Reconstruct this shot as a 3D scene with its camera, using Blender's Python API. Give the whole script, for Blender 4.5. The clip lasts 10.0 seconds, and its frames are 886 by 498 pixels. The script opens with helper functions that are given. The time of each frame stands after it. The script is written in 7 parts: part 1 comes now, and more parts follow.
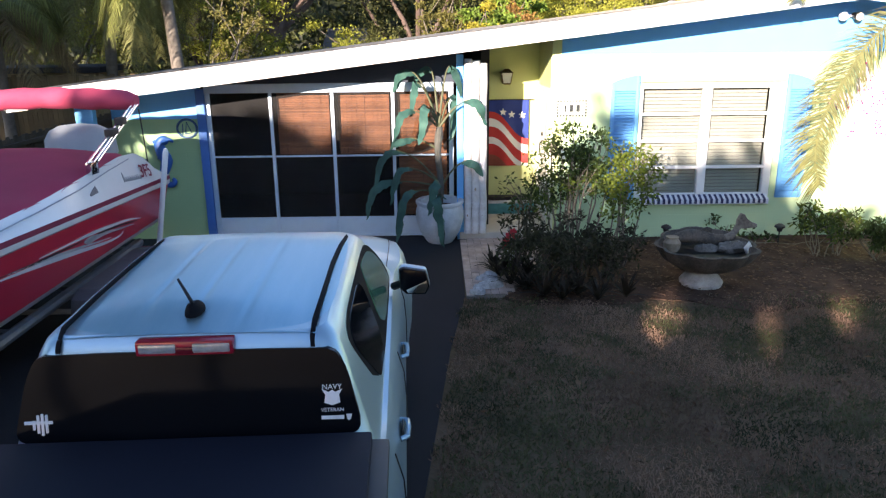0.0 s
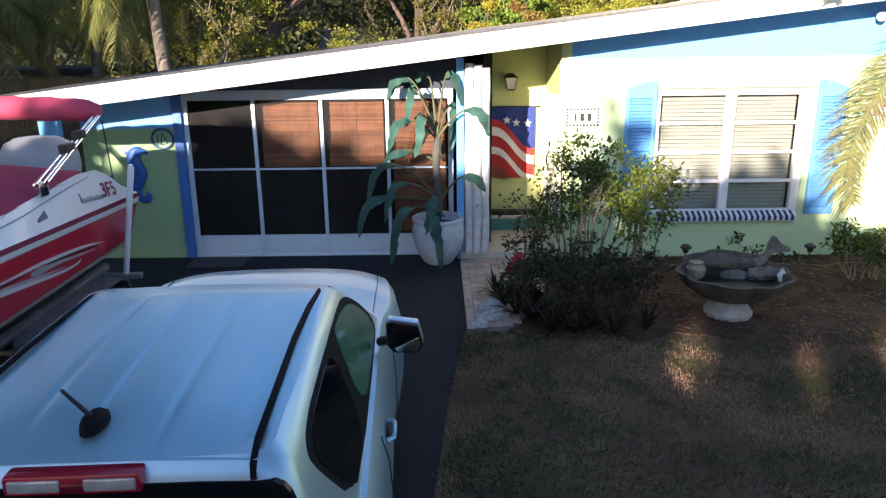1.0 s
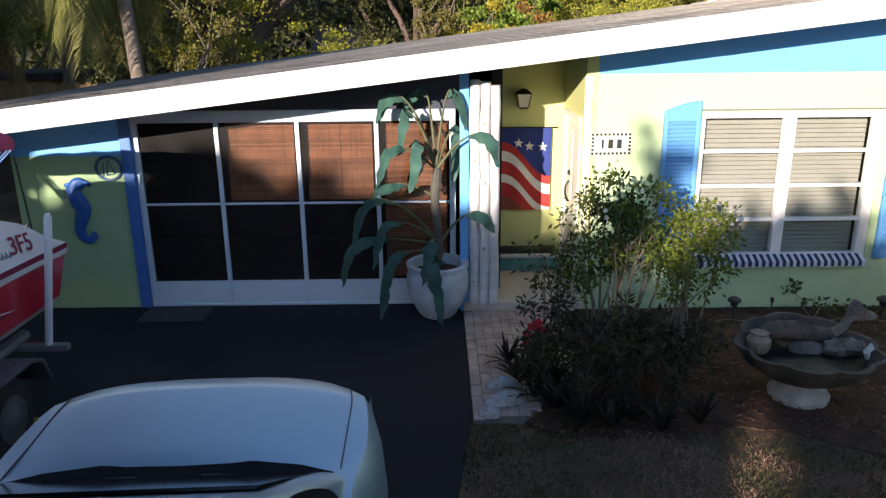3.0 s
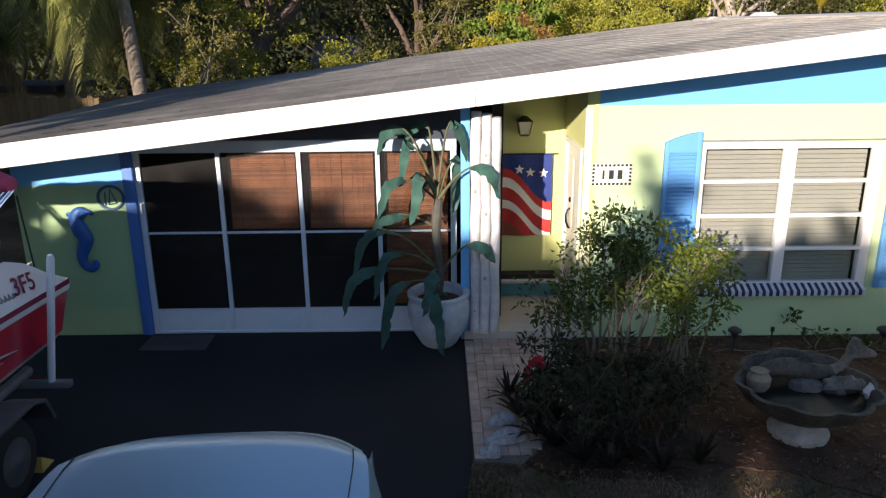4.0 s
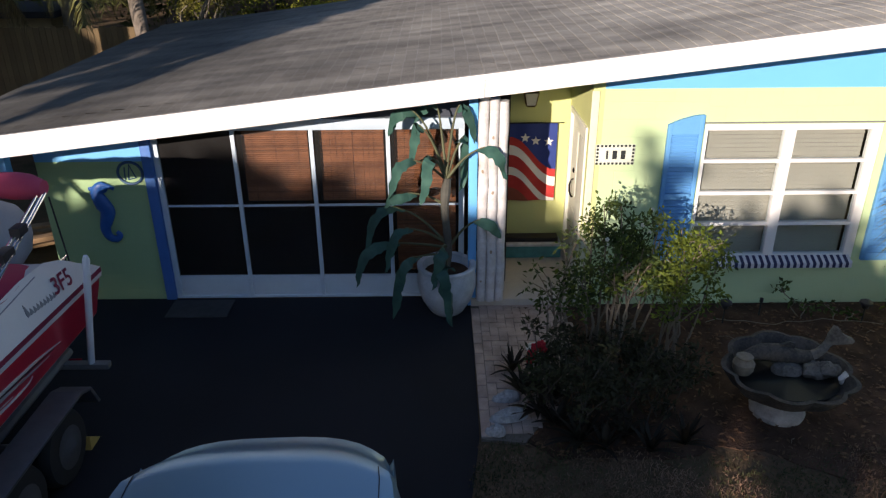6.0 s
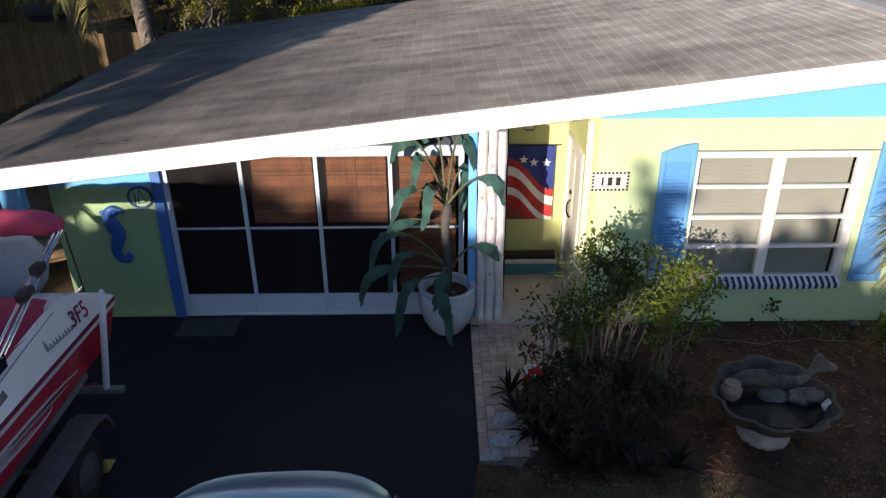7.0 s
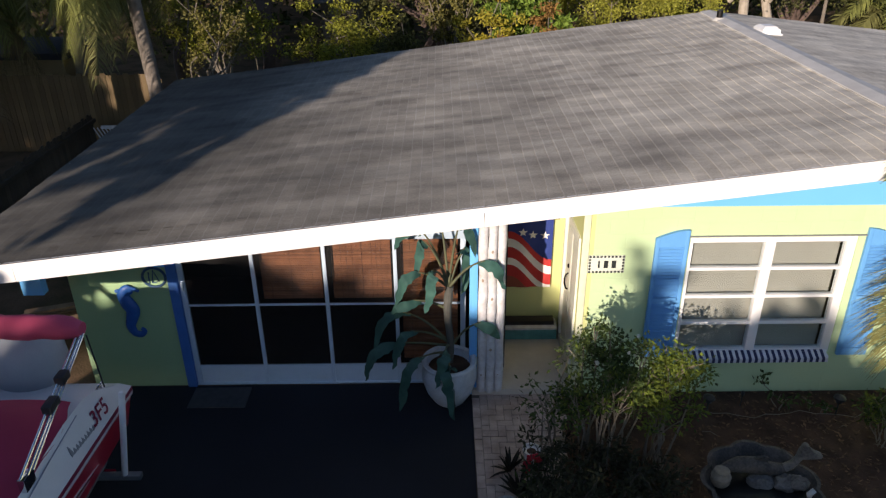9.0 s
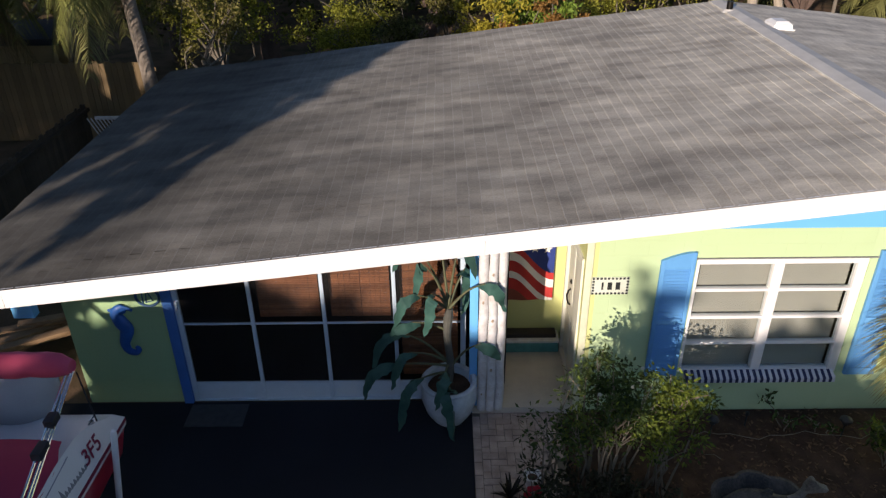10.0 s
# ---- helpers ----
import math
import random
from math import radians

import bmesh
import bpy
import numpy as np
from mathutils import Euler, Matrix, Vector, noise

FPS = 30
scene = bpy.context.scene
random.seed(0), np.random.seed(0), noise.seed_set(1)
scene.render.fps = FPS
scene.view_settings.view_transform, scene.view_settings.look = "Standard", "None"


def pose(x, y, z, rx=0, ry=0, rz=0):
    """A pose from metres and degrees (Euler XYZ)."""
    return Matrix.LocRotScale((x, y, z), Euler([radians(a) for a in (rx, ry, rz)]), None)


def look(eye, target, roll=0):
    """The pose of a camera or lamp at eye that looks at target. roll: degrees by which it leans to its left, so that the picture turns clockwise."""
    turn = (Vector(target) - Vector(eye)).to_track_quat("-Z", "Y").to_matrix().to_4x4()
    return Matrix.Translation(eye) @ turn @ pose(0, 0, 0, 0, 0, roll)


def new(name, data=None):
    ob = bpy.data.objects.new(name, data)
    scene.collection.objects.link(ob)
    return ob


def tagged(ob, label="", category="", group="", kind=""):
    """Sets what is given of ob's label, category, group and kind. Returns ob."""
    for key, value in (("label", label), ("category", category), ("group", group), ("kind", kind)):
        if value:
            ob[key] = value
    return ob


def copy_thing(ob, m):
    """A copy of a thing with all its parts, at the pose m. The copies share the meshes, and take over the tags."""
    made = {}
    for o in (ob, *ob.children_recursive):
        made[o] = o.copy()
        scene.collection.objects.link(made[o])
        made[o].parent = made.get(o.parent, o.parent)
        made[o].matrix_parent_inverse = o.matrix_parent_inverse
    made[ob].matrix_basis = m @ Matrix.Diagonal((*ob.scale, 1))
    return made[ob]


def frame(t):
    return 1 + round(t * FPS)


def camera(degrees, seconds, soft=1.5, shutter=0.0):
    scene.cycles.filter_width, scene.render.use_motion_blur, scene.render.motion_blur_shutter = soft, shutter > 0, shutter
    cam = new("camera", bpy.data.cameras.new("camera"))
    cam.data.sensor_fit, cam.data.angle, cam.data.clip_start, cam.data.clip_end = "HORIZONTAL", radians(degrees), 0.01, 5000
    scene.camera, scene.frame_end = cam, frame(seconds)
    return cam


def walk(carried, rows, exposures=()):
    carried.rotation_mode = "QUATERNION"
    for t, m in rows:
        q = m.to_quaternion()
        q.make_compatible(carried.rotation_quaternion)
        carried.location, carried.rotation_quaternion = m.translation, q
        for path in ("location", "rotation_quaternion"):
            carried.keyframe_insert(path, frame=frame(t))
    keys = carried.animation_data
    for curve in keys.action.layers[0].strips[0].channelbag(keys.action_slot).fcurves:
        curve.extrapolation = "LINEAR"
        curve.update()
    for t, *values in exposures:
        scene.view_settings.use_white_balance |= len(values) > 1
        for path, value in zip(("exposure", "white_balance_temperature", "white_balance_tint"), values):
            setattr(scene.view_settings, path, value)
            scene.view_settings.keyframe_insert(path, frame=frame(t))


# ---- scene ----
# Camera: a drone glides up the drive, then climbs before the house while its gimbal tips down.
cam = camera(62.0, 10.0, 1.3)
PATH = [
    (0, (-0.097, -0.86, 3.042), (-0.083, 1.058, 2.475), -0.6),
    (0.5, (-0.081, -0.392, 3.057), (-0.068, 1.526, 2.49), -0.55),
    (1, (-0.059, 0.102, 3.072), (-0.047, 2.019, 2.503), -0.6),
    (1.5, (-0.047, 0.621, 3.095), (-0.035, 2.538, 2.523), -0.6),
    (2, (-0.043, 1.166, 3.116), (-0.033, 3.082, 2.543), -0.6),
    (2.5, (-0.043, 1.649, 3.146), (-0.032, 3.564, 2.571), -0.55),
    (4, (-0.037, 1.917, 3.542), (-0.029, 3.831, 2.962), -0.55),
    (4.5, (-0.042, 1.893, 3.862), (-0.039, 3.808, 3.285), -0.55),
    (5, (-0.086, 1.889, 4.17), (-0.079, 3.803, 3.59), -0.5),
    (5.5, (-0.126, 1.882, 4.376), (-0.117, 3.749, 3.661), -0.4),
    (5.7, (-0.133, 1.88, 4.424), (-0.125, 3.715, 3.628), -0.4),
    (7, (-0.115, 1.821, 5.084), (-0.113, 3.615, 4.199), -0.45),
    (7.5, (-0.135, 1.784, 5.3), (-0.133, 3.579, 4.416), -0.5),
    (8, (-0.152, 1.759, 5.643), (-0.149, 3.548, 4.75), -0.45),
    (8.5, (-0.145, 1.736, 5.925), (-0.143, 3.525, 5.032), -0.5),
    (9, (-0.117, 1.981, 6.184), (-0.119, 3.767, 5.285), -0.6),
    (9.5, (-0.1, 2.432, 6.473), (-0.101, 4.216, 5.569), -0.6),
    (10, (-0.079, 2.512, 6.676), (-0.088, 4.253, 5.691), -0.7),
]
EXPOSURES = [(0, 1.76, 6720, 21), (2.5, 1.10, 6720, 21), (4.5, 0.65, 6720, 21), (5.5, 0.37, 6720, 21), (6.9, 0.55, 6720, 21), (7.5, 0.52, 6720, 21), (10, 0.19, 6720, 21)]
walk(cam, [(t, look(eye, target, roll)) for t, eye, target, roll in PATH], EXPOSURES)

# Light: a low sun over the street, from the side of the boat, and the clear sky.
SUN_ELEV, SUN_SIDE = 13.5, 25.5
toward_sun = Vector((-math.sin(radians(SUN_SIDE)) * math.cos(radians(SUN_ELEV)),
                     -math.cos(radians(SUN_SIDE)) * math.cos(radians(SUN_ELEV)), math.sin(radians(SUN_ELEV))))
world = bpy.data.worlds.new("sky")
world.use_nodes = True
scene.world = world
sky = world.node_tree.nodes.new("ShaderNodeTexSky")
sky.sky_type, sky.sun_disc = "NISHITA", False
sky.ozone_density, sky.dust_density = 3.0, 0.3
sky.sun_elevation, sky.sun_rotation = radians(SUN_ELEV), math.atan2(toward_sun.x, toward_sun.y)
back = world.node_tree.nodes["Background"]
back.inputs["Strength"].default_value = 0.121
world.node_tree.links.new(sky.outputs[0], back.inputs["Color"])
sun_data = bpy.data.lights.new("sun", "SUN")
sun_data.energy, sun_data.angle, sun_data.color = 5.0, radians(0.55), (1.0, 0.91, 0.77)
sun = new("sun", sun_data)
sun.matrix_world = look(toward_sun * 60, (0, 0, 0))


# ---- building helpers ----
PLACE = {}


def thing(name, loc, label, category, group="", kind=""):
    """An empty at a thing's base, the parent of its parts."""
    ob = new(name)
    ob.empty_display_size = 0.1
    ob.location = loc
    PLACE[ob] = Vector(loc)
    return tagged(ob, label, category, group, kind)


def obj(name, bm, mat, label="", category="", group="", kind="", smooth=True):
    """A mesh without parts, as an object of its own with its origin in its middle."""
    return part(name, bm, mat, None, label, category, group, kind, smooth)


def part(name, bm, mat, parent, label="", category="", group="", kind="", smooth=True):
    """Links a bmesh, given in world metres, as one mesh object under its parent."""
    me = bpy.data.meshes.new(name)
    bm.normal_update()
    bm.to_mesh(me)
    bm.free()
    return mesh_part(name, me, mat, parent, label, category, group, kind, smooth)


def mesh_part(name, me, mat, parent=None, label="", category="", group="", kind="", smooth=True):
    co = np.empty(len(me.vertices) * 3, dtype=np.float32)
    me.vertices.foreach_get("co", co)
    co = co.reshape(-1, 3)
    mid = (co.min(0) + co.max(0)) / 2
    mid[2] = co[:, 2].min()
    me.vertices.foreach_set("co", (co - mid).ravel())
    for m in (mat if isinstance(mat, (list, tuple)) else [mat]):
        me.materials.append(m)
    if smooth:
        me.shade_smooth()
        me.set_sharp_from_angle(angle=radians(35))
    me.update()
    ob = new(name, me)
    mid = Vector([float(v) for v in mid])
    PLACE[ob] = mid
    if parent is not None:
        ob.parent = parent
        ob.location = mid - PLACE[parent]
    else:
        ob.location = mid
    return tagged(ob, label, category, group, kind)


def shared_piece(name, me, parent, at, rot=(0, 0, 0)):
    """A piece on mesh data that many pieces share."""
    ob = new(name, me)
    ob.location = Vector(at) - (PLACE[parent] if parent is not None else Vector((0, 0, 0)))
    ob.rotation_euler = rot
    if parent is not None:
        ob.parent = parent
    PLACE[ob] = Vector(at)
    return ob


def bm_mesh(name, bm, mat, smooth=False):
    me = bpy.data.meshes.new(name)
    bm.normal_update()
    bm.to_mesh(me)
    bm.free()
    me.materials.append(mat)
    if smooth:
        me.shade_smooth()
        me.set_sharp_from_angle(angle=radians(35))
    return me


def box(x0, x1, y0, y1, z0, z1, bevel=0.0, bm=None, m=None):
    """Adds a box, with bevelled edges if asked, to bm or to a new bmesh."""
    own = bmesh.new()
    bmesh.ops.create_cube(own, size=1)
    for v in own.verts:
        v.co = Vector(((x0 + x1) / 2 + v.co.x * (x1 - x0), (y0 + y1) / 2 + v.co.y * (y1 - y0), (z0 + z1) / 2 + v.co.z * (z1 - z0)))
    if bevel:
        bmesh.ops.bevel(own, geom=own.edges[:], offset=bevel, segments=2, affect="EDGES", profile=0.6)
    if m is not None:
        bmesh.ops.transform(own, matrix=m, verts=own.verts[:])
    return merge(bm, own)


def merge(bm, own):
    if bm is None:
        return own
    me = bpy.data.meshes.new("tmp")
    own.to_mesh(me)
    own.free()
    bm.from_mesh(me)
    bpy.data.meshes.remove(me)
    return bm


def prism(points, axis, a, b, bm=None, bevel=0.0):
    """A plate with an outline in the plane across axis ('x', 'y' or 'z'), from a to b."""
    own = bmesh.new()

    def at(p, d):
        return {"x": (d, p[0], p[1]), "y": (p[0], d, p[1]), "z": (p[0], p[1], d)}[axis]
    lo = [own.verts.new(at(p, a)) for p in points]
    hi = [own.verts.new(at(p, b)) for p in points]
    own.faces.new(lo)
    own.faces.new(hi[::-1])
    n = len(points)
    for i in range(n):
        own.faces.new((lo[i], hi[i], hi[(i + 1) % n], lo[(i + 1) % n]))
    bmesh.ops.recalc_face_normals(own, faces=own.faces[:])
    if bevel:
        bmesh.ops.bevel(own, geom=own.edges[:], offset=bevel, segments=2, affect="EDGES", profile=0.6)
    return merge(bm, own)


def glide(points, n=4):
    """Points of a smooth curve through the given ones."""
    K = [Vector(p) for p in points]
    out = []
    for i in range(len(K) - 1):
        a, b, c, d = K[max(i - 1, 0)], K[i], K[i + 1], K[min(i + 2, len(K) - 1)]
        for k in range(n):
            u = k / n
            out.append(0.5 * (2 * b + (c - a) * u + (2 * a - 5 * b + 4 * c - d) * u * u + (3 * b - a - 3 * c + d) * u ** 3))
    return out + [K[-1]]


def tube(points, radii, sides=8, bm=None, cap=True):
    """A tapered tube along points."""
    own = bmesh.new()
    pts = [Vector(p) for p in points]
    if not isinstance(radii, (list, tuple)):
        radii = [radii] * len(pts)
    rings = []
    side = None
    for i, p in enumerate(pts):
        d = (pts[min(i + 1, len(pts) - 1)] - pts[max(i - 1, 0)]).normalized()
        if side is None:
            side = d.orthogonal().normalized()
        side = (side - d * side.dot(d)).normalized()
        up = d.cross(side)
        rings.append([own.verts.new(p + (side * math.cos(2 * math.pi * k / sides) + up * math.sin(2 * math.pi * k / sides)) * radii[i])
                      for k in range(sides)])
    skin(own, rings, cap)
    return merge(bm, own)


def skin(own, rings, cap=True, closed=True):
    for a, b in zip(rings, rings[1:]):
        n = len(a)
        for k in range(n if closed else n - 1):
            own.faces.new((a[k], a[(k + 1) % n], b[(k + 1) % n], b[k]))
    if cap:
        own.faces.new(rings[0][::-1])
        own.faces.new(rings[-1])


def loft(sections, bm=None, cap=True, closed=True):
    """A skin through rings of points of equal count."""
    own = bmesh.new()
    rings = [[own.verts.new(p) for p in s] for s in sections]
    skin(own, rings, cap, closed)
    bmesh.ops.recalc_face_normals(own, faces=own.faces[:])
    return merge(bm, own)


def turned(profile, at, sides=32, bm=None, squash=1.0):
    """A solid of revolution; profile is a list of (radius, height)."""
    x, y, z = at
    return loft([[(x + r * math.cos(2 * math.pi * k / sides), y + squash * r * math.sin(2 * math.pi * k / sides), z + h) for k in range(sides)]
                 for r, h in profile], bm)


def ball(at, rx, ry, rz, bm=None, seg=16):
    own = bmesh.new()
    bmesh.ops.create_uvsphere(own, u_segments=seg, v_segments=max(6, seg // 2), radius=1)
    for v in own.verts:
        v.co = Vector((at[0] + v.co.x * rx, at[1] + v.co.y * ry, at[2] + v.co.z * rz))
    return merge(bm, own)


def polys(name, verts, faces):
    me = bpy.data.meshes.new(name)
    me.from_pydata([tuple(v) for v in verts], [], faces)
    return me


def leaves(name, centres, length, width, rng, droop=0.3, ways=None, spread=1.0):
    """A mesh of bent four-sided leaves, one at each centre."""
    n = len(centres)
    c = np.asarray(centres, dtype=float)
    d = rng.normal(size=(n, 3)) * spread
    if ways is not None:
        d += np.asarray(ways)
    d[:, 2] -= droop
    d /= np.linalg.norm(d, axis=1, keepdims=True) + 1e-9
    s = np.cross(d, rng.normal(size=(n, 3)))
    s /= np.linalg.norm(s, axis=1, keepdims=True) + 1e-9
    up = np.cross(s, d)
    ln = length * rng.uniform(0.65, 1.3, (n, 1))
    wd = width * rng.uniform(0.7, 1.25, (n, 1))
    a = c
    m1 = c + d * ln * 0.45 + s * wd * 0.5 + up * wd * 0.2
    m2 = c + d * ln * 0.45 - s * wd * 0.5 + up * wd * 0.2
    e = c + d * ln
    v = np.stack([a, m1, e, m2], 1).reshape(-1, 3)
    f = np.arange(n * 4).reshape(-1, 4)
    tri = np.concatenate([f[:, [0, 1, 2]], f[:, [0, 2, 3]]])
    me = bpy.data.meshes.new(name)
    me.from_pydata(v.tolist(), [], tri.tolist())
    return me


# ---- materials ----
def mat(name, color, rough=0.6, metal=0.0, spot=None, amount=0.25, scale=6.0, fine=60.0, bump=0.0, coat=0.0, island=0.0, objrand=0.0,
        fine_amount=0.35, spec=0.5, world_space=False, stretch=None):
    """A painted or natural surface: colour broken by coarse stains and fine grain, with a fine relief."""
    m = bpy.data.materials.new(name)
    m.use_nodes = True
    nt = m.node_tree
    N, L = nt.nodes, nt.links
    p = N["Principled BSDF"]
    p.inputs["Roughness"].default_value, p.inputs["Metallic"].default_value = rough, metal
    p.inputs["Coat Weight"].default_value = coat
    p.inputs["Specular IOR Level"].default_value = spec
    spot = spot or tuple(c * 0.55 for c in color)
    at = N.new("ShaderNodeNewGeometry").outputs["Position"] if world_space else N.new("ShaderNodeTexCoord").outputs["Object"]
    if stretch:
        mp = N.new("ShaderNodeVectorMath")
        mp.operation = "MULTIPLY"
        mp.inputs[1].default_value = stretch
        L.new(at, mp.inputs[0])
        at = mp.outputs[0]
    n1, n2 = N.new("ShaderNodeTexNoise"), N.new("ShaderNodeTexNoise")
    n1.inputs["Scale"].default_value, n2.inputs["Scale"].default_value = scale, fine
    n1.inputs["Detail"].default_value = n2.inputs["Detail"].default_value = 6
    L.new(at, n1.inputs["Vector"])
    L.new(at, n2.inputs["Vector"])
    add = N.new("ShaderNodeMath")
    add.operation = "MULTIPLY_ADD"
    add.inputs[1].default_value = fine_amount
    L.new(n2.outputs["Fac"], add.inputs[0])
    L.new(n1.outputs["Fac"], add.inputs[2])
    r = N.new("ShaderNodeMapRange")
    r.inputs["From Min"].default_value, r.inputs["From Max"].default_value = 0.45, 0.95
    r.inputs["To Max"].default_value = min(1.0, amount * 2)
    L.new(add.outputs[0], r.inputs["Value"])
    mix = N.new("ShaderNodeMix")
    mix.data_type = "RGBA"
    mix.inputs["A"].default_value, mix.inputs["B"].default_value = (*color, 1), (*spot, 1)
    L.new(r.outputs[0], mix.inputs["Factor"])
    out = mix.outputs["Result"]
    if island or objrand:
        src = N.new("ShaderNodeNewGeometry").outputs["Random Per Island"] if island else N.new("ShaderNodeObjectInfo").outputs["Random"]
        k = island or objrand
        v = N.new("ShaderNodeMapRange")
        v.inputs["To Min"].default_value, v.inputs["To Max"].default_value = 1 - k, 1 + k
        L.new(src, v.inputs["Value"])
        h = N.new("ShaderNodeHueSaturation")
        L.new(v.outputs[0], h.inputs["Value"])
        L.new(out, h.inputs["Color"])
        out = h.outputs["Color"]
    L.new(out, p.inputs["Base Color"])
    if bump:
        b = N.new("ShaderNodeBump")
        b.inputs["Strength"].default_value, b.inputs["Distance"].default_value = 1.0, bump
        L.new(add.outputs[0], b.inputs["Height"])
        L.new(b.outputs[0], p.inputs["Normal"])
    return m


def leaf_mat(name, color, spot, vary=0.45, through_it=0.35, rough=0.6, scale=1.2):
    """Foliage: leaves that differ one from another, let some light through and shine a little."""
    m = mat(name, color, rough, spot=spot, amount=0.5, scale=scale, fine=14.0, island=vary, spec=0.2)
    nt = m.node_tree
    p = nt.nodes["Principled BSDF"]
    t = nt.nodes.new("ShaderNodeBsdfTranslucent")
    col = p.inputs["Base Color"].links[0].from_socket
    nt.links.new(col, t.inputs["Color"])
    mx = nt.nodes.new("ShaderNodeMixShader")
    mx.inputs[0].default_value = through_it
    nt.links.new(p.outputs[0], mx.inputs[1])
    nt.links.new(t.outputs[0], mx.inputs[2])
    nt.links.new(mx.outputs[0], nt.nodes["Material Output"].inputs["Surface"])
    return m


def glass_mat(name, tint=(0.9, 0.95, 0.95), rough=0.02):
    m = bpy.data.materials.new(name)
    m.use_nodes = True
    nt = m.node_tree
    N, L = nt.nodes, nt.links
    tr, gl, fr, pw, mx = (N.new(k) for k in ("ShaderNodeBsdfTransparent", "ShaderNodeBsdfGlossy", "ShaderNodeLayerWeight", "ShaderNodeMath", "ShaderNodeMixShader"))
    ad = N.new("ShaderNodeMath")
    tr.inputs["Color"].default_value = (*tint, 1)
    gl.inputs["Roughness"].default_value = rough
    fr.inputs["Blend"].default_value = 0.5
    pw.operation, ad.operation = "POWER", "MULTIPLY_ADD"
    pw.inputs[1].default_value = 4.5
    ad.inputs[1].default_value, ad.inputs[2].default_value = 0.9, 0.06
    L.new(fr.outputs["Facing"], pw.inputs[0])
    L.new(pw.outputs[0], ad.inputs[0])
    L.new(ad.outputs[0], mx.inputs[0])
    L.new(tr.outputs[0], mx.inputs[1])
    L.new(gl.outputs[0], mx.inputs[2])
    L.new(mx.outputs[0], N["Material Output"].inputs["Surface"])
    return m


def screen_mat(name, color, cover):
    """Insect screen: a dark weave with light going through its holes."""
    m = bpy.data.materials.new(name)
    m.use_nodes = True
    nt = m.node_tree
    N, L = nt.nodes, nt.links
    tr, mx = N.new("ShaderNodeBsdfTransparent"), N.new("ShaderNodeMixShader")
    p = N["Principled BSDF"]
    p.inputs["Base Color"].default_value = (*color, 1)
    p.inputs["Roughness"].default_value = 0.7
    mx.inputs[0].default_value = cover
    L.new(tr.outputs[0], mx.inputs[1])
    L.new(p.outputs[0], mx.inputs[2])
    L.new(mx.outputs[0], N["Material Output"].inputs["Surface"])
    return m


def masonry(name, color, block=(0.4, 0.2), depth=0.004, spot=None):
    """Painted concrete block: faint joints and a rolled-on paint grain."""
    m = mat(name, color, 0.75, spot=spot, amount=0.18, scale=1.6, fine=45, spec=0.3)
    nt = m.node_tree
    N, L = nt.nodes, nt.links
    geo = N.new("ShaderNodeTexCoord")
    mp = N.new("ShaderNodeMapping")
    mp.inputs["Rotation"].default_value = (radians(90), 0, 0)
    L.new(geo.outputs["Object"], mp.inputs["Vector"])
    br = N.new("ShaderNodeTexBrick")
    br.inputs["Scale"].default_value = 1.0
    br.inputs["Brick Width"].default_value, br.inputs["Row Height"].default_value = block
    br.inputs["Mortar Size"].default_value, br.inputs["Mortar Smooth"].default_value = 0.006, 0.6
    L.new(mp.outputs[0], br.inputs["Vector"])
    inv = N.new("ShaderNodeMath")
    inv.operation = "SUBTRACT"
    inv.inputs[0].default_value = 1.0
    L.new(br.outputs["Fac"], inv.inputs[1])
    ns = N.new("ShaderNodeTexNoise")
    ns.inputs["Scale"].default_value = 70
    L.new(geo.outputs["Object"], ns.inputs["Vector"])
    ad = N.new("ShaderNodeMath")
    ad.operation = "MULTIPLY_ADD"
    ad.inputs[1].default_value = 0.5
    L.new(ns.outputs["Fac"], ad.inputs[0])
    L.new(inv.outputs[0], ad.inputs[2])
    b = N.new("ShaderNodeBump")
    b.inputs["Distance"].default_value = depth
    L.new(ad.outputs[0], b.inputs["Height"])
    L.new(b.outputs[0], N["Principled BSDF"].inputs["Normal"])
    return m


WALL_Y = masonry("lime_wall_paint", (0.50, 0.64, 0.37), depth=0.0012, spot=(0.43, 0.57, 0.31))
# greener, darker copy of the lime paint for the left walls in shade
WALL_G = masonry("shaded_lime_paint", (0.34, 0.50, 0.27), depth=0.0012, spot=(0.28, 0.43, 0.22))
WALL_IN = mat("yellow_wall_paint", (0.62, 0.65, 0.28), 0.7, spot=(0.52, 0.55, 0.22), amount=0.2, scale=2)
SKY_BLUE = mat("gable_blue_paint", (0.14, 0.47, 0.86), 0.65, amount=0.15, scale=2, spot=(0.11, 0.40, 0.78))
BLUE = mat("trim_blue_paint", (0.045, 0.17, 0.50), 0.55, amount=0.25, scale=4)
SHUT_BLUE = mat("shutter_blue_paint", (0.12, 0.36, 0.68), 0.6, amount=0.25, scale=5, spot=(0.08, 0.27, 0.55))
WHITE = mat("white_paint", (0.80, 0.80, 0.78), 0.5, amount=0.12, scale=3, spot=(0.62, 0.60, 0.56))
OLD_WHITE = mat("weathered_white_paint", (0.72, 0.73, 0.74), 0.65, amount=0.4, scale=9, spot=(0.42, 0.38, 0.34), bump=0.002)
ALU = mat("white_aluminium", (0.54, 0.66, 0.76), 0.4, metal=0.1, amount=0.12, scale=5)
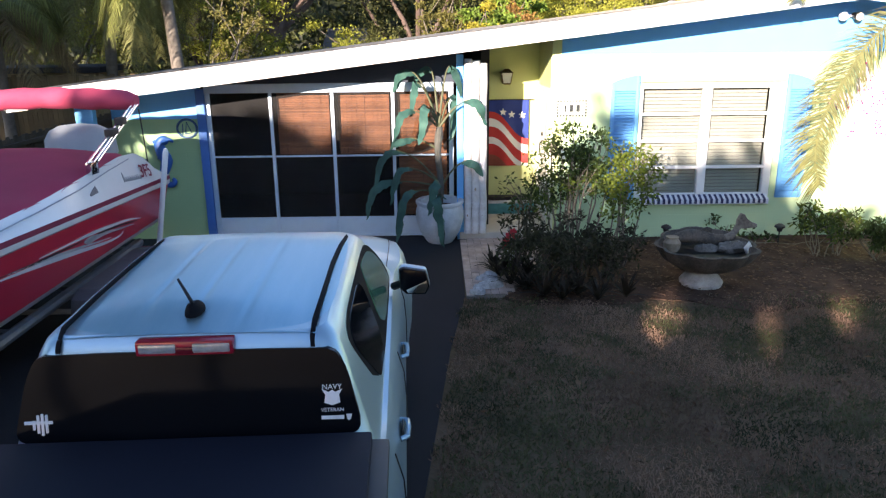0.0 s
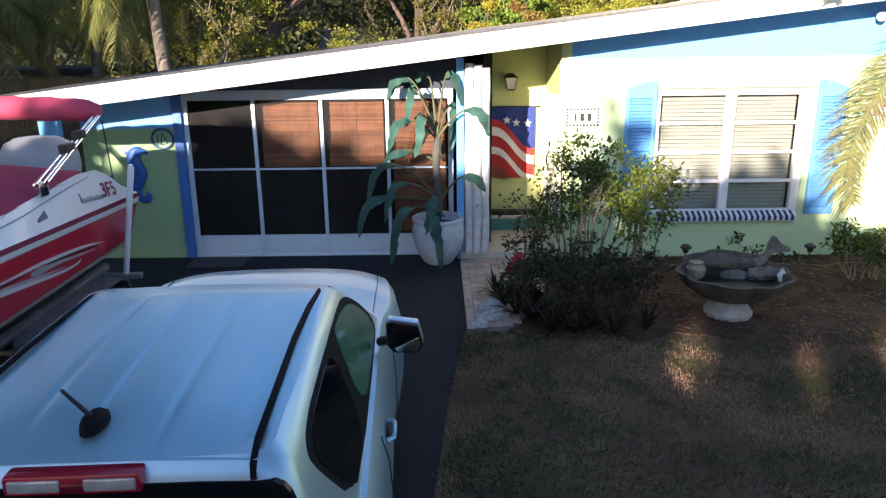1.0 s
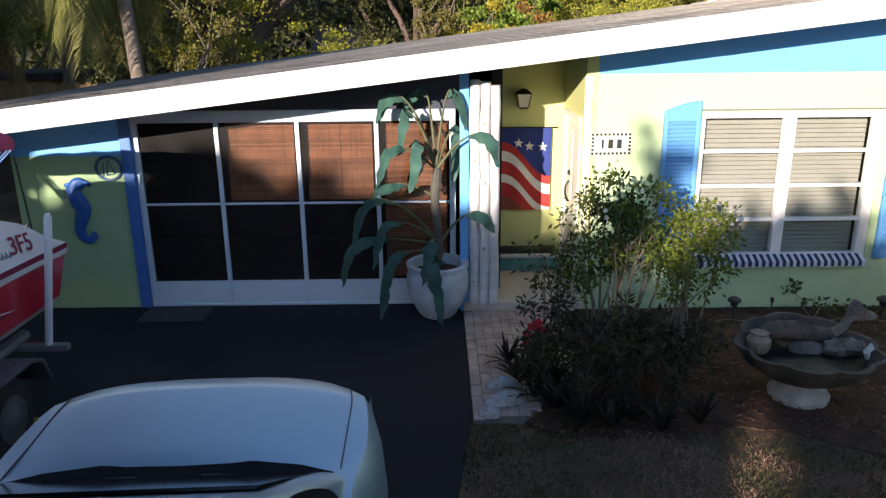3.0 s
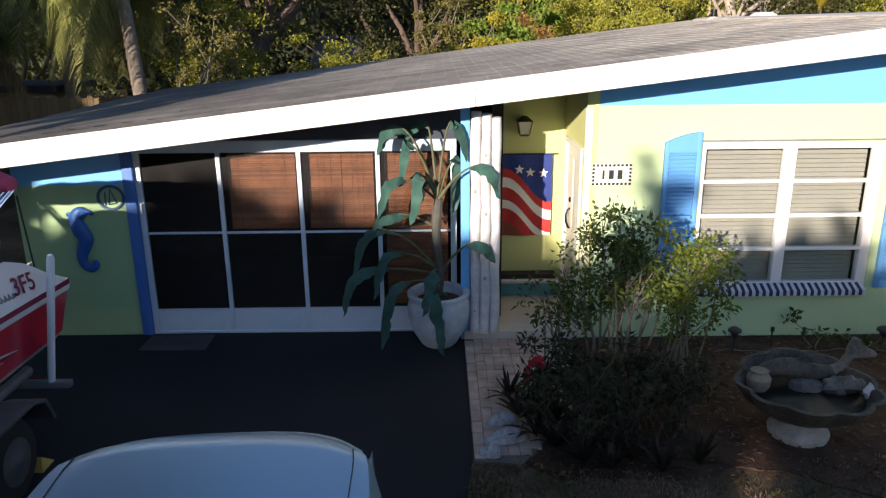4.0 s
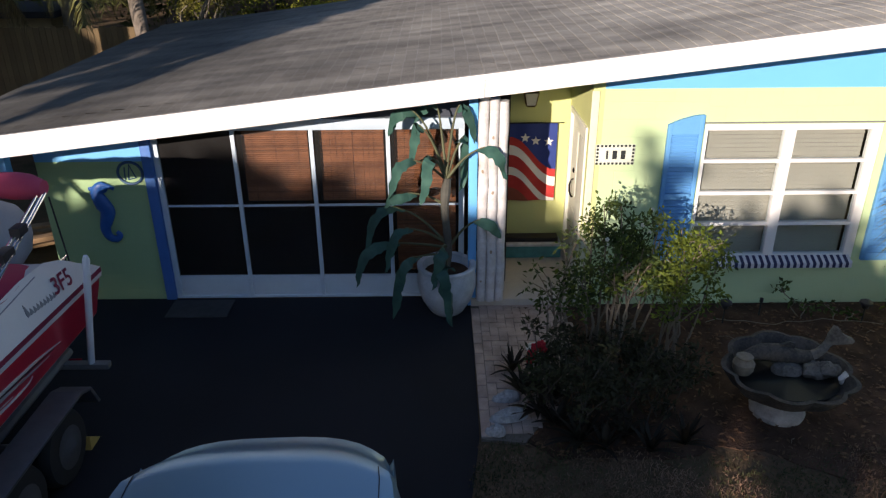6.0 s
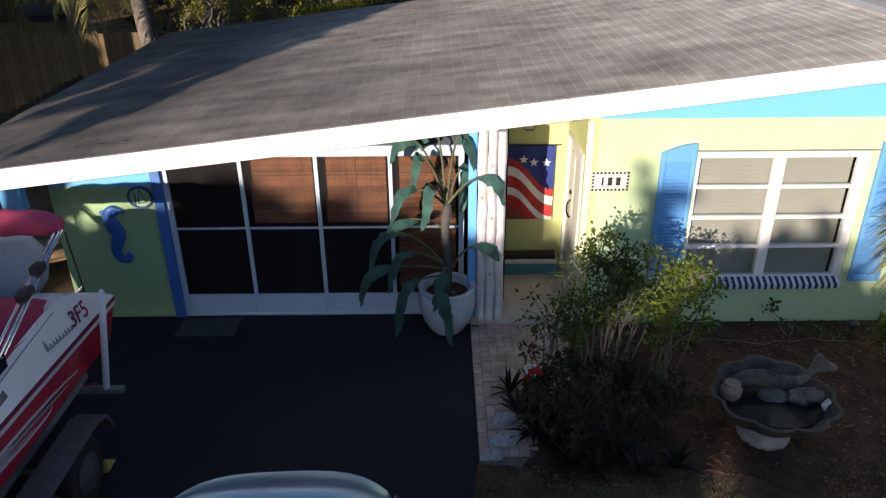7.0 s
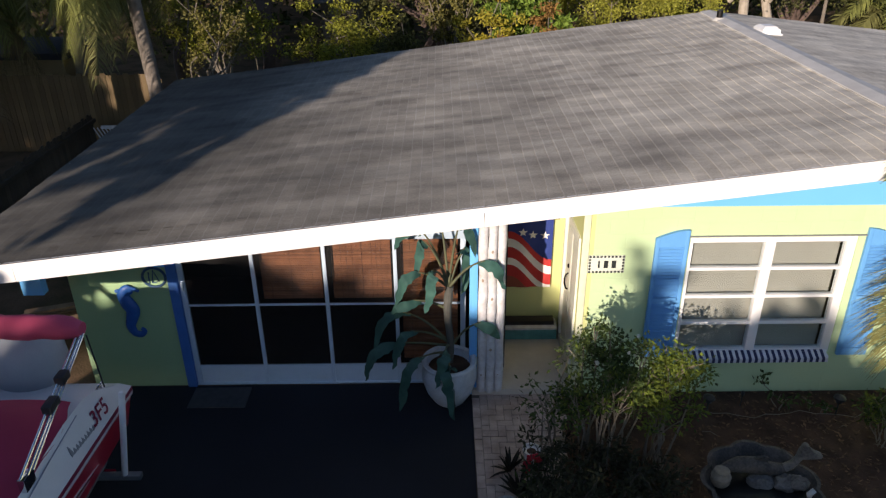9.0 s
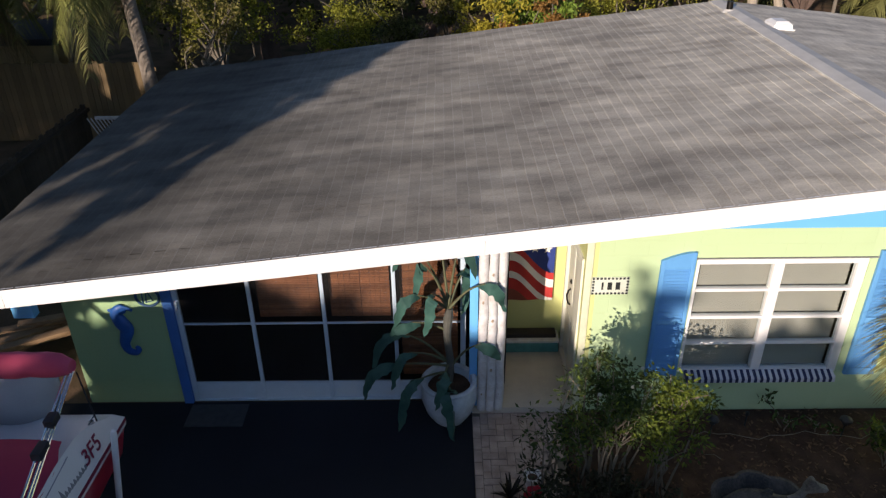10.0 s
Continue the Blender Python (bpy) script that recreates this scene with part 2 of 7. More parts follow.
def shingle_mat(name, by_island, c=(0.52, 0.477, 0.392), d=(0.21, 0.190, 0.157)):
    """Granule-faced shingle, darkened in runs down the lower slope, partly for the tree shade there, and pale towards
    the ridge.
    """
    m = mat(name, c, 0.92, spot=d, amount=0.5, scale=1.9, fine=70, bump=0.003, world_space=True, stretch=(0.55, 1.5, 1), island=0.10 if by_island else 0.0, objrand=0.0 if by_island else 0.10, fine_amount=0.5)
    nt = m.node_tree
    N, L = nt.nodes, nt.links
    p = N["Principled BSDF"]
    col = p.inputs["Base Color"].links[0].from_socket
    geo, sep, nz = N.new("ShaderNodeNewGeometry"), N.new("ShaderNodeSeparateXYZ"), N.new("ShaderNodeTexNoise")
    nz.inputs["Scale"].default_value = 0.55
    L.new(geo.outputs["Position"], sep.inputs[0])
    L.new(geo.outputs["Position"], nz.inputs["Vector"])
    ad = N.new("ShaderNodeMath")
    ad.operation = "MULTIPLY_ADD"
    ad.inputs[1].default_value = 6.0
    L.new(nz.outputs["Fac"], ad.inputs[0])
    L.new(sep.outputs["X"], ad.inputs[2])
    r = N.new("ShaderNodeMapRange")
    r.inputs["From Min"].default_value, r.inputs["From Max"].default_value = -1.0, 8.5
    # darker low end also deepens the shade on the lower slope
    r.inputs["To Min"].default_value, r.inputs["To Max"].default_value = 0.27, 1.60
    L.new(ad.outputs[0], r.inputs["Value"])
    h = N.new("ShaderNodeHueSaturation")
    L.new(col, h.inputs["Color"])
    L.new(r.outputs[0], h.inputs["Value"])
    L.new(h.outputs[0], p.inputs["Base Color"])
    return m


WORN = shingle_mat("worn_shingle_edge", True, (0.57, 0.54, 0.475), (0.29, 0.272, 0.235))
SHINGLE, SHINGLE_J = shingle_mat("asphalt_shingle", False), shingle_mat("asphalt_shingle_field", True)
RIDGE = mat("ridge_cap_grey", (0.62, 0.60, 0.55), 0.85, amount=0.3, scale=3, fine=90)
# near black, puts the shade of unlit rooms into their surfaces
DARK = mat("shade_black", (0.03, 0.025, 0.022), 0.8)
SCREEN = screen_mat("insect_screen", (0.014, 0.013, 0.013), 0.27)
BAMBOO = mat("bamboo_blind", (0.56, 0.24, 0.11), 0.7, spot=(0.24, 0.09, 0.04), amount=0.4, scale=5, fine=40, island=0.25)
ASPHALT = mat("drive_asphalt", (0.017, 0.019, 0.025), 0.9, spot=(0.010, 0.011, 0.014), amount=0.4, scale=0.8, fine=160, bump=0.004, spec=0.3)
SOIL = mat("lawn_soil", (0.20, 0.125, 0.080), 0.95, spot=(0.050, 0.050, 0.026), amount=0.8, scale=1.3, fine=30, bump=0.02, spec=0.1)
MULCH = mat("mulch", (0.115, 0.068, 0.046), 0.95, spot=(0.042, 0.027, 0.019), amount=0.5, scale=4, fine=50, bump=0.03, spec=0.1)
# header colour holds the shade under the eave
HEADER = mat("header_shade_paint", (0.045, 0.055, 0.075), 0.8, amount=0.3, scale=3)
CONCRETE = mat("entry_concrete", (0.58, 0.53, 0.44), 0.85, amount=0.3, scale=3, fine=80)
GLASS = glass_mat("window_glass")

# ---- setting: ground, drive, walk, bed ----
def rake(x):
    """Height of the roof's top surface."""
    return 3.01 + 0.118 * (x - 0.33) if x < 5.52 else 3.622 - 0.118 * (x - 5.52)


bm = bmesh.new()
bmesh.ops.create_grid(bm, x_segments=60, y_segments=60, size=60)
for v in bm.verts:
    v.co.z = -0.012 + 0.012 * noise.noise(v.co * 0.2)
ground = obj("ground", bm, SOIL, "patchy dry lawn of green and brown grass", "lawn", kind="structure")
ground.location.y = 0
drive = obj("driveway", prism([(-6.2, -14), (-0.62, -14), (-0.30, 2.5), (0.02, 5.9), (0.22, 7.4), (0.24, 10.16), (-6.2, 10.16)], "z", -0.06, 0.008),
            ASPHALT, "dark asphalt driveway with a worn edge", "driveway", kind="structure")
front_edge = [(0.9 + 0.12 * k, 6.98 + 0.16 * math.sin(0.9 + 0.12 * k * 1.7) + 0.10 * noise.noise(Vector((k * 0.45, 0, 1))) - 0.02 * 0.12 * k + 0.40 * math.exp(-((0.12 * k - 1.75) / 0.5) ** 2)) for k in range(72)]
bed = obj("garden_bed", prism([(0.5, 7.5)] + front_edge + [(9.5, 9.93), (1.35, 9.93), (1.3, 9.0)], "z", -0.05, 0.006),
          MULCH, "dark mulched garden bed with leaf litter", "garden bed", kind="structure")

# ---- setting: the house ----
FASCIA_Y, WING_Y, PORCH_Y, BACK_Y = 9.27, 9.95, 10.22, 18.05
LEFT, RIGHT, RIDGE_X = -5.9, 12.6, 5.52


def wall(name, points, axis, a, b, m, label, cat="wall"):
    return obj(name, prism(points, axis, a, b), m, label, cat, kind="structure", smooth=False)


def under(x):
    return rake(x) - 0.10


# left block wall beside the screens: lime below, blue above
wall("wall_left_lower", [(-4.9, -0.05), (-3.6, -0.05), (-3.6, 1.83), (-4.9, 1.83)], "y", 10.2, 10.36, WALL_G, "lime painted block wall beside the porch, darkened for its shade")
wall("wall_left_upper", [(-4.9, 1.83), (-3.6, 1.83), (-3.6, under(-3.6)), (-4.9, under(-4.9))], "y", 10.2, 10.36, SKY_BLUE, "pale blue painted wall band below the eave")
wall("wall_left_side", [(10.36, -0.05), (17.4, -0.05), (17.4, under(-4.9) - 0.02), (10.36, under(-4.9) - 0.02)], "x", -4.9, -4.74, WALL_G, "lime painted side wall of the house, darkened for its shade")
wall("wall_back", [(-4.74, -0.05), (12, -0.05), (12, under(12)), (RIDGE_X, under(RIDGE_X)), (-4.74, under(-4.74))], "y", 17.4, 17.56, WALL_Y, "back wall of the house")
wall("wall_porch_back", [(-4.74, -0.02), (0.68, -0.02), (0.68, under(0.68)), (-4.74, under(-4.74))], "y", 13.2, 13.3, DARK, "porch back wall, coloured near black for its shade")
wall("wall_porch_side", [(10.36, 0.0), (13.2, 0.0), (13.2, under(0.6)), (10.36, under(0.6))], "x", 0.58, 0.70, DARK, "porch side wall, coloured near black for its shade")
obj("floor_porch", box(-4.74, 0.58, 10.26, 13.2, -0.03, 0.03), DARK, "porch floor, coloured near black for its shade", "floor", kind="structure")
wall("wall_header", [(-3.6, 2.30), (0.25, 2.30), (0.25, under(0.25)), (-3.6, under(-3.6))], "y", 10.26, 10.36, HEADER, "header above the porch screens, coloured dark for eave shade")
# entry recess
wall("wall_entry", [(0.70, 0.1), (1.57, 0.1), (1.57, under(1.57)), (0.70, under(0.7))], "y", 11.3, 11.42, WALL_IN, "bright yellow wall of the recessed entry")
wall("wall_wing_side", [(9.95, -0.02), (10.16, -0.02), (10.16, 2.20), (11.10, 2.20), (11.10, -0.02), (11.42, -0.02), (11.42, under(1.57)), (9.95, under(1.57))], "x", 1.57, 1.70, WALL_IN,
     "yellow side wall of the entry with the door opening")
obj("entry_slab", box(0.24, 1.57, 9.88, 11.3, -0.05, 0.12, 0.01), CONCRETE, "tan concrete slab at the entry", "porch slab", kind="structure")
# wing with the window opening
WX0, WX1, WZ0, WZ1 = 2.86, 4.88, 0.61, 2.29
for k, pts in enumerate(([(1.70, -0.05), (WX0, -0.05), (WX0, 2.70), (1.70, 2.70)], [(WX1, -0.05), (11.9, -0.05), (11.9, 2.70), (WX1, 2.70)],
                         [(WX0, -0.05), (WX1, -0.05), (WX1, WZ0), (WX0, WZ0)], [(WX0, WZ1), (WX1, WZ1), (WX1, 2.70), (WX0, 2.70)])):
    wall(("wall_wing_entry_side", "wall_wing_far_side", "wall_wing_below_window", "wall_wing_above_window")[k], pts, "y", WING_Y, WING_Y + 0.16, WALL_Y,
         "lime yellow painted block wall of the wing")
wall("wall_gable", [(1.70, 2.70), (11.9, 2.70), (11.9, under(11.9)), (RIDGE_X, under(RIDGE_X)), (1.70, under(1.70))], "y", WING_Y, WING_Y + 0.16, SKY_BLUE, "light blue painted gable above the wing")
obj("trim_corner", box(1.555, 1.64, WING_Y - 0.018, WING_Y - 0.002, -0.03, 2.68, 0.004), mat("corner_trim", (0.72, 0.73, 0.52), 0.6), "pale yellow corner board of the wing", "trim", kind="structure")
obj("trim_blue", box(-3.62, -3.5, 10.14, 10.24, 0.0, 2.26, 0.008), BLUE, "deep blue painted jamb beside the screens", "trim", kind="structure")
wall("wall_wing_inside", [(1.8, 0), (8, 0), (8, 2.6), (1.8, 2.6)], "y", 13.4, 13.5, DARK, "inner wall behind the window, coloured near black for shade", "wall")

# roof deck, soffit, fascia
roof = thing("roof", (0, 14, 2.3), "low-pitched gable roof of weathered grey-brown asphalt shingles", "roof", kind="structure")
part("deck", prism([(LEFT, rake(LEFT) - 0.10), (RIDGE_X, rake(RIDGE_X) - 0.10), (RIGHT, rake(RIGHT) - 0.10), (RIGHT, rake(RIGHT) - 0.012), (RIDGE_X, rake(RIDGE_X) - 0.012), (LEFT, rake(LEFT) - 0.012)],
                   "y", FASCIA_Y + 0.03, BACK_Y), BLUE, roof, "blue painted underside of the roof deck", smooth=False)


part("underlay", prism([(LEFT, rake(LEFT) - 0.0115), (RIDGE_X, rake(RIDGE_X) - 0.0115), (RIGHT, rake(RIGHT) - 0.0115), (RIGHT, rake(RIGHT) - 0.004), (RIDGE_X, rake(RIDGE_X) - 0.004), (LEFT, rake(LEFT) - 0.004)], "y", FASCIA_Y + 0.03, BACK_Y), SHINGLE, roof, smooth=False)


def fascia(name, xa, xb):
    return part(name, prism([(xa, rake(xa) - 0.235), (xb, rake(xb) - 0.235), (xb, rake(xb) - 0.03), (xa, rake(xa) - 0.03)], "y", FASCIA_Y, FASCIA_Y + 0.03, bevel=0.004), WHITE, roof,
                "white painted fascia board")


for xa, xb in ((LEFT, -4.95), (-4.945, 0.327), (0.333, RIDGE_X), (RIDGE_X, RIGHT)):
    fascia("fascia", xa, xb)
for xa, xb in ((LEFT, RIDGE_X), (RIDGE_X, RIGHT)):
    part("drip_edge", prism([(xa, rake(xa) - 0.055), (xb, rake(xb) - 0.055), (xb, rake(xb) + 0.004), (xa, rake(xa) + 0.004)], "y", FASCIA_Y - 0.018, FASCIA_Y + 0.028), WHITE, roof,
         "white metal drip edge", smooth=False)
part("gutter_board", box(LEFT - 0.03, LEFT, FASCIA_Y, BACK_Y, rake(LEFT) - 0.2, rake(LEFT) - 0.005, 0.004), WHITE, roof, "white eave board")
for by in (9.75, 12.3, 15.0):
    part("beam_end", box(-5.18, -4.93, by - 0.08, by + 0.04, 1.74, rake(-5.18) - 0.1, 0.006), SKY_BLUE, roof, "light blue painted beam end")
part("ridge_cap", prism([(RIDGE_X - 0.2, rake(RIDGE_X - 0.2) + 0.004), (RIDGE_X, rake(RIDGE_X) + 0.016), (RIDGE_X + 0.2, rake(RIDGE_X + 0.2) + 0.004), (RIDGE_X + 0.2, rake(RIDGE_X + 0.2) + 0.024),
                         (RIDGE_X, rake(RIDGE_X) + 0.034), (RIDGE_X - 0.2, rake(RIDGE_X - 0.2) + 0.024)], "y", FASCIA_Y - 0.02, BACK_Y), RIDGE, roof, "pale grey ridge cap", smooth=False)

# ---- house fixtures ----
# porch screens: an aluminium frame with eight screened panes over kick panels
scr = thing("porch_screen", (-1.7, 10.22, 0), "white aluminium porch enclosure with dark insect screens and kick panels", "screen wall", kind="structure")
MULL = [-3.465, -2.544, -1.63, -0.735, 0.125]
for i, x in enumerate(MULL):
    w = 0.034 if i in (0, 4) else 0.024
    part("mullion", box(x - w, x + w, 10.195, 10.245, 0.02, 2.24, 0.004), ALU, scr)
for a, b in zip(MULL, MULL[1:]):
    part("kick_panel", box(a + 0.024, b - 0.024, 10.212, 10.228, 0.03, 0.285, 0.003), ALU, scr, "white aluminium kick panel")
    part("mid_rail", box(a + 0.024, b - 0.024, 10.205, 10.235, 1.243, 1.268, 0.003), ALU, scr)
    part("low_rail", box(a + 0.024, b - 0.024, 10.203, 10.237, 0.287, 0.312, 0.003), ALU, scr)
    part("screen", box(a + 0.02, b - 0.02, 10.218, 10.222, 0.31, 1.245), SCREEN, scr, "dark insect screen")
    part("screen", box(a + 0.02, b - 0.02, 10.218, 10.222, 1.266, 2.2), SCREEN, scr, "dark insect screen")
part("sill_rail", box(-3.5, 0.16, 10.19, 10.25, 0.0, 0.032, 0.004), ALU, scr)
part("head_rail", box(-3.5, 0.16, 10.185, 10.255, 2.195, 2.325, 0.004), ALU, scr, "white head rail")
part("latch", box(-3.475, -3.445, 10.165, 10.195, 1.50, 1.62, 0.006), ALU, scr, "white latch plate")


CORD = mat("blind_cord", (0.22, 0.10, 0.05), 0.8)


def roll_blind(xa, xb, za, zb):
    """A bamboo roll blind: thin slats on cords under a headrail."""
    b = thing("bamboo_blind", ((xa + xb) / 2, 10.36, za), "brown woven bamboo roll blind behind the porch screen", "blind", "porch blinds")
    vs, fs = [], []
    n = int((zb - za) / 0.026)
    for k in range(n):
        z = za + k * 0.026
        for dz, dy in ((0.0, 0.004), (0.004, -0.005), (0.019, -0.005), (0.0255, 0.004)):
            vs += [(xa, 10.36 + dy, z + dz), (xb, 10.36 + dy, z + dz)]
        o = k * 8
        fs += [(o, o + 1, o + 3, o + 2), (o + 2, o + 3, o + 5, o + 4), (o + 4, o + 5, o + 7, o + 6)]
    mesh_part("slats", polys("slats", vs, fs), BAMBOO, b, smooth=False)
    part("headrail", box(xa, xb, 10.340, 10.385, zb, zb + 0.11, 0.004), BAMBOO, b)
    m = (xa + xb) / 2
    for x in (xa + 0.12, m, xb - 0.12):
        part("cord", box(x - 0.002, x + 0.002, 10.3540, 10.3548, za, zb), CORD, b, "brown cord tape")
    return b


roll_blind(-2.48, -1.70, 1.26, 2.16)
roll_blind(-1.56, -1.17, 1.26, 2.16)
roll_blind(-1.165, -0.80, 1.26, 2.16)
roll_blind(-0.67, 0.06, 0.30, 2.16)

# posts at the entry
post = thing("corner_post", (0.27, 9.95, 0.12), "pale blue painted square post under the fascia", "post")
part("shaft", box(0.20, 0.30, 9.92, 10.02, 0.0, 2.72, 0.006), SKY_BLUE, post)
for x, y, top, r in ((0.362, 9.87, 2.66, 0.058), (0.474, 9.85, 2.64, 0.056), (0.582, 9.87, 2.60, 0.055)):
    lp = thing("log_post", (x, y, 0.12), "whitewashed round log post with knots and flaking paint", "post", "log posts at the entry")
    pts = [(x + 0.006 * math.sin(k * 1.7 + x * 9), y + 0.006 * math.cos(k * 2.1), 0.12 + (top - 0.12) * k / 10) for k in range(11)]
    part("shaft", tube(pts, [r * (1 + 0.06 * math.sin(k * 2.3 + x * 20)) for k in range(11)], 14), OLD_WHITE, lp)
    for kz in (0.6, 1.35, 2.0):
        part("knot", ball((x + 0.01 * math.sin(kz * 9), y - r + 0.004, kz + 0.2 * math.sin(x * 30)), 0.016, 0.008, 0.024, seg=8),
             mat("knot_wood", (0.38, 0.30, 0.22), 0.8), lp, "tan knot")

# window of the wing
SHADOW_GREY = mat("grey_shadow_line", (0.22, 0.22, 0.22), 0.6)
win = thing("window_1", (3.87, 10.0, WZ0), "white aluminium awning window of eight panes with closed blinds", "window", kind="structure")
ZS = [0.66, 1.058, 1.45, 1.845, 2.215]
part("window_frame", merge(box(WX0, 2.905, 9.965, 10.06, WZ0, WZ1, 0.004), box(4.77, WX1, 9.965, 10.06, WZ0, WZ1, 0.004)), WHITE, win)
part("window_frame", merge(box(2.905, 4.77, 9.965, 10.06, WZ0, ZS[0], 0.004), box(2.905, 4.77, 9.965, 10.06, ZS[4], WZ1, 0.004)), WHITE, win)
part("mullion", box(3.785, 3.905, 9.96, 10.06, ZS[0], ZS[4], 0.004), WHITE, win)
for xa, xb in ((2.905, 3.785), (3.905, 4.77)):
    for za, zb in zip(ZS, ZS[1:]):
        part("pane", box(xa + 0.004, xb - 0.004, 10.008, 10.012, za + 0.012, zb - 0.012), GLASS, win, "clear glass pane").visible_shadow = False
    for z in ZS[1:4]:
        part("rail", box(xa, xb, 9.972, 10.05, z - 0.019, z + 0.019, 0.004), WHITE, win)
# grey strip paints the shadow line of the window's head trim
part("head_shadow_line", box(2.84, 4.97, 9.925, 9.952, 2.305, 2.318), SHADOW_GREY, win, "thin head trim, coloured grey for its shadow line", smooth=False)
BLIND = mat("blind_slat", (0.36, 0.33, 0.28), 0.6, amount=0.15, scale=3)
for xa, xb in ((2.91, 3.80), (3.89, 4.757)):
    bl = thing("window_blind", ((xa + xb) / 2, 10.10, 0.64), "closed beige slatted blind inside the window", "blind", "window blinds")
    vs, fs = [], []
    for k in range(31):
        z = 0.64 + k * 0.0515
        o = len(vs)
        vs += [(xa, 10.084, z), (xb, 10.084, z), (xa, 10.091, z + 0.022), (xb, 10.091, z + 0.022), (xa, 10.102, z + 0.0435), (xb, 10.102, z + 0.0435)]
        fs += [(o, o + 1, o + 3, o + 2), (o + 2, o + 3, o + 5, o + 4)]
    mesh_part("slats", polys("slats", vs, fs), BLIND, bl)
    part("headrail", box(xa, xb, 10.08, 10.12, 2.235, 2.262, 0.003), BLIND, bl)

# striped brick sill
NAVY = mat("navy_paint", (0.025, 0.035, 0.10), 0.6, amount=0.3, scale=9)
SILLW = mat("sill_white_paint", (0.72, 0.74, 0.78), 0.6, amount=0.25, scale=9)
sill = thing("window_sill", (3.87, 9.9, 0.52), "brick window sill painted in navy and white stripes", "window sill", kind="structure")
part("bedding", box(2.94, 4.86, 9.875, 9.95, 0.515, 0.60), SILLW, sill, "white mortar bed")
piece = {}
for k, m in ((0, NAVY), (1, SILLW)):
    b = prism([(9.835, 0.535), (9.835, 0.595), (9.958, 0.652), (9.958, 0.56), (9.9, 0.52)], "x", -0.0185, 0.0185, bevel=0.003)
    bmesh.ops.translate(b, verts=b.verts[:], vec=(0, -9.9, -0.58))
    piece[k] = bm_mesh("brick", b, m)
for k in range(48):
    shared_piece("brick", piece[k % 2], sill, (2.965 + k * 0.0395, 9.9, 0.58))


def shutter(x0, x1, rising):
    """A louvred shutter with a swept top."""
    s = thing("shutter", ((x0 + x1) / 2, 9.93, 0.6), "blue painted louvred shutter with a swept arched top", "shutter", "window shutters")
    yf, yb = 9.90, 9.944

    def top(x):
        u = (x - x0) / (x1 - x0)
        u = u if rising else 1 - u
        return 2.30 + 0.11 * math.sin(u * math.pi / 2)
    part("stile", prism([(x0, 0.60), (x0 + 0.05, 0.60), (x0 + 0.05, top(x0 + 0.05)), (x0, top(x0))], "y", yf, yb, bevel=0.004), SHUT_BLUE, s)
    part("stile", prism([(x1 - 0.05, 0.60), (x1, 0.60), (x1, top(x1)), (x1 - 0.05, top(x1 - 0.05))], "y", yf, yb, bevel=0.004), SHUT_BLUE, s)
    xs = [x0 + 0.05 + (x1 - x0 - 0.1) * k / 8 for k in range(9)]
    part("top_rail", prism([(xs[0], 2.19)] + [(xs[-1], 2.19)] + [(x, top(x)) for x in xs[::-1]], "y", yf, yb), SHUT_BLUE, s)
    for za, zb in ((0.60, 0.70), (1.40, 1.48)):
        part("rail", box(x0 + 0.05, x1 - 0.05, yf, yb, za, zb, 0.004), SHUT_BLUE, s)
    part("backing", box(x0 + 0.05, x1 - 0.05, 9.938, 9.944, 0.70, 2.19), SHUT_BLUE, s)
    for z0, z1 in ((0.70, 1.40), (1.48, 2.19)):
        n = int((z1 - z0) / 0.042)
        for k in range(n):
            z = z0 + (k + 0.5) * (z1 - z0) / n
            part("louvre", box(x0 + 0.05, x1 - 0.05, -0.018, 0.018, -0.0035, 0.0035, m=pose((0), 9.92, z, 40)), SHUT_BLUE, s, smooth=False)
    return s


shutter(2.43, 2.83, True)
shutter(4.965, 5.345, False)

# house number tile: a white plaque with a dashed border and three dark bars
plaque = thing("number_plaque", (1.87, 9.94, 1.83), "white wall plaque with a dashed black border", "plaque")
INK = mat("black_ink", (0.02, 0.025, 0.025), 0.5)
part("tile", box(1.645, 2.09, 9.932, 9.95, 1.83, 2.07, 0.003), mat("plaque_white", (0.70, 0.74, 0.62), 0.4), plaque)
dash = bm_mesh("dash", box(-0.013, 0.013, -0.003, 0.003, -0.013, 0.013), INK)
for k in range(10):
    for z in (1.846, 2.054):
        shared_piece("dash", dash, plaque, (1.664 + k * 0.0452, 9.930, z))
for k in range(1, 5):
    for x in (1.664, 2.071):
        shared_piece("dash", dash, plaque, (x, 9.930, 1.846 + k * 0.0416))
for x, w in ((1.775, 0.011), (1.862, 0.026), (1.958, 0.026)):
    part("bar", box(x - w, x + w, 9.927, 9.933, 1.90, 2.00), INK, plaque, "plain dark bar")

# door in the wing's side wall, with its handle
door = thing("door_1", (1.60, 10.6, 0.2), "pale yellow entry door with a dark curved handle", "door", kind="structure")
DOOR = mat("door_paint", (0.74, 0.74, 0.62), 0.45, amount=0.15, scale=3)
part("door_frame", merge(merge(box(1.545, 1.60, 10.10, 10.17, 0.12, 2.22, 0.004), box(1.545, 1.60, 11.09, 11.16, 0.12, 2.22, 0.004)), box(1.545, 1.60, 10.17, 11.09, 2.16, 2.22, 0.004)), DOOR, door)
leaf = part("door_leaf", box(1.585, 1.625, 10.17, 11.09, 0.2, 2.16, 0.004), DOOR, door)
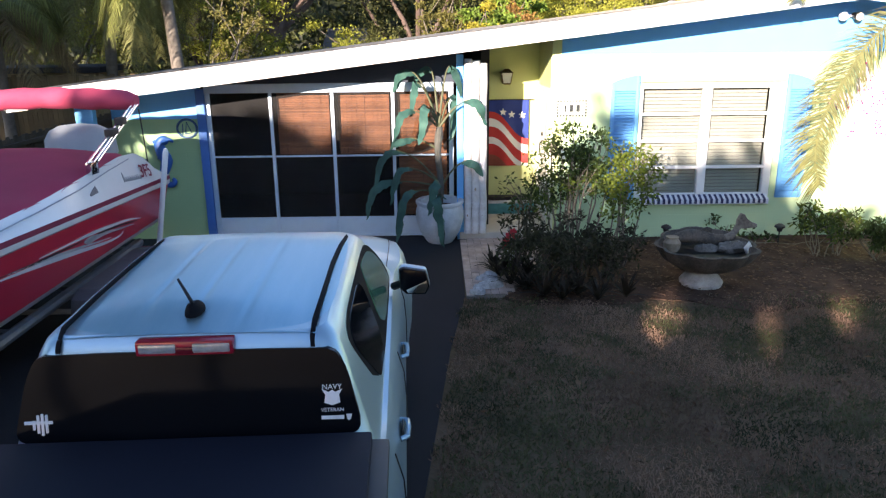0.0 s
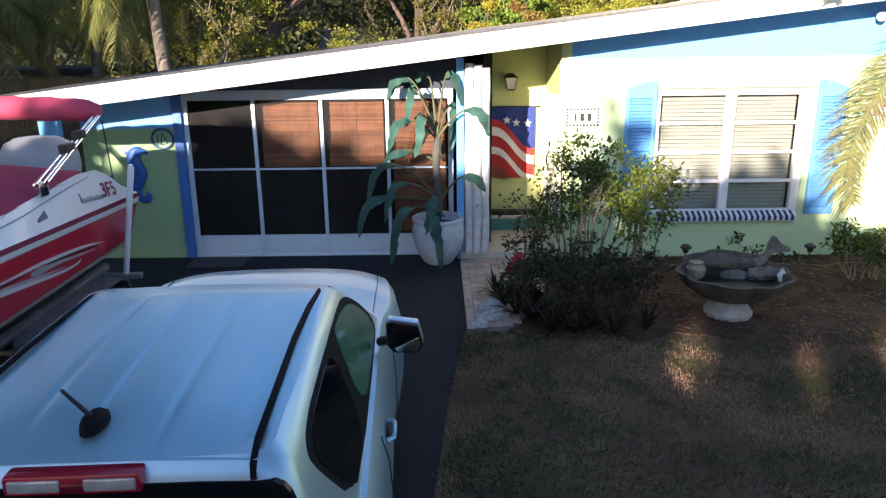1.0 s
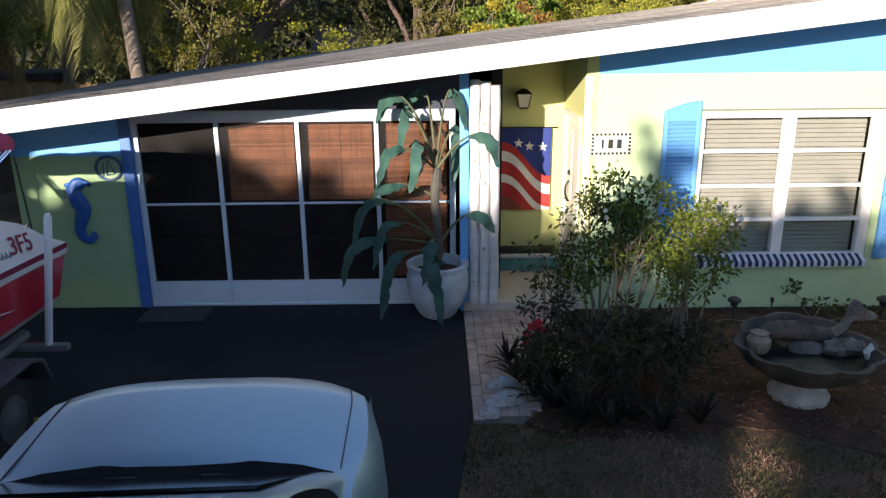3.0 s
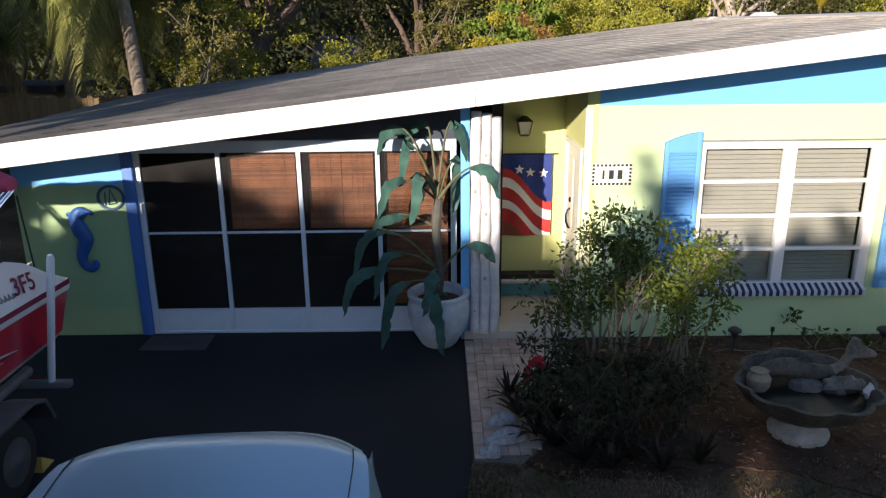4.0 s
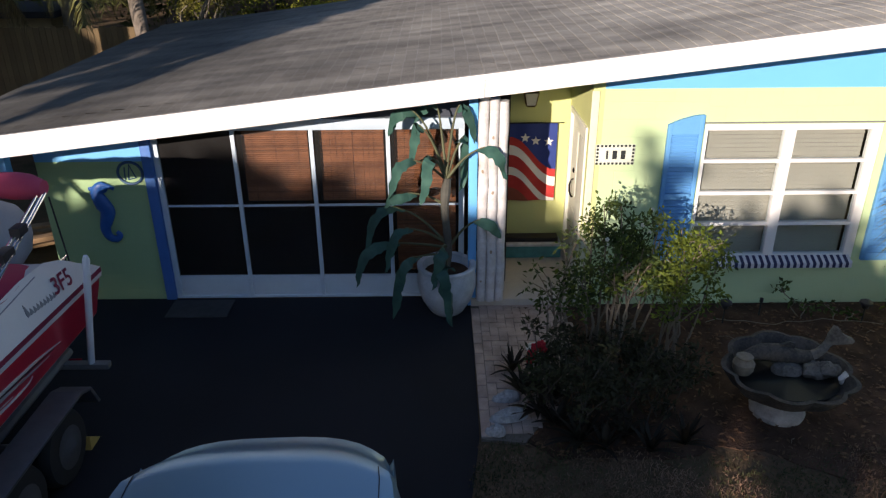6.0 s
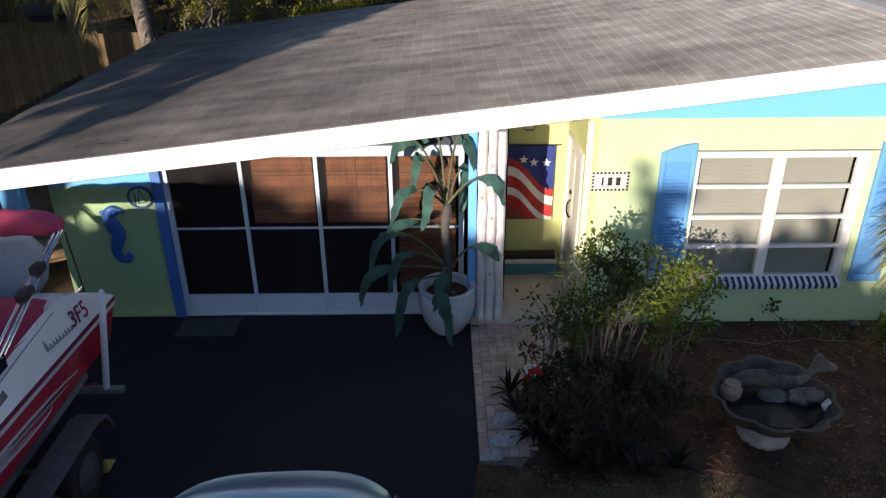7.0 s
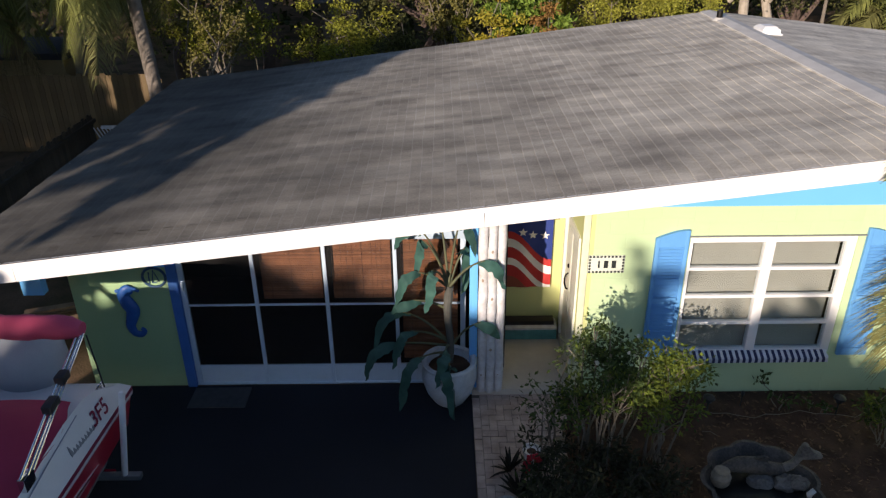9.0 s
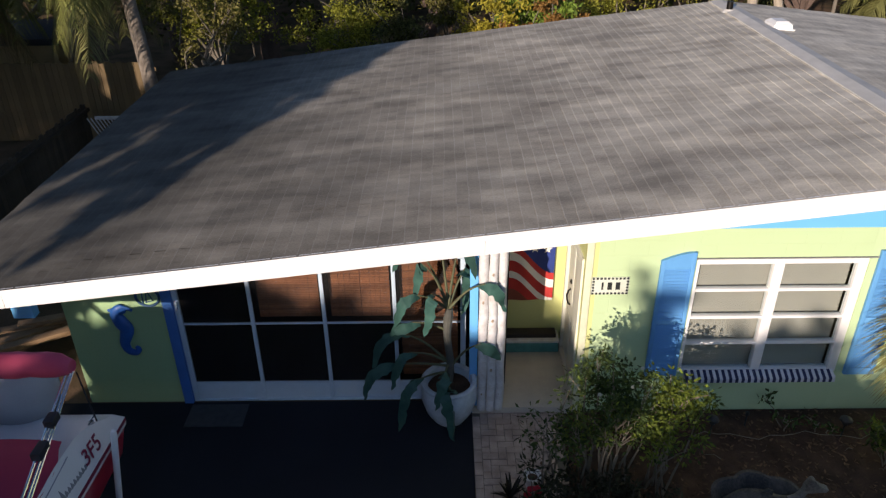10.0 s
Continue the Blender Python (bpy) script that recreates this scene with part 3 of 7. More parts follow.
for za, zb in ((0.35, 0.95), (1.15, 2.0)):
    for ya, yb in ((10.27, 10.58), (10.68, 10.99)):
        part("panel", box(1.578, 1.586, ya, yb, za, zb, 0.004), DOOR, leaf)
IRON = mat("dark_iron", (0.02, 0.018, 0.016), 0.4, metal=0.7)
part("handle", tube([(1.58, 10.80, 1.36), (1.545, 10.795, 1.34), (1.53, 10.80, 1.27), (1.535, 10.805, 1.19), (1.56, 10.80, 1.12), (1.58, 10.80, 1.11)], 0.013, 8), IRON, leaf, "dark curved pull handle")
part("deadbolt", ball((1.575, 10.80, 1.47), 0.02, 0.035, 0.035, seg=10), IRON, leaf, "dark deadbolt")
part("threshold", box(1.54, 1.66, 10.10, 11.16, 0.12, 0.2, 0.005), CONCRETE, door)

# ledge at the foot of the entry wall
ledge = thing("entry_ledge", (1.1, 11.15, 0.12), "turquoise painted ledge with a white cap under the hanging flag", "ledge")
TURQ = mat("turquoise_paint", (0.10, 0.36, 0.34), 0.6, amount=0.4, scale=8)
part("riser", box(0.72, 1.52, 11.05, 11.29, 0.12, 0.30, 0.004), TURQ, ledge)
part("cap", box(0.72, 1.52, 11.02, 11.29, 0.30, 0.335, 0.006), OLD_WHITE, ledge, "white weathered cap")
# near-black box in place of the dark gap above the cap
part("dark_gap", box(0.76, 1.48, 11.10, 11.26, 0.335, 0.40, 0.006), DARK, ledge, "black box standing in for a dark gap")

# flag hanging on the entry wall
FX0, FX1, FZ0, FZ1 = 0.74, 1.41, 0.89, 1.96
flag = thing("hanging_flag", (1.1, 11.25, FZ0), "cloth flag with white stars and waving red and white stripes", "flag")
RED = mat("flag_red", (0.50, 0.035, 0.03), 0.8, amount=0.2, scale=6)
FWHITE = mat("flag_white", (0.78, 0.76, 0.70), 0.8, amount=0.12, scale=6)
FBLUE = mat("flag_blue", (0.02, 0.045, 0.22), 0.8, amount=0.2, scale=6)
FBROWN = mat("flag_maroon", (0.26, 0.07, 0.04), 0.8, amount=0.2, scale=6)


def fold(x):
    return 11.25 + 0.010 * math.sin(x * 17)


def band(lo, hi, y_off=0.0):
    """A waving strip of the flag between two height functions."""
    own = bmesh.new()
    n = 20
    xs = [FX0 + (FX1 - FX0) * k / n for k in range(n + 1)]
    rings = []
    for x in xs:
        za, zb = max(FZ0, min(FZ1, lo(x))), max(FZ0, min(FZ1, hi(x)))
        zb = max(zb, za + 0.002)
        y = fold(x) + y_off
        rings.append([own.verts.new(p) for p in ((x, y, za), (x, y, zb), (x, y + 0.004, zb), (x, y + 0.004, za))])
    skin(own, rings)
    bmesh.ops.recalc_face_normals(own, faces=own.faces[:])
    return own


def wave(z, x):
    u = (x - FX0) / (FX1 - FX0)
    return z - 0.42 * u + 0.07 * math.sin(u * 6.0)


cut = [(9, 1.78, FBLUE), (1.78, 1.67, RED), (1.67, 1.54, FWHITE), (1.54, 1.37, RED), (1.37, 1.26, FWHITE), (1.26, 1.08, RED), (1.08, 0.2, FBROWN)]
for top_z, low_z, m in cut:
    part("stripe" if m is not FBLUE else "blue_field", band(lambda x, z=low_z: wave(z, x) if z > 0.5 else 0.0, lambda x, z=top_z: wave(z, x) if z < 5 else 9.0), m, flag)


def star_shape(cx, cz, r, y, thick, inner=0.42, turn=0.0, arms=5):
    pts = []
    for k in range(arms * 2):
        a = math.pi / 2 + turn + k * math.pi / arms
        q = r if k % 2 == 0 else r * inner
        pts.append((cx + q * math.cos(a), cz + q * math.sin(a)))
    return prism(pts, "y", y, y + thick)


for cx, cz in ((0.99, 1.77), (1.13, 1.73), (1.30, 1.72)):
    part("star", star_shape(cx, cz, 0.065, 11.231, 0.006), FWHITE, flag, "white star")
part("rod", tube([(0.70, 11.255, 1.965), (1.49, 11.255, 1.965)], 0.008, 8), IRON, flag, "thin rod")

# wall lantern
lan = thing("wall_lantern", (1.03, 11.2, 2.2), "brass framed wall lantern with a frosted glass body", "wall lamp")
BRASS = mat("aged_brass", (0.22, 0.15, 0.06), 0.45, metal=0.8)
FROST = mat("frosted_glass", (0.88, 0.86, 0.74), 0.35)
part("backplate", box(0.98, 1.08, 11.275, 11.3, 2.22, 2.42, 0.006), BRASS, lan)
part("arm", tube([(1.03, 11.28, 2.38), (1.03, 11.2, 2.44), (1.03, 11.13, 2.43)], 0.01, 8), BRASS, lan)


def tapered(z0, z1, h0, h1):
    return loft([[(1.03 + sx * h, 11.13 + sy * h, z) for sx, sy in ((-1, -1), (1, -1), (1, 1), (-1, 1))] for z, h in ((z0, h0), (z1, h1))])


part("glass_body", tapered(2.24, 2.40, 0.055, 0.085), FROST, lan, "frosted glass body")
part("cap", tapered(2.40, 2.46, 0.10, 0.03), BRASS, lan)
part("base", tapered(2.215, 2.24, 0.045, 0.06), BRASS, lan)
for sx, sy in ((-1, -1), (1, -1), (1, 1), (-1, 1)):
    part("corner_bar", tube([(1.03 + sx * 0.058, 11.13 + sy * 0.058, 2.235), (1.03 + sx * 0.088, 11.13 + sy * 0.088, 2.405)], 0.006, 6), BRASS, lan)

# wall ornaments: seahorse, ring emblem, speckled starfish
ORN = mat("seahorse_blue", (0.02, 0.12, 0.42), 0.45, amount=0.25, scale=12)
bm = tube(glide([(-4.02, 10.15, 1.50), (-4.10, 10.15, 1.535), (-4.18, 10.15, 1.53), (-4.235, 10.15, 1.45), (-4.20, 10.15, 1.33), (-4.15, 10.15, 1.22), (-4.185, 10.15, 1.10), (-4.22, 10.15, 0.99),
           (-4.19, 10.15, 0.88), (-4.11, 10.15, 0.85), (-4.06, 10.15, 0.90), (-4.09, 10.15, 0.945)], 4),
          [0.95 * float(r) for r in np.interp(np.arange(45) / 4, np.arange(12), [0.02, 0.032, 0.065, 0.08, 0.10, 0.098, 0.082, 0.066, 0.055, 0.048, 0.038, 0.026])], 14)
ball((-4.165, 10.15, 1.52), 0.075, 0.05, 0.075, bm)
for k in range(5):
    ball((-4.30 + 0.012 * k, 10.16, 1.50 - k * 0.06), 0.035, 0.02, 0.03, bm, 8)
for v in bm.verts:
    v.co.y = 10.2 - max(0.0, (10.2 - v.co.y)) * 0.6 if v.co.y < 10.2 else 10.198
obj("seahorse_ornament", bm, ORN, "blue moulded seahorse ornament on the lime wall", "wall ornament")
em = thing("ring_emblem", (-3.80, 10.18, 1.54), "dark blue ring emblem with a sail shape on the wall", "wall ornament")
ring = [(-3.80 + 0.145 * math.cos(a), 10.19, 1.69 + 0.135 * math.sin(a)) for a in [2 * math.pi * k / 32 for k in range(33)]]
EMB = mat("emblem_blue", (0.03, 0.09, 0.18), 0.6)
part("ring", tube(ring, 0.017, 8, cap=False), EMB, em)
part("sail", merge(tube([(-3.83, 10.19, 1.61), (-3.80, 10.19, 1.79), (-3.74, 10.19, 1.63), (-3.83, 10.19, 1.61)], 0.009, 6), tube([(-3.87, 10.19, 1.60), (-3.86, 10.19, 1.76)], 0.008, 6)), EMB, em)
SPECK = mat("pink_speckle", (0.78, 0.62, 0.62), 0.7, amount=0.1)
nt = SPECK.node_tree
vor = nt.nodes.new("ShaderNodeTexVoronoi")
vor.inputs["Scale"].default_value = 17
tc = nt.nodes.new("ShaderNodeTexCoord")
nt.links.new(tc.outputs["Object"], vor.inputs["Vector"])
st = nt.nodes.new("ShaderNodeMath")
st.operation = "LESS_THAN"
st.inputs[1].default_value = 0.30
nt.links.new(vor.outputs["Distance"], st.inputs[0])
mx = nt.nodes.new("ShaderNodeMix")
mx.data_type = "RGBA"
mx.inputs["A"].default_value, mx.inputs["B"].default_value = (0.80, 0.66, 0.66, 1), (0.55, 0.04, 0.16, 1)
nt.links.new(st.outputs[0], mx.inputs["Factor"])
nt.links.new(mx.outputs["Result"], nt.nodes["Principled BSDF"].inputs["Base Color"])
bm = bmesh.new()
cx, cz, tops = 6.13, 1.93, []
mid = bm.verts.new((cx, 9.86, cz))
for k in range(20):
    a = math.pi / 2 + 0.10 + k * math.pi / 10
    arm = abs(math.cos(2.5 * (a - math.pi / 2 - 0.10)))
    r = 0.20 + 0.46 * arm ** 2.2
    tops.append((bm.verts.new((cx + 0.5 * r * math.cos(a), 9.885, cz + 0.5 * r * math.sin(a))), bm.verts.new((cx + r * math.cos(a), 9.948, cz + r * math.sin(a)))))
for k in range(20):
    a, b = tops[k], tops[(k + 1) % 20]
    bm.faces.new((mid, a[0], b[0]))
    bm.faces.new((a[0], a[1], b[1], b[0]))
bmesh.ops.recalc_face_normals(bm, faces=bm.faces[:])
obj("starfish_ornament", bm, SPECK, "large pale pink starfish ornament with red spots on the wall", "wall ornament")

# twin floodlight under the gable
fl = thing("floodlight", (5.67, 9.9, 3.1), "twin white floodlight below the gable eave", "floodlight")
part("base", turned([(0.0, 0), (0.05, 0), (0.05, 0.03), (0.0, 0.035)], (5.67, 9.93, 3.16), 16), WHITE, fl)
for s in (-1, 1):
    part("arm", tube([(5.67, 9.92, 3.18), (5.67 + s * 0.08, 9.87, 3.19)], 0.014, 8), WHITE, fl)
    hd = part("lamp_head", tube([(5.67 + s * 0.085, 9.90, 3.205), (5.67 + s * 0.095, 9.85, 3.195), (5.67 + s * 0.11, 9.78, 3.18)], [0.03, 0.045, 0.062], 14), IRON if s > 0 else OLD_WHITE, fl)
    part("lens", ball((5.67 + s * 0.112, 9.775, 3.178), 0.055, 0.012, 0.055, seg=12), FROST, hd, "white lamp lens")

# things on the roof
vent = thing("roof_vent", (5.86, 15.87, 3.53), "white plastic roof vent beyond the ridge", "roof vent", "roof vents")
part("flange", box(5.66, 6.06, 15.62, 16.12, 3.575, 3.60, 0.004), WHITE, vent)
part("hood", loft([[(5.86 + sx * w, 15.87 + sy * d, z) for sx, sy in ((-1, -1), (1, -1), (1, 1), (-1, 1))] for z, w, d in ((3.59, 0.17, 0.22), (3.67, 0.16, 0.21), (3.72, 0.10, 0.14))]), WHITE, vent)
copy_thing(vent, Matrix.Translation((6.75, 12.35, 3.425)))
pipe = thing("vent_pipe", (5.40, 17.1, 3.55), "short dark vent pipe with a lead collar near the ridge", "vent pipe")
part("pipe", tube([(5.40, 17.1, 3.55), (5.40, 17.1, 3.80)], 0.06, 14), IRON, pipe)
part("collar", turned([(0.0, 0), (0.15, 0), (0.075, 0.06), (0.0, 0.06)], (5.40, 17.1, 3.60), 16), RIDGE, pipe)

# ---- pickup truck ----
SILVER = mat("silver_car_paint", (0.285, 0.43, 0.52), 0.33, metal=0.66, amount=0.10, scale=2.5, fine=200, coat=0.22, spot=(0.255, 0.385, 0.47))
BLACK = mat("black_plastic", (0.022, 0.022, 0.024), 0.5, amount=0.2, scale=12)
RUBBER = mat("tyre_rubber", (0.022, 0.021, 0.020), 0.85, amount=0.3, scale=10)
TINT = mat("dark_tinted_glass", (0.004, 0.005, 0.007), 0.08, spec=0.12)
GREEN_GLASS = mat("green_tinted_glass", (0.055, 0.16, 0.095), 0.12, spec=0.25)
CLOTH = mat("black_bed_cover", (0.008, 0.010, 0.020), 0.7, spec=0.25, amount=0.25, scale=3, fine=150)
TRIMB = mat("black_trim", (0.006, 0.007, 0.010), 0.75, spec=0.08)
STEEL = mat("dull_steel", (0.10, 0.105, 0.115), 0.6, metal=0.3, amount=0.4, scale=6)
RED_LENS = mat("red_lens", (0.34, 0.010, 0.030), 0.2, coat=0.5)
CLEAR_LENS = mat("clear_lens", (0.50, 0.50, 0.52), 0.15, metal=0.4, amount=0.4, scale=40, coat=0.5)
CHROME = mat("chrome", (0.72, 0.73, 0.75), 0.12, metal=1.0, amount=0.05)
STICKER = mat("white_sticker", (0.75, 0.77, 0.80), 0.5)
TX, TY = -1.255, 3.5
truck = thing("pickup_truck", (TX, TY, 0), "silver crew cab pickup truck with a black bed cover", "pickup truck")


def smooth_step(a, b, x):
    u = max(0.0, min(1.0, (x - a) / (b - a)))
    return u * u * (3 - 2 * u)


def hood_top(y):
    return 1.20 - 0.01 * smooth_step(4.8, 4.95, y) + 0.025 * max(0.0, min(1.0, (y - 5.0) / 0.9)) - 0.24 * smooth_step(5.76, 6.18, y)


def body_ring(y):
    """The cross-section of the lower body at y, half mirrored."""
    nose = smooth_step(5.2, 6.20, y)
    hood = smooth_step(4.8, 4.95, y)
    bedr = 1 - smooth_step(1.9, 2.1, y)
    top = 1.20 + 0.11 * bedr
    if hood:
        top = hood_top(y)
    k = (1 - 0.05 * nose) * (1 + 0.06 * smooth_step(4.7, 5.1, y) * smooth_step(6.05, 5.65, y))
    lo = 0.34 + 0.05 * nose
    half = [(0.0, lo), (0.78 * k, lo), (0.90 * k, lo + 0.06), (0.93 * k, 0.62), (0.94 * k, 0.82), (0.925 * k, 1.00), (0.89 * k, top - 0.07), (0.85 * k, top - 0.015), (0.76 * k, top), (0.66 * k, top + 0.012 * hood), (0.54 * k, top + 0.018 * hood),
            (0.40 * k, top + 0.022 * hood), (0.22 * k, top + 0.025 * hood), (0.0, top + 0.026 * hood)]
    pts = [(x, z) for x, z in half] + [(-x, z) for x, z in half[-2:0:-1]]
    bend = 0.34 * smooth_step(5.0, 6.15, y)
    return [(TX + x, y - bend * (abs(x) / 0.93) ** 3.6, z) for x, z in pts]


part("body", loft([body_ring(y) for y in (0.32, 0.36, 0.6, 1.2, 1.9, 2.1, 2.6, 3.3, 4.0, 4.6, 4.8, 4.87, 4.95, 5.1, 5.3, 5.5, 5.65, 5.78, 5.9, 6.03, 6.13, 6.21)]), SILVER, truck)


def half_w(z):
    return 0.82 - 0.31 * (z - 1.2)


def cab_ring(z, hw, y0, y1, r=0.10):
    pts = []
    for cx, cy, a0 in ((hw - r, y1 - r, 0), (-hw + r, y1 - r, 90), (-hw + r, y0 + r, 180), (hw - r, y0 + r, 270)):
        for k in range(5):
            a = radians(a0 + k * 22.5)
            pts.append((TX + cx + r * math.cos(a), cy + r * math.sin(a), z))
    return pts


part("cab", loft([cab_ring(1.10, 0.86, 1.98, 4.95), cab_ring(1.2, 0.82, 2.02, 4.84), cab_ring(1.45, half_w(1.45), 2.065, 4.42), cab_ring(1.7, 0.665, 2.11, 3.97), cab_ring(1.755, 0.635, 2.13, 3.87), cab_ring(1.785, 0.60, 2.15, 3.80)]),
     SILVER, truck)
bm = bmesh.new()
NX, NY = 96, 20
grid = []
for j in range(NY + 1):
    v = j / NY
    row = []
    for i in range(NX + 1):
        u = 2 * i / NX - 1
        hw = 0.61 - 0.05 * abs(2 * v - 1) ** 4
        rib = 0.006 * max(0.0, math.cos(u * 0.61 * 2 * math.pi / 0.235)) ** 10 * smooth_step(0.0, 0.2, v) * smooth_step(0.92, 0.65, v) * (1 if abs(u) < 0.72 else 0)
        z = 1.772 + 0.062 * (1 - u * u) * (1 - 0.35 * (2 * v - 1) ** 2) ** 1 * min(1, 0.35 + 5 * v * (1 - v)) + 0.014 * (1 - abs(2 * v - 1) ** 6) - rib
        row.append(bm.verts.new((TX + u * hw, 2.135 + v * 1.685, z)))
    grid.append(row)
for a, b in zip(grid, grid[1:]):
    for i in range(NX):
        bm.faces.new((a[i], a[i + 1], b[i + 1], b[i]))
# roof colour bluer than the body, painting in the sky's reflection; paler streaks
part("roof_panel", bm, mat("sky_tinted_silver_paint", (0.235, 0.45, 0.555), 0.38, metal=0.6, spot=(0.36, 0.54, 0.63), amount=0.3, scale=1.3, fine=30, coat=0.15, stretch=(7.0, 0.7, 1.0)), truck)
for s in (-1, 1):
    pts = [(TX + s * 0.548, 2.108, 1.733), (TX + s * 0.546, 2.122, 1.762), (TX + s * 0.55, 2.2, 1.808), (TX + s * 0.555, 2.6, 1.819), (TX + s * 0.556, 3.0, 1.821), (TX + s * 0.566, 3.4, 1.808), (TX + s * 0.585, 3.70, 1.785), (TX + s * 0.59, 3.78, 1.772)]
    part("roof_strip", loft([[(p[0] - 0.010, p[1], p[2] - 0.016), (p[0] + 0.010, p[1], p[2] - 0.016), (p[0] + 0.010, p[1], p[2] + 0.002 - s * 0.004), (p[0] - 0.010, p[1], p[2] + 0.002 + s * 0.004)] for p in pts]), TRIMB, truck,
         "black roof ditch strip")


def rounded(outline, times=2):
    """The outline with its corners cut back into curves."""
    for _ in range(times):
        n = len(outline)
        outline = [((1 - q) * outline[i][0] + q * outline[(i + 1) % n][0], (1 - q) * outline[i][1] + q * outline[(i + 1) % n][1]) for i in range(n) for q in (0.2, 0.8)]
    return outline


def side_pane(name, outline, s, m, out=0.007, lab=""):
    own = bmesh.new()
    outline = rounded(outline)
    fr = [own.verts.new((TX + s * (half_w(z) + out), y, z)) for y, z in outline]
    bk = [own.verts.new((TX + s * (half_w(z) - 0.01), y, z)) for y, z in outline]
    own.faces.new(fr)
    n = len(fr)
    for i in range(n):
        own.faces.new((fr[i], fr[(i + 1) % n], bk[(i + 1) % n], bk[i]))
    bmesh.ops.recalc_face_normals(own, faces=own.faces[:])
    return part(name, own, m, truck, lab, smooth=False)


REAR_WIN = [(2.43, 1.58), (2.47, 1.52), (2.74, 1.26), (2.80, 1.235), (3.24, 1.228), (3.24, 1.668), (2.64, 1.68), (2.50, 1.665), (2.44, 1.63)]
FRONT_WIN = [(3.40, 1.235), (4.40, 1.222), (4.48, 1.235), (4.47, 1.29), (4.36, 1.40), (4.20, 1.50), (4.04, 1.575), (3.88, 1.625), (3.72, 1.652), (3.54, 1.665), (3.40, 1.668)]
for s in (-1, 1):
    side_pane("window_trim", [(2.34, 1.62), (2.70, 1.205), (4.50, 1.19), (4.58, 1.245), (4.50, 1.34), (4.34, 1.455), (4.16, 1.56), (4.00, 1.635), (3.80, 1.69), (2.60, 1.71), (2.40, 1.69)], s, TRIMB, 0.003, "black window surround")
    side_pane("side_window", REAR_WIN, s, TINT, lab="dark tinted rear side glass")
    side_pane("side_window", FRONT_WIN, s, GREEN_GLASS, lab="green tinted front side glass")
    x = TX + s * 0.925
    for y in (3.53, 2.54):
        part("door_handle", tube([(x - s * 0.01, y - 0.10, 1.045), (x + s * 0.025, y - 0.08, 1.052), (x + s * 0.03, y, 1.056), (x + s * 0.025, y + 0.08, 1.052), (x - s * 0.01, y + 0.10, 1.045)], 0.015, 8), SILVER, truck)
        part("handle_cup", ball((x + s * 0.002, y, 1.05), 0.008, 0.075, 0.038, seg=12), BLACK, truck)
    for y in (2.16, 3.32, 4.62):
        part("door_seam", tube([(TX + s * 0.944, y, 0.50), (TX + s * 0.944, y, 0.80), (TX + s * 0.93, y, 1.0), (TX + s * 0.893, y + 0.01, 1.13)], 0.0045, 4), BLACK, truck)
    # mirror
    mx_, my_ = TX + s * 1.012, 4.17

    def mirror_plate(pts, ya, yb, bev):
        return prism([(mx_ + s * u, w) for u, w in pts], "y", ya, yb, bevel=bev)
    shell = [(-0.105, 1.255), (-0.06, 1.212), (0.085, 1.208), (0.115, 1.265), (0.085, 1.388), (-0.08, 1.418), (-0.11, 1.40)]
    mir = part("mirror", mirror_plate(shell, my_ - 0.03, my_ + 0.07, 0.012), BLACK, truck, "black door mirror with a silver cap")
    part("mirror_cap", mirror_plate([(u * 1.025, 1.31 + (w - 1.31) * 1.025) for u, w in shell], my_ - 0.012, my_ + 0.085, 0.02), SILVER, mir)
    # one mirror face, its dark and bright reflections built as two plates
    part("mirror_dark_reflection", mirror_plate([(u * 0.93, 1.31 + (w - 1.31) * 0.93) for u, w in shell], my_ - 0.037, my_ - 0.02, 0.003), TINT, mir, "dark plate for the glass's dark reflection")
    part("mirror_bright_reflection", mirror_plate([(-0.06, 1.25), (-0.045, 1.226), (0.075, 1.224), (0.098, 1.27), (0.088, 1.318)], my_ - 0.042, my_ - 0.034, 0.002), CHROME, mir, "bright plate for the glass's bright reflection")
    part("mirror_arm", tube([(TX + s * 0.86, 4.28, 1.23), (mx_ - s * 0.08, my_, 1.29)], 0.03, 8), BLACK, truck)
    # bed rail and hood seam
    part("bed_rail", box(TX + s * 0.83 - 0.045, TX + s * 0.83 + 0.045, 0.4, 1.97, 1.285, 1.335, 0.012), BLACK, truck, "black bed rail cap")
    part("hood_seam", tube([(TX + s * q, y - 0.34 * smooth_step(5.0, 6.15, y) * (q / 0.93) ** 3.6, hood_top(y) + 0.001) for q, y in ((0.79, 4.87), (0.795, 5.2), (0.80, 5.45), (0.80, 5.62), (0.79, 5.76))], 0.005, 4), BLACK, truck)
    part("headlamp", ball((TX + s * 0.64, 5.83, 0.86), 0.15, 0.12, 0.08), CLEAR_LENS, truck)
    for wy in (5.32, 1.45):
        ob = part("wheel_arch", turned([(0.0, 0), (0.43, 0), (0.43, 0.03), (0.0, 0.03)], (0, 0, 0), 28), BLACK, truck, "dark wheel arch")
        ob.rotation_euler = (0, radians(90), 0)
        ob.location = Vector((s * 0.875, wy - TY, 0.42))
        whl = thing("wheel", (TX + s * 0.80, wy, 0.39), "", "")
        whl.parent, whl.location = truck, Vector((s * 0.80, wy - TY, 0.39))
        prof = [(0.0, -0.11), (0.25, -0.12), (0.36, -0.11), (0.385, -0.07), (0.39, 0.0), (0.385, 0.07), (0.36, 0.11), (0.25, 0.12), (0.0, 0.11)]
        ty = turned(prof, (0, 0, 0), 28)
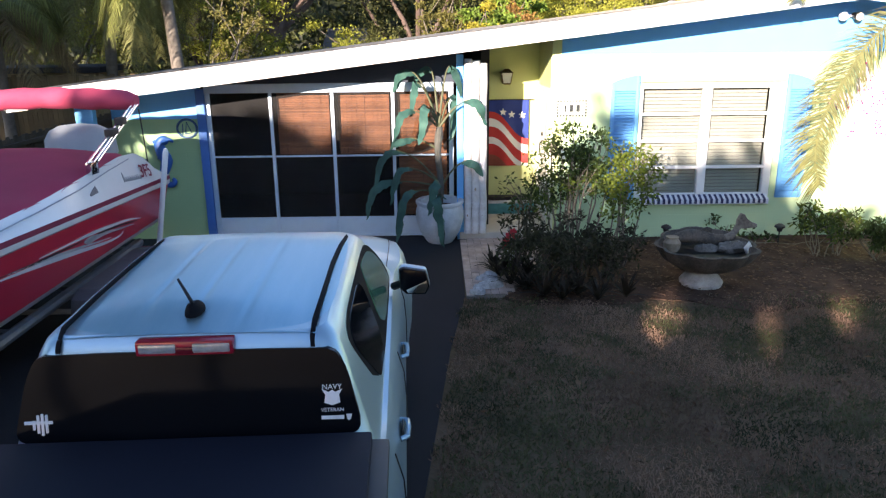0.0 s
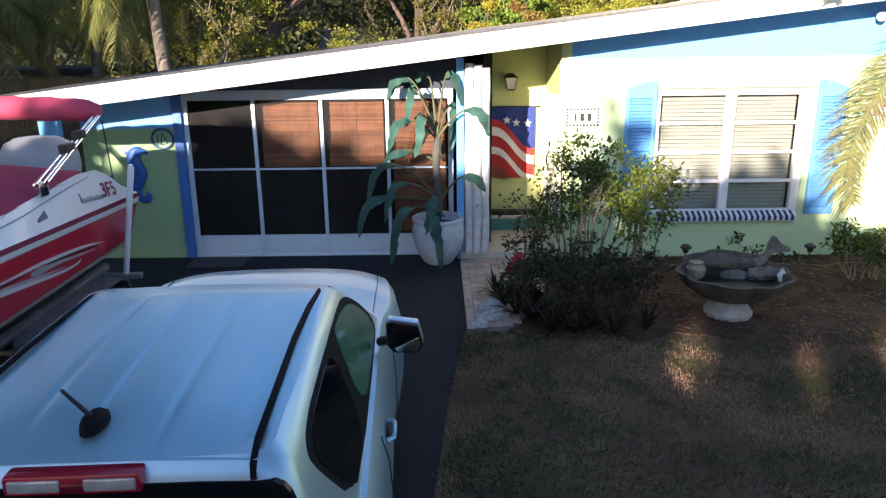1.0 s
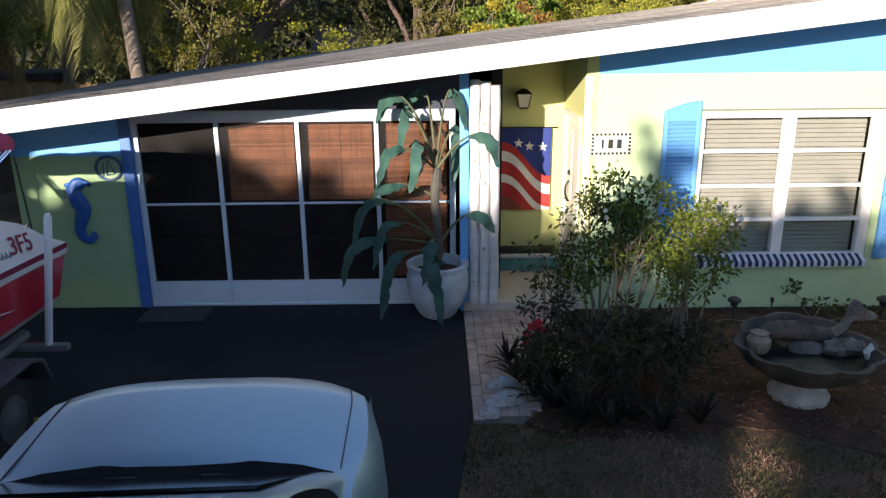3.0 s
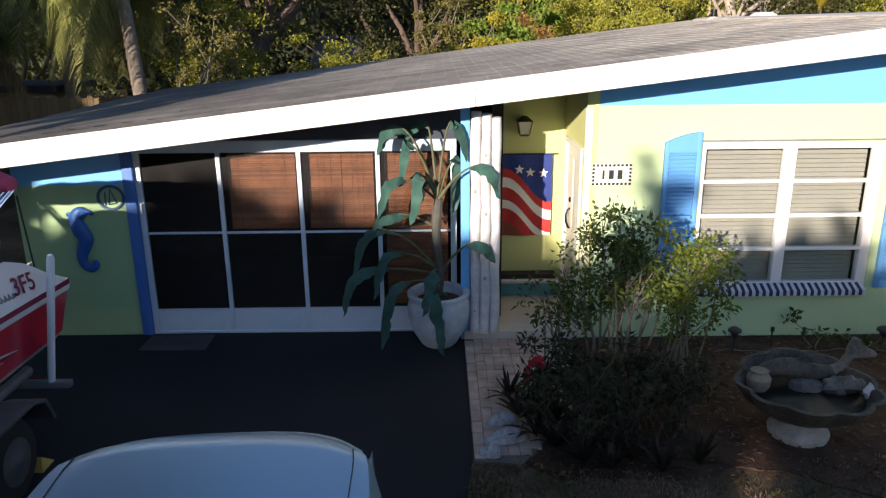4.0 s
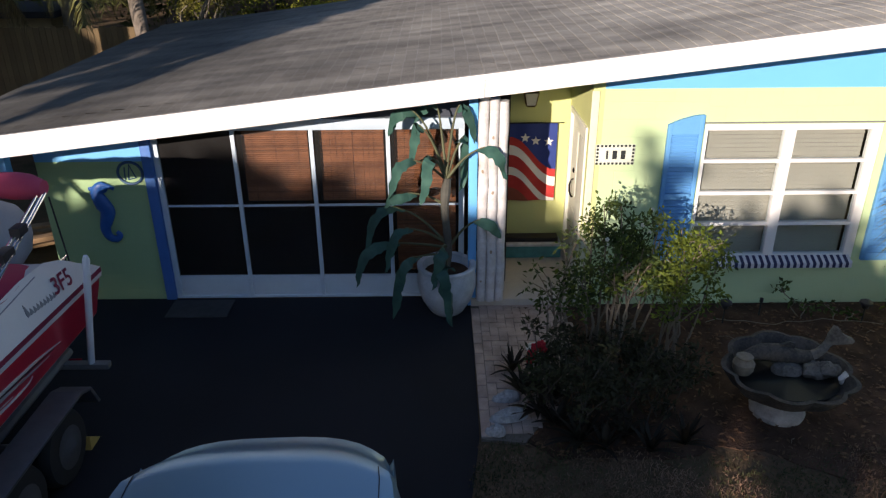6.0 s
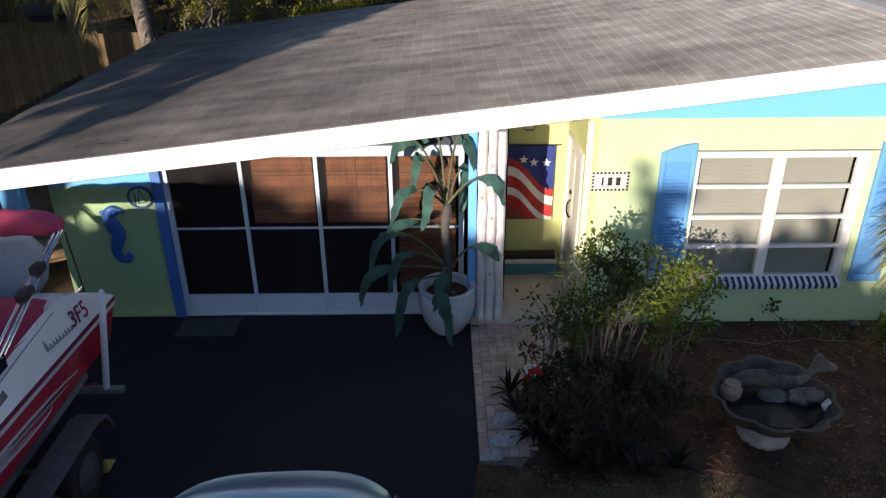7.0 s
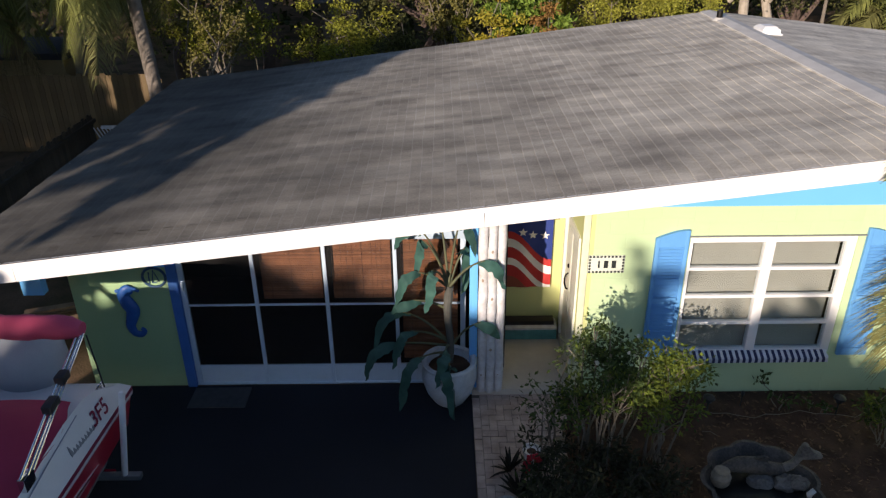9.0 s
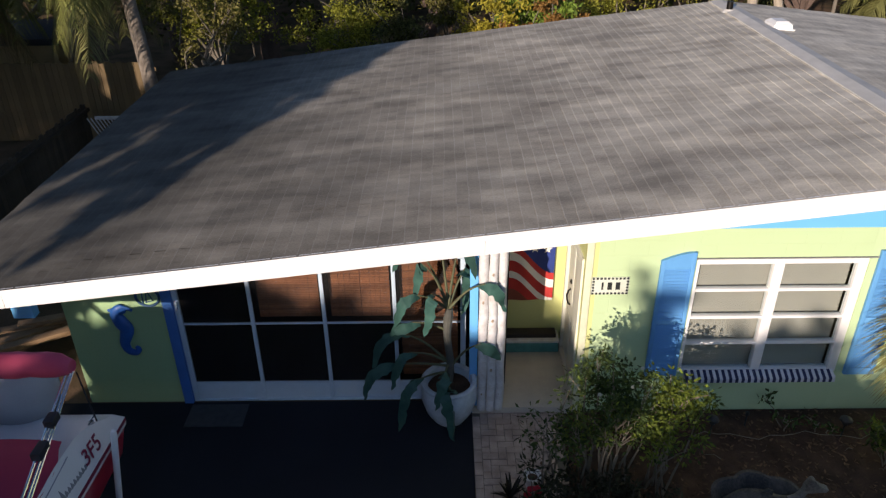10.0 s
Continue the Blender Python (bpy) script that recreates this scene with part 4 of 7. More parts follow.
        bmesh.ops.rotate(ty, verts=ty.verts[:], cent=(0, 0, 0), matrix=Matrix.Rotation(radians(90), 3, "Y"))
        bmesh.ops.translate(ty, verts=ty.verts[:], vec=PLACE[whl])
        part("tyre", ty, RUBBER, whl, "black tyre")
        rm = turned([(0.0, 0), (0.22, 0.0), (0.24, 0.012), (0.0, 0.02)], (0, 0, 0), 24)
        bmesh.ops.rotate(rm, verts=rm.verts[:], cent=(0, 0, 0), matrix=Matrix.Rotation(radians(90 * s), 3, "Y"))
        bmesh.ops.translate(rm, verts=rm.verts[:], vec=PLACE[whl] + Vector((s * 0.115, 0, 0)))
        part("rim", rm, ALU, whl, "silver alloy rim")


def rear_y(z):
    return 2.02 + 0.18 * (z - 1.2)


RG = [(-0.60, 1.715), (-0.655, 1.69), (-0.695, 1.60), (-0.745, 1.40), (-0.748, 1.365), (-0.735, 1.338), (-0.70, 1.325), (0.70, 1.325), (0.735, 1.338), (0.748, 1.365), (0.745, 1.40), (0.695, 1.60), (0.655, 1.69), (0.60, 1.715)]


def rear_plate(name, outline, m, out, lab=""):
    own = bmesh.new()
    outline = rounded(outline, 1) if len(outline) > 10 else outline
    fr = [own.verts.new((TX + x, rear_y(z) - out, z)) for x, z in outline]
    bk = [own.verts.new((TX + x, rear_y(z) + 0.02, z)) for x, z in outline]
    own.faces.new(fr)
    for i in range(len(fr)):
        own.faces.new((fr[i], fr[(i + 1) % len(fr)], bk[(i + 1) % len(fr)], bk[i]))
    bmesh.ops.recalc_face_normals(own, faces=own.faces[:])
    return part(name, own, m, truck, lab, smooth=False)


rear_plate("rear_window", RG, TINT, 0.008, "dark tinted rear window with stickers")
bl = part("brake_light", box(TX - 0.21, TX + 0.21, 2.08, 2.16, 1.705, 1.772, 0.012), RED_LENS, truck, "red and clear high brake light")
part("center_lens", box(TX - 0.04, TX + 0.04, 2.074, 2.10, 1.712, 1.745, 0.006), mat("dark_red_lens", (0.12, 0.004, 0.014), 0.2, coat=0.5), bl, "dark red middle lens")
for s in (-1, 1):
    part("lens", box(TX + s * 0.115 - 0.08, TX + s * 0.115 + 0.08, 2.073, 2.10, 1.718, 1.760, 0.008), CLEAR_LENS, bl, "clear lamp lens")
ant = part("antenna", loft([[(TX + 0.0 + w * math.cos(q * math.pi / 6), 2.295 + dy + d * math.sin(q * math.pi / 6), z) for q in range(12)] for z, w, d, dy in ((1.825, 0.042, 0.085, 0.0), (1.845, 0.040, 0.080, 0.0), (1.866, 0.030, 0.06, -0.012), (1.88, 0.012, 0.025, -0.025))]),
           TRIMB, truck, "black roof antenna")
part("mast", tube([(TX, 2.27, 1.875), (TX - 0.008, 2.135, 2.035)], [0.009, 0.006], 8), BLACK, ant)
part("windshield", prism([(-0.70, 1.22), (0.70, 1.22), (0.60, 1.69), (-0.60, 1.69)], "y", 0, 0.01), TINT, truck, "dark windscreen", smooth=False)
ws = [o for o in truck.children if o.name.startswith("windshield")][0]
for v in ws.data.vertices:
    z = v.co.z + 1.22
    v.co.y = (4.84 - 1.68 * (z - 1.2)) - 4.5 + (0.012 if v.co.y > 0 else -0.01)
ws.location = Vector((0, 4.5 - TY, 1.22))
part("cowl", prism([(TX - 0.76, 4.66), (TX + 0.76, 4.66), (TX + 0.76, 4.82), (TX + 0.6, 4.89), (TX + 0.3, 4.95), (TX, 4.97), (TX - 0.3, 4.95), (TX - 0.6, 4.89), (TX - 0.76, 4.82)], "z", 1.17, 1.212), TRIMB, truck, "black wiper cowl")
for s in (-1, 1):
    part("wiper", tube([(TX + s * 0.15, 4.83, 1.208), (TX + s * 0.55, 4.79, 1.225)], 0.007, 6), BLACK, truck)
cov = part("bed_cover", box(TX - 0.80, TX + 0.80, 0.42, 1.99, 1.305, 1.362, 0.014), CLOTH, truck, "black vinyl bed cover")
part("tailgate_trim", box(TX - 0.8, TX + 0.8, 0.30, 0.34, 1.18, 1.28, 0.01), BLACK, truck)
part("grille", box(TX - 0.5, TX + 0.5, 6.15, 6.23, 0.62, 0.95, 0.02), BLACK, truck)
part("bumper", box(TX - 0.60, TX + 0.60, 5.90, 6.15, 0.42, 0.60, 0.05), SILVER, truck)


def lettering(name, body, size, at, rot, m, parent, label="", align="CENTER"):
    """Words in the built-in font, made into a mesh."""
    cu = bpy.data.curves.new(name, "FONT")
    cu.body, cu.size, cu.extrude, cu.align_x = body, size, 0.0006, align
    tmp = bpy.data.objects.new(name, cu)
    scene.collection.objects.link(tmp)
    bpy.context.view_layer.update()
    me = bpy.data.meshes.new_from_object(tmp.evaluated_get(bpy.context.evaluated_depsgraph_get()))
    bpy.data.objects.remove(tmp)
    me.materials.clear()
    me.materials.append(m)
    ob = new(name, me)
    ob.parent = parent
    ob.location = Vector(at) - PLACE[parent]
    ob.rotation_euler = [radians(a) for a in rot]
    return tagged(ob, label)


gl_tilt = 90 - math.degrees(math.atan(0.18))
for body, size, z in (("NAVY", 0.033, 1.53), ("VETERAN", 0.024, 1.43)):
    lettering("sticker_text", body, size, (TX + 0.625, rear_y(z) - 0.012, z), (gl_tilt, 0, 0), STICKER, truck, "white sticker lettering")
rear_plate("sticker", [(0.580, 1.53), (0.595, 1.505), (0.590, 1.47), (0.625, 1.458), (0.660, 1.47), (0.655, 1.505), (0.670, 1.53), (0.640, 1.515), (0.625, 1.526), (0.610, 1.515)], STICKER, 0.012, "white eagle-shaped sticker")
rear_plate("sticker", [(0.575, 1.41), (0.675, 1.41), (0.675, 1.395), (0.575, 1.395)], STICKER, 0.012, "white sticker line")
rear_plate("sticker", [(0.685, 1.415), (0.710, 1.415), (0.705, 1.395), (0.697, 1.388), (0.689, 1.395)], STICKER, 0.012, "white shield sticker")
for k, (h0, h1) in enumerate(((1.39, 1.43), (1.375, 1.455), (1.365, 1.46), (1.375, 1.455))):
    rear_plate("sticker", [(-0.675 + k * 0.018, h1), (-0.664 + k * 0.018, h1), (-0.664 + k * 0.018, h0), (-0.675 + k * 0.018, h0)], STICKER, 0.012, "white sticker bar")
rear_plate("sticker", [(-0.71, 1.428), (-0.59, 1.428), (-0.59, 1.415), (-0.71, 1.415)], STICKER, 0.012, "white sticker line")
truck.rotation_euler = (0, 0, radians(2.3))

# ---- boat ----
BX = -4.65
HULL_RED = mat("red_gelcoat", (0.56, 0.026, 0.055), 0.28, amount=0.12, scale=2, coat=0.5)
GEL = mat("white_gelcoat", (0.70, 0.72, 0.72), 0.35, amount=0.12, scale=3, coat=0.3)
MAROON = mat("maroon_trim", (0.22, 0.012, 0.05), 0.5, amount=0.15, scale=6)
CANVAS = mat("maroon_canvas", (0.37, 0.026, 0.070), 0.85, amount=0.3, scale=2.5, fine=120, bump=0.003, spot=(0.27, 0.018, 0.052))
PINK = mat("faded_maroon_canvas", (0.40, 0.035, 0.085), 0.85, amount=0.35, scale=3, fine=120, spot=(0.48, 0.08, 0.14))
GREY_COVER = mat("grey_engine_cover", (0.34, 0.37, 0.40), 0.6, amount=0.2, scale=3)
boat = thing("motor_boat", (BX, 5.0, 0.4), "red and white motor boat under a maroon cover on a trailer", "boat")


def beam(y):
    return 1.0 - 0.62 * smooth_step(4.2, 0.9, y) if y < 4.2 else 1.0


def rise(y):
    return 0.045 * (8.43 - y)


def gun(y):
    pts = [(1.0, 1.72), (3.0, 1.66), (4.6, 1.61), (5.6, 1.63), (6.6, 1.70), (7.3, 1.745), (7.7, 1.72), (7.95, 1.63), (8.15, 1.52), (8.3, 1.42), (8.43, 1.36)]
    for (a, za), (b, zb) in zip(pts, pts[1:]):
        if y <= b:
            return za + (zb - za) * max(0.0, (y - a) / (b - a))
    return pts[-1][1]


def levels(y):
    """Half profile of the hull: (half width, height) from keel to gunwale."""
    w, r = beam(y), rise(y)
    return [(0.0, 0.52), (0.94 * w, 0.72 + r * 0.1), (1.01 * w, 0.80 + r * 0.1), (1.12 * w, 1.205 + r), (1.145 * w, 1.225 + r), (1.15 * w, 1.275 + r), (1.15 * w, 1.325 + r), (1.03 * w, max(gun(y), 1.335 + r))]


def hull_strip(a, b):
    own = bmesh.new()
    ys = [8.43, 8.38] + [8.25 - 0.25 * k for k in range(30)]
    for s in (-1, 1):
        rows = []
        for y in ys:
            p = levels(y)
            rows.append([own.verts.new((BX + s * (x + (0.004 if i in (5, 6) else 0)), y, z)) for i, (x, z) in enumerate(p) if a <= i <= b])
        for r0, r1 in zip(rows, rows[1:]):
            for i in range(len(r0) - 1):
                own.faces.new((r0[i], r0[i + 1], r1[i + 1], r1[i]))
    for y in (8.43, 1.0):
        p = [q for i, q in enumerate(levels(y)) if a <= i <= b]
        for (x0, z0), (x1, z1) in zip(p, p[1:]):
            vs = [own.verts.new(c) for c in ((BX - x0, y, z0), (BX + x0, y, z0), (BX + x1, y, z1), (BX - x1, y, z1))]
            own.faces.new(vs)
    bmesh.ops.remove_doubles(own, verts=own.verts[:], dist=0.001)
    bmesh.ops.recalc_face_normals(own, faces=own.faces[:])
    return own


part("hull_bottom", hull_strip(0, 2), GEL, boat, "white hull bottom")
part("hull_side", hull_strip(2, 3), HULL_RED, boat, "glossy red hull side")
part("rub_band", hull_strip(3, 5), GEL, boat, "white band")
part("stripe", hull_strip(5, 6), MAROON, boat, "maroon stripe")
part("deck_side", hull_strip(6, 7), GEL, boat, "white deck side")
bm = bmesh.new()
rows = []
for k in range(20):
    y = 8.42 - 0.06 * k
    w = 1.03 * beam(y)
    zz = max(gun(y), 1.335 + rise(y))
    rows.append([bm.verts.new((BX + w * u, y, (zz - 0.02 * (1 - abs(u)) if abs(u) > 0.97 else min(zz, 1.40)))) for u in (-1, -0.96, -0.8, 0, 0.8, 0.96, 1)])
skin(bm, rows, False, False)
bmesh.ops.recalc_face_normals(bm, faces=bm.faces[:])
part("stern_deck", bm, GEL, boat, "white stern deck")
# mooring cover
bm = bmesh.new()
rows = []
for k in range(49):
    y = 7.68 - 6.6 * k / 48
    w = 1.035 * beam(y)
    zz = max(gun(y), 1.335 + rise(y))
    tail = smooth_step(7.7, 7.3, y)
    row = []
    for i in range(25):
        u = i / 12 - 1
        crest = 0.10 * tail + 0.16 * smooth_step(5.6, 4.6, y) * smooth_step(2.2, 3.6, y)
        z = zz - 0.03 * abs(u) ** 12 * (1 + 0.6 * math.sin(y * 9)) + 0.012 + crest * (1 - u * u) + 0.012 * noise.noise(Vector((u * 3, y * 2.2, 0))) * (1 - u * u)
        row.append(bm.verts.new((BX + u * (w - 0.12 * (1 - tail) + 0.006), y, z)))
    rows.append(row)
skin(bm, rows, False, False)
bmesh.ops.recalc_face_normals(bm, faces=bm.faces[:])
part("mooring_cover", bm, CANVAS, boat, "maroon canvas cover")


def hull_x(y, z):
    p = levels(y)
    for (x0, z0), (x1, z1) in zip(p[2:], p[3:]):
        if z0 <= z <= z1:
            return x0 + (x1 - x0) * (z - z0) / (z1 - z0)
    return p[3][0]


def decal(name, outline, m, lab):
    """A thin shape lying on the hull's side towards the drive; the outline is a strip of (y, low z, high z)."""
    own = bmesh.new()
    rr = [[own.verts.new((BX + hull_x(y, a) + 0.006, y, a)), own.verts.new((BX + hull_x(y, b) + 0.006, y, b)), own.verts.new((BX + hull_x(y, b) - 0.004, y, b)), own.verts.new((BX + hull_x(y, a) - 0.004, y, a))]
          for y, a, b in outline]
    skin(own, rr)
    bmesh.ops.recalc_face_normals(own, faces=own.faces[:])
    return part(name, own, m, boat, lab)


def arc(y0, y1, z0, z1, sag, t0, t1, n=14):
    out = []
    for k in range(n + 1):
        u = k / n
        z = z0 + (z1 - z0) * u + sag * math.sin(math.pi * u)
        h = t0 + (t1 - t0) * math.sin(math.pi * u)
        out.append((y0 + (y1 - y0) * u, z - h / 2, z + h / 2))
    return out


SILV = mat("silver_decal", (0.55, 0.57, 0.58), 0.35, metal=0.3)
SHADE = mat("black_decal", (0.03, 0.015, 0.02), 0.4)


def stroke(knots, m, lab):
    """A long pointed decal; knots are (y, z, thickness)."""
    K = glide([(y, z, h) for y, z, h in knots], 5)
    decal("swoosh", [(k.x, k.y - abs(k.z) / 2 - 0.001, k.y + abs(k.z) / 2 + 0.001) for k in K], m, lab)


stroke([(7.62, 0.965, 0.004), (7.25, 1.035, 0.022), (6.92, 1.075, 0.030), (6.40, 1.125, 0.034), (5.90, 1.150, 0.020), (5.30, 1.178, 0.008)], GEL, "white swoosh decal")
stroke([(7.50, 0.965, 0.003), (7.15, 1.015, 0.014), (6.75, 1.065, 0.018), (6.45, 1.085, 0.008)], SHADE, "black swoosh line")
stroke([(7.42, 0.945, 0.003), (7.05, 0.990, 0.022), (6.72, 1.035, 0.030), (6.45, 1.060, 0.05), (6.28, 1.070, 0.07), (6.16, 1.080, 0.02)], SILV, "silver hooked decal")
stroke([(7.12, 0.935, 0.004), (7.03, 0.905, 0.018), (6.72, 0.925, 0.026), (6.35, 0.975, 0.034), (5.90, 1.040, 0.042), (5.30, 1.115, 0.036), (4.60, 1.190, 0.010)], GEL, "white swoosh decal")
stroke([(6.80, 0.955, 0.003), (6.40, 1.005, 0.016), (5.95, 1.070, 0.022), (5.35, 1.140, 0.016), (4.80, 1.195, 0.004)], SILV, "silver swoosh decal")
stroke([(6.10, 1.110, 0.003), (5.70, 1.130, 0.014), (5.20, 1.160, 0.012), (4.70, 1.205, 0.003)], SHADE, "black swoosh line")
cu = bpy.data.curves.new("number", "FONT")
cu.body, cu.size, cu.extrude, cu.align_x, cu.shear, cu.offset = "3F5", 0.235, 0.0008, "CENTER", 0.25, 0.003
tmp = bpy.data.objects.new("number", cu)
scene.collection.objects.link(tmp)
bpy.context.view_layer.update()
me = bpy.data.meshes.new_from_object(tmp.evaluated_get(bpy.context.evaluated_depsgraph_get()))
bpy.data.objects.remove(tmp)
me.materials.clear()
for v in me.vertices:
    y, z = 7.76 + v.co.x, 1.435 + v.co.y * 0.86 - 0.12 * v.co.x
    v.co = Vector((BX + hull_x(y, z) + 0.014 + v.co.z, y, z))
mesh_part("number", me, MAROON, boat, "dark red number lettering", smooth=False)
GREY_SCRIPT = mat("grey_script", (0.22, 0.24, 0.26), 0.5)
for k in range(9):
    y, h = 7.16 + k * 0.052, (0.10, 0.05, 0.05, 0.05, 0.05, 0.045, 0.05, 0.05, 0.045)[k]
    z = 1.487 - 0.11 * (y - 7.16)
    decal("mark", [(y, z - 0.005, z + 0.3 * h), (y + 0.022, z, z + h), (y + 0.03, z, z + h * 0.8), (y + 0.045, z - 0.006, z + 0.012)], GREY_SCRIPT, "grey script-like stroke")
decal("vent_mark", [(6.35, 1.50, 1.52), (6.52, 1.505, 1.57)], mat("grey_vent", (0.12, 0.12, 0.14), 0.5), "grey side vent")
part("deck_line", tube([(BX + 1.05, 7.5, 1.685), (BX + 1.065, 6.9, 1.655), (BX + 1.085, 6.2, 1.60), (BX + 1.10, 5.4, 1.575), (BX + 1.12, 4.6, 1.565)], 0.006, 6), mat("grey_line", (0.30, 0.33, 0.38), 0.5), boat, "grey styling line")
for y, z in ((8.12, 1.56),):
    part("cleat", merge(tube([(BX + 0.98, y - 0.07, z), (BX + 0.98, y + 0.07, z)], 0.009, 8), box(BX + 0.96, BX + 1.0, y - 0.02, y + 0.02, z - 0.2, z, 0.005)), CHROME, boat, "chrome cleat")
# outboard under its cover
motor = part("outboard_motor", loft([[(BX + 0.06 + 0.44 * k * math.cos(a), 8.50 + 0.33 * k * math.sin(a), z) for a in [2 * math.pi * i / 24 for i in range(24)]]
                                     for z, k in ((0.95, 0.35), (1.30, 0.62), (1.45, 0.90), (1.62, 1.0), (1.78, 0.97), (1.89, 0.82), (1.95, 0.55), (1.97, 0.2))]), GREY_COVER, boat, "outboard motor under a smooth pale grey cover")
part("leg", box(BX, BX + 0.16, 8.44, 8.70, 0.40, 1.0, 0.03), BLACK, motor)
# folded sun top
roll = [(BX - 1.06 + 2.06 * k / 16, 8.07 + 0.015 * math.sin(k), 2.285 + 0.04 * math.sin(math.pi * k / 16)) for k in range(17)]
bim = part("folded_top", tube(roll, [0.06, 0.11] + [0.125 + 0.008 * math.sin(k * 2.1) for k in range(13)] + [0.115, 0.07], 14), PINK, boat, "faded maroon folded sun top")
for s in (-1, 1):
    e = BX + s * 0.99
    for k, (dx, dy) in enumerate(((0.0, 0.0), (-0.03 * s, -0.07), (0.015 * s, 0.06))):
        part("strut", tube([(e + dx + s * 0.08, 6.60 + dy, 1.80), (e + dx, 8.02 + dy * 0.5, 2.24)], 0.0125, 8), CHROME, bim, "chrome strut")
    part("strut_clamp", box(e - 0.02, e + 0.07, 7.15, 7.33, 1.98, 2.06, 0.012), BLACK, bim)
    part("strut_clamp", box(e - 0.03, e + 0.06, 7.46, 7.60, 2.07, 2.15, 0.012), BLACK, bim)
    part("strap", tube([(e, 8.12, 2.18), (e + s * 0.01, 8.18, 1.50)], 0.008, 6), BLACK, bim, "black strap")
    part("hinge", box(e + s * 0.06 - 0.03, e + s * 0.06 + 0.03, 6.52, 6.68, 1.68, 1.81, 0.006), CHROME, boat)

# ---- trailer ----
GALV = mat("galvanised_steel", (0.24, 0.25, 0.26), 0.6, metal=0.4, amount=0.3, scale=5)
PVC = mat("white_pvc", (0.78, 0.80, 0.82), 0.4, amount=0.1)
trl = thing("boat_trailer", (BX, 5.5, 0), "galvanised boat trailer with twin axles and white guide posts", "trailer")
for s in (-1, 1):
    part("rail", tube([(BX + s * 0.78, 8.15, 0.52), (BX + s * 0.78, 4.0, 0.50), (BX + s * 0.45, 2.2, 0.48), (BX + s * 0.05, 0.6, 0.46)], 0.055, 8), GALV, trl)
    part("bunk", box(BX + s * 0.55 - 0.06, BX + s * 0.55 + 0.06, 3.0, 7.9, 0.56, 0.70, 0.015), CLOTH, trl, "carpeted bunk")
    x = BX + s * 1.22
    part("guide_post", tube([(BX + s * 1.08, 7.98, 0.46), (BX + s * 1.385, 7.76, 1.72), (BX + s * 1.39, 7.755, 1.76)], [0.032, 0.032, 0.02], 14), PVC, trl, "white plastic guide post")
    part("guide_arm", box(min(BX + s * 0.7, BX + s * 1.50), max(BX + s * 0.7, BX + s * 1.26), 7.94, 8.02, 0.44, 0.50, 0.008), GALV, trl)
    prof = [(5.62, 0.42), (5.70, 0.64), (5.85, 0.70), (7.22, 0.70), (7.38, 0.64), (7.48, 0.42), (7.44, 0.42), (7.35, 0.62), (7.21, 0.675), (5.86, 0.675), (5.73, 0.62), (5.66, 0.42)]
    part("fender", prism(prof, "x", x - 0.13, x + 0.15, bevel=0.004), STEEL, trl, "dull metal fender")
    for wy in (6.2, 6.92):
        whl = thing("wheel", (x, wy, 0.34), "", "")
        whl.parent, whl.location = trl, Vector((x - BX, wy - 5.5, 0.34))
        ty = turned([(0.0, -0.09), (0.20, -0.10), (0.31, -0.09), (0.335, -0.05), (0.34, 0), (0.335, 0.05), (0.31, 0.09), (0.20, 0.10), (0.0, 0.09)], (0, 0, 0), 26)
        bmesh.ops.rotate(ty, verts=ty.verts[:], cent=(0, 0, 0), matrix=Matrix.Rotation(radians(90), 3, "Y"))
        bmesh.ops.translate(ty, verts=ty.verts[:], vec=PLACE[whl])
        part("tyre", ty, RUBBER, whl, "black trailer tyre")
        rm = turned([(0.0, 0), (0.17, 0.0), (0.19, 0.012), (0.10, 0.016), (0.05, 0.05), (0.0, 0.055)], (0, 0, 0), 20)
        bmesh.ops.rotate(rm, verts=rm.verts[:], cent=(0, 0, 0), matrix=Matrix.Rotation(radians(90 * s), 3, "Y"))
        bmesh.ops.translate(rm, verts=rm.verts[:], vec=PLACE[whl] + Vector((s * 0.095, 0, 0)))
        part("rim", rm, STEEL, whl, "dark steel rim")
    part("tail_lamp", box(BX + s * 0.9 - 0.06, BX + s * 0.9 + 0.06, 8.02, 8.06, 0.40, 0.50, 0.01), RED_LENS, trl)
for wy in (6.2, 6.92):
    part("axle", tube([(BX - 1.15, wy, 0.34), (BX + 1.15, wy, 0.34)], 0.03, 8), GALV, trl)
for y in (3.2, 5.2, 7.8):
    part("crossmember", box(BX - 0.80, BX + 0.80, y - 0.04, y + 0.04, 0.47, 0.55, 0.006), GALV, trl)
part("winch_post", box(BX - 0.05, BX + 0.05, 0.75, 0.90, 0.45, 1.2, 0.01), GALV, trl)
part("jack", tube([(BX, 0.55, 0.0), (BX, 0.55, 0.7)], 0.035, 8), GALV, trl)
chock = thing("wheel_chock", (-3.2, 7.42, 0), "yellow wheel chock behind the trailer tyre", "wheel chock")
part("wedge", prism([(7.27, 0.008), (7.47, 0.008), (7.29, 0.15)], "x", -3.5, -3.36, bevel=0.006), mat("chock_yellow", (0.55, 0.42, 0.12), 0.6), chock)

# ---- garden by the entry ----
BARK = mat("grey_bark", (0.20, 0.17, 0.13), 0.9, amount=0.4, scale=8, fine=60, bump=0.006)
TWIG = mat("pale_stem", (0.23, 0.19, 0.14), 0.8, amount=0.35, scale=10)
# TWIG_D and BUSH_D put the low shrubs' shade into their colour
TWIG_D = mat("shaded_stem", (0.075, 0.058, 0.045), 0.85, amount=0.35, scale=10)
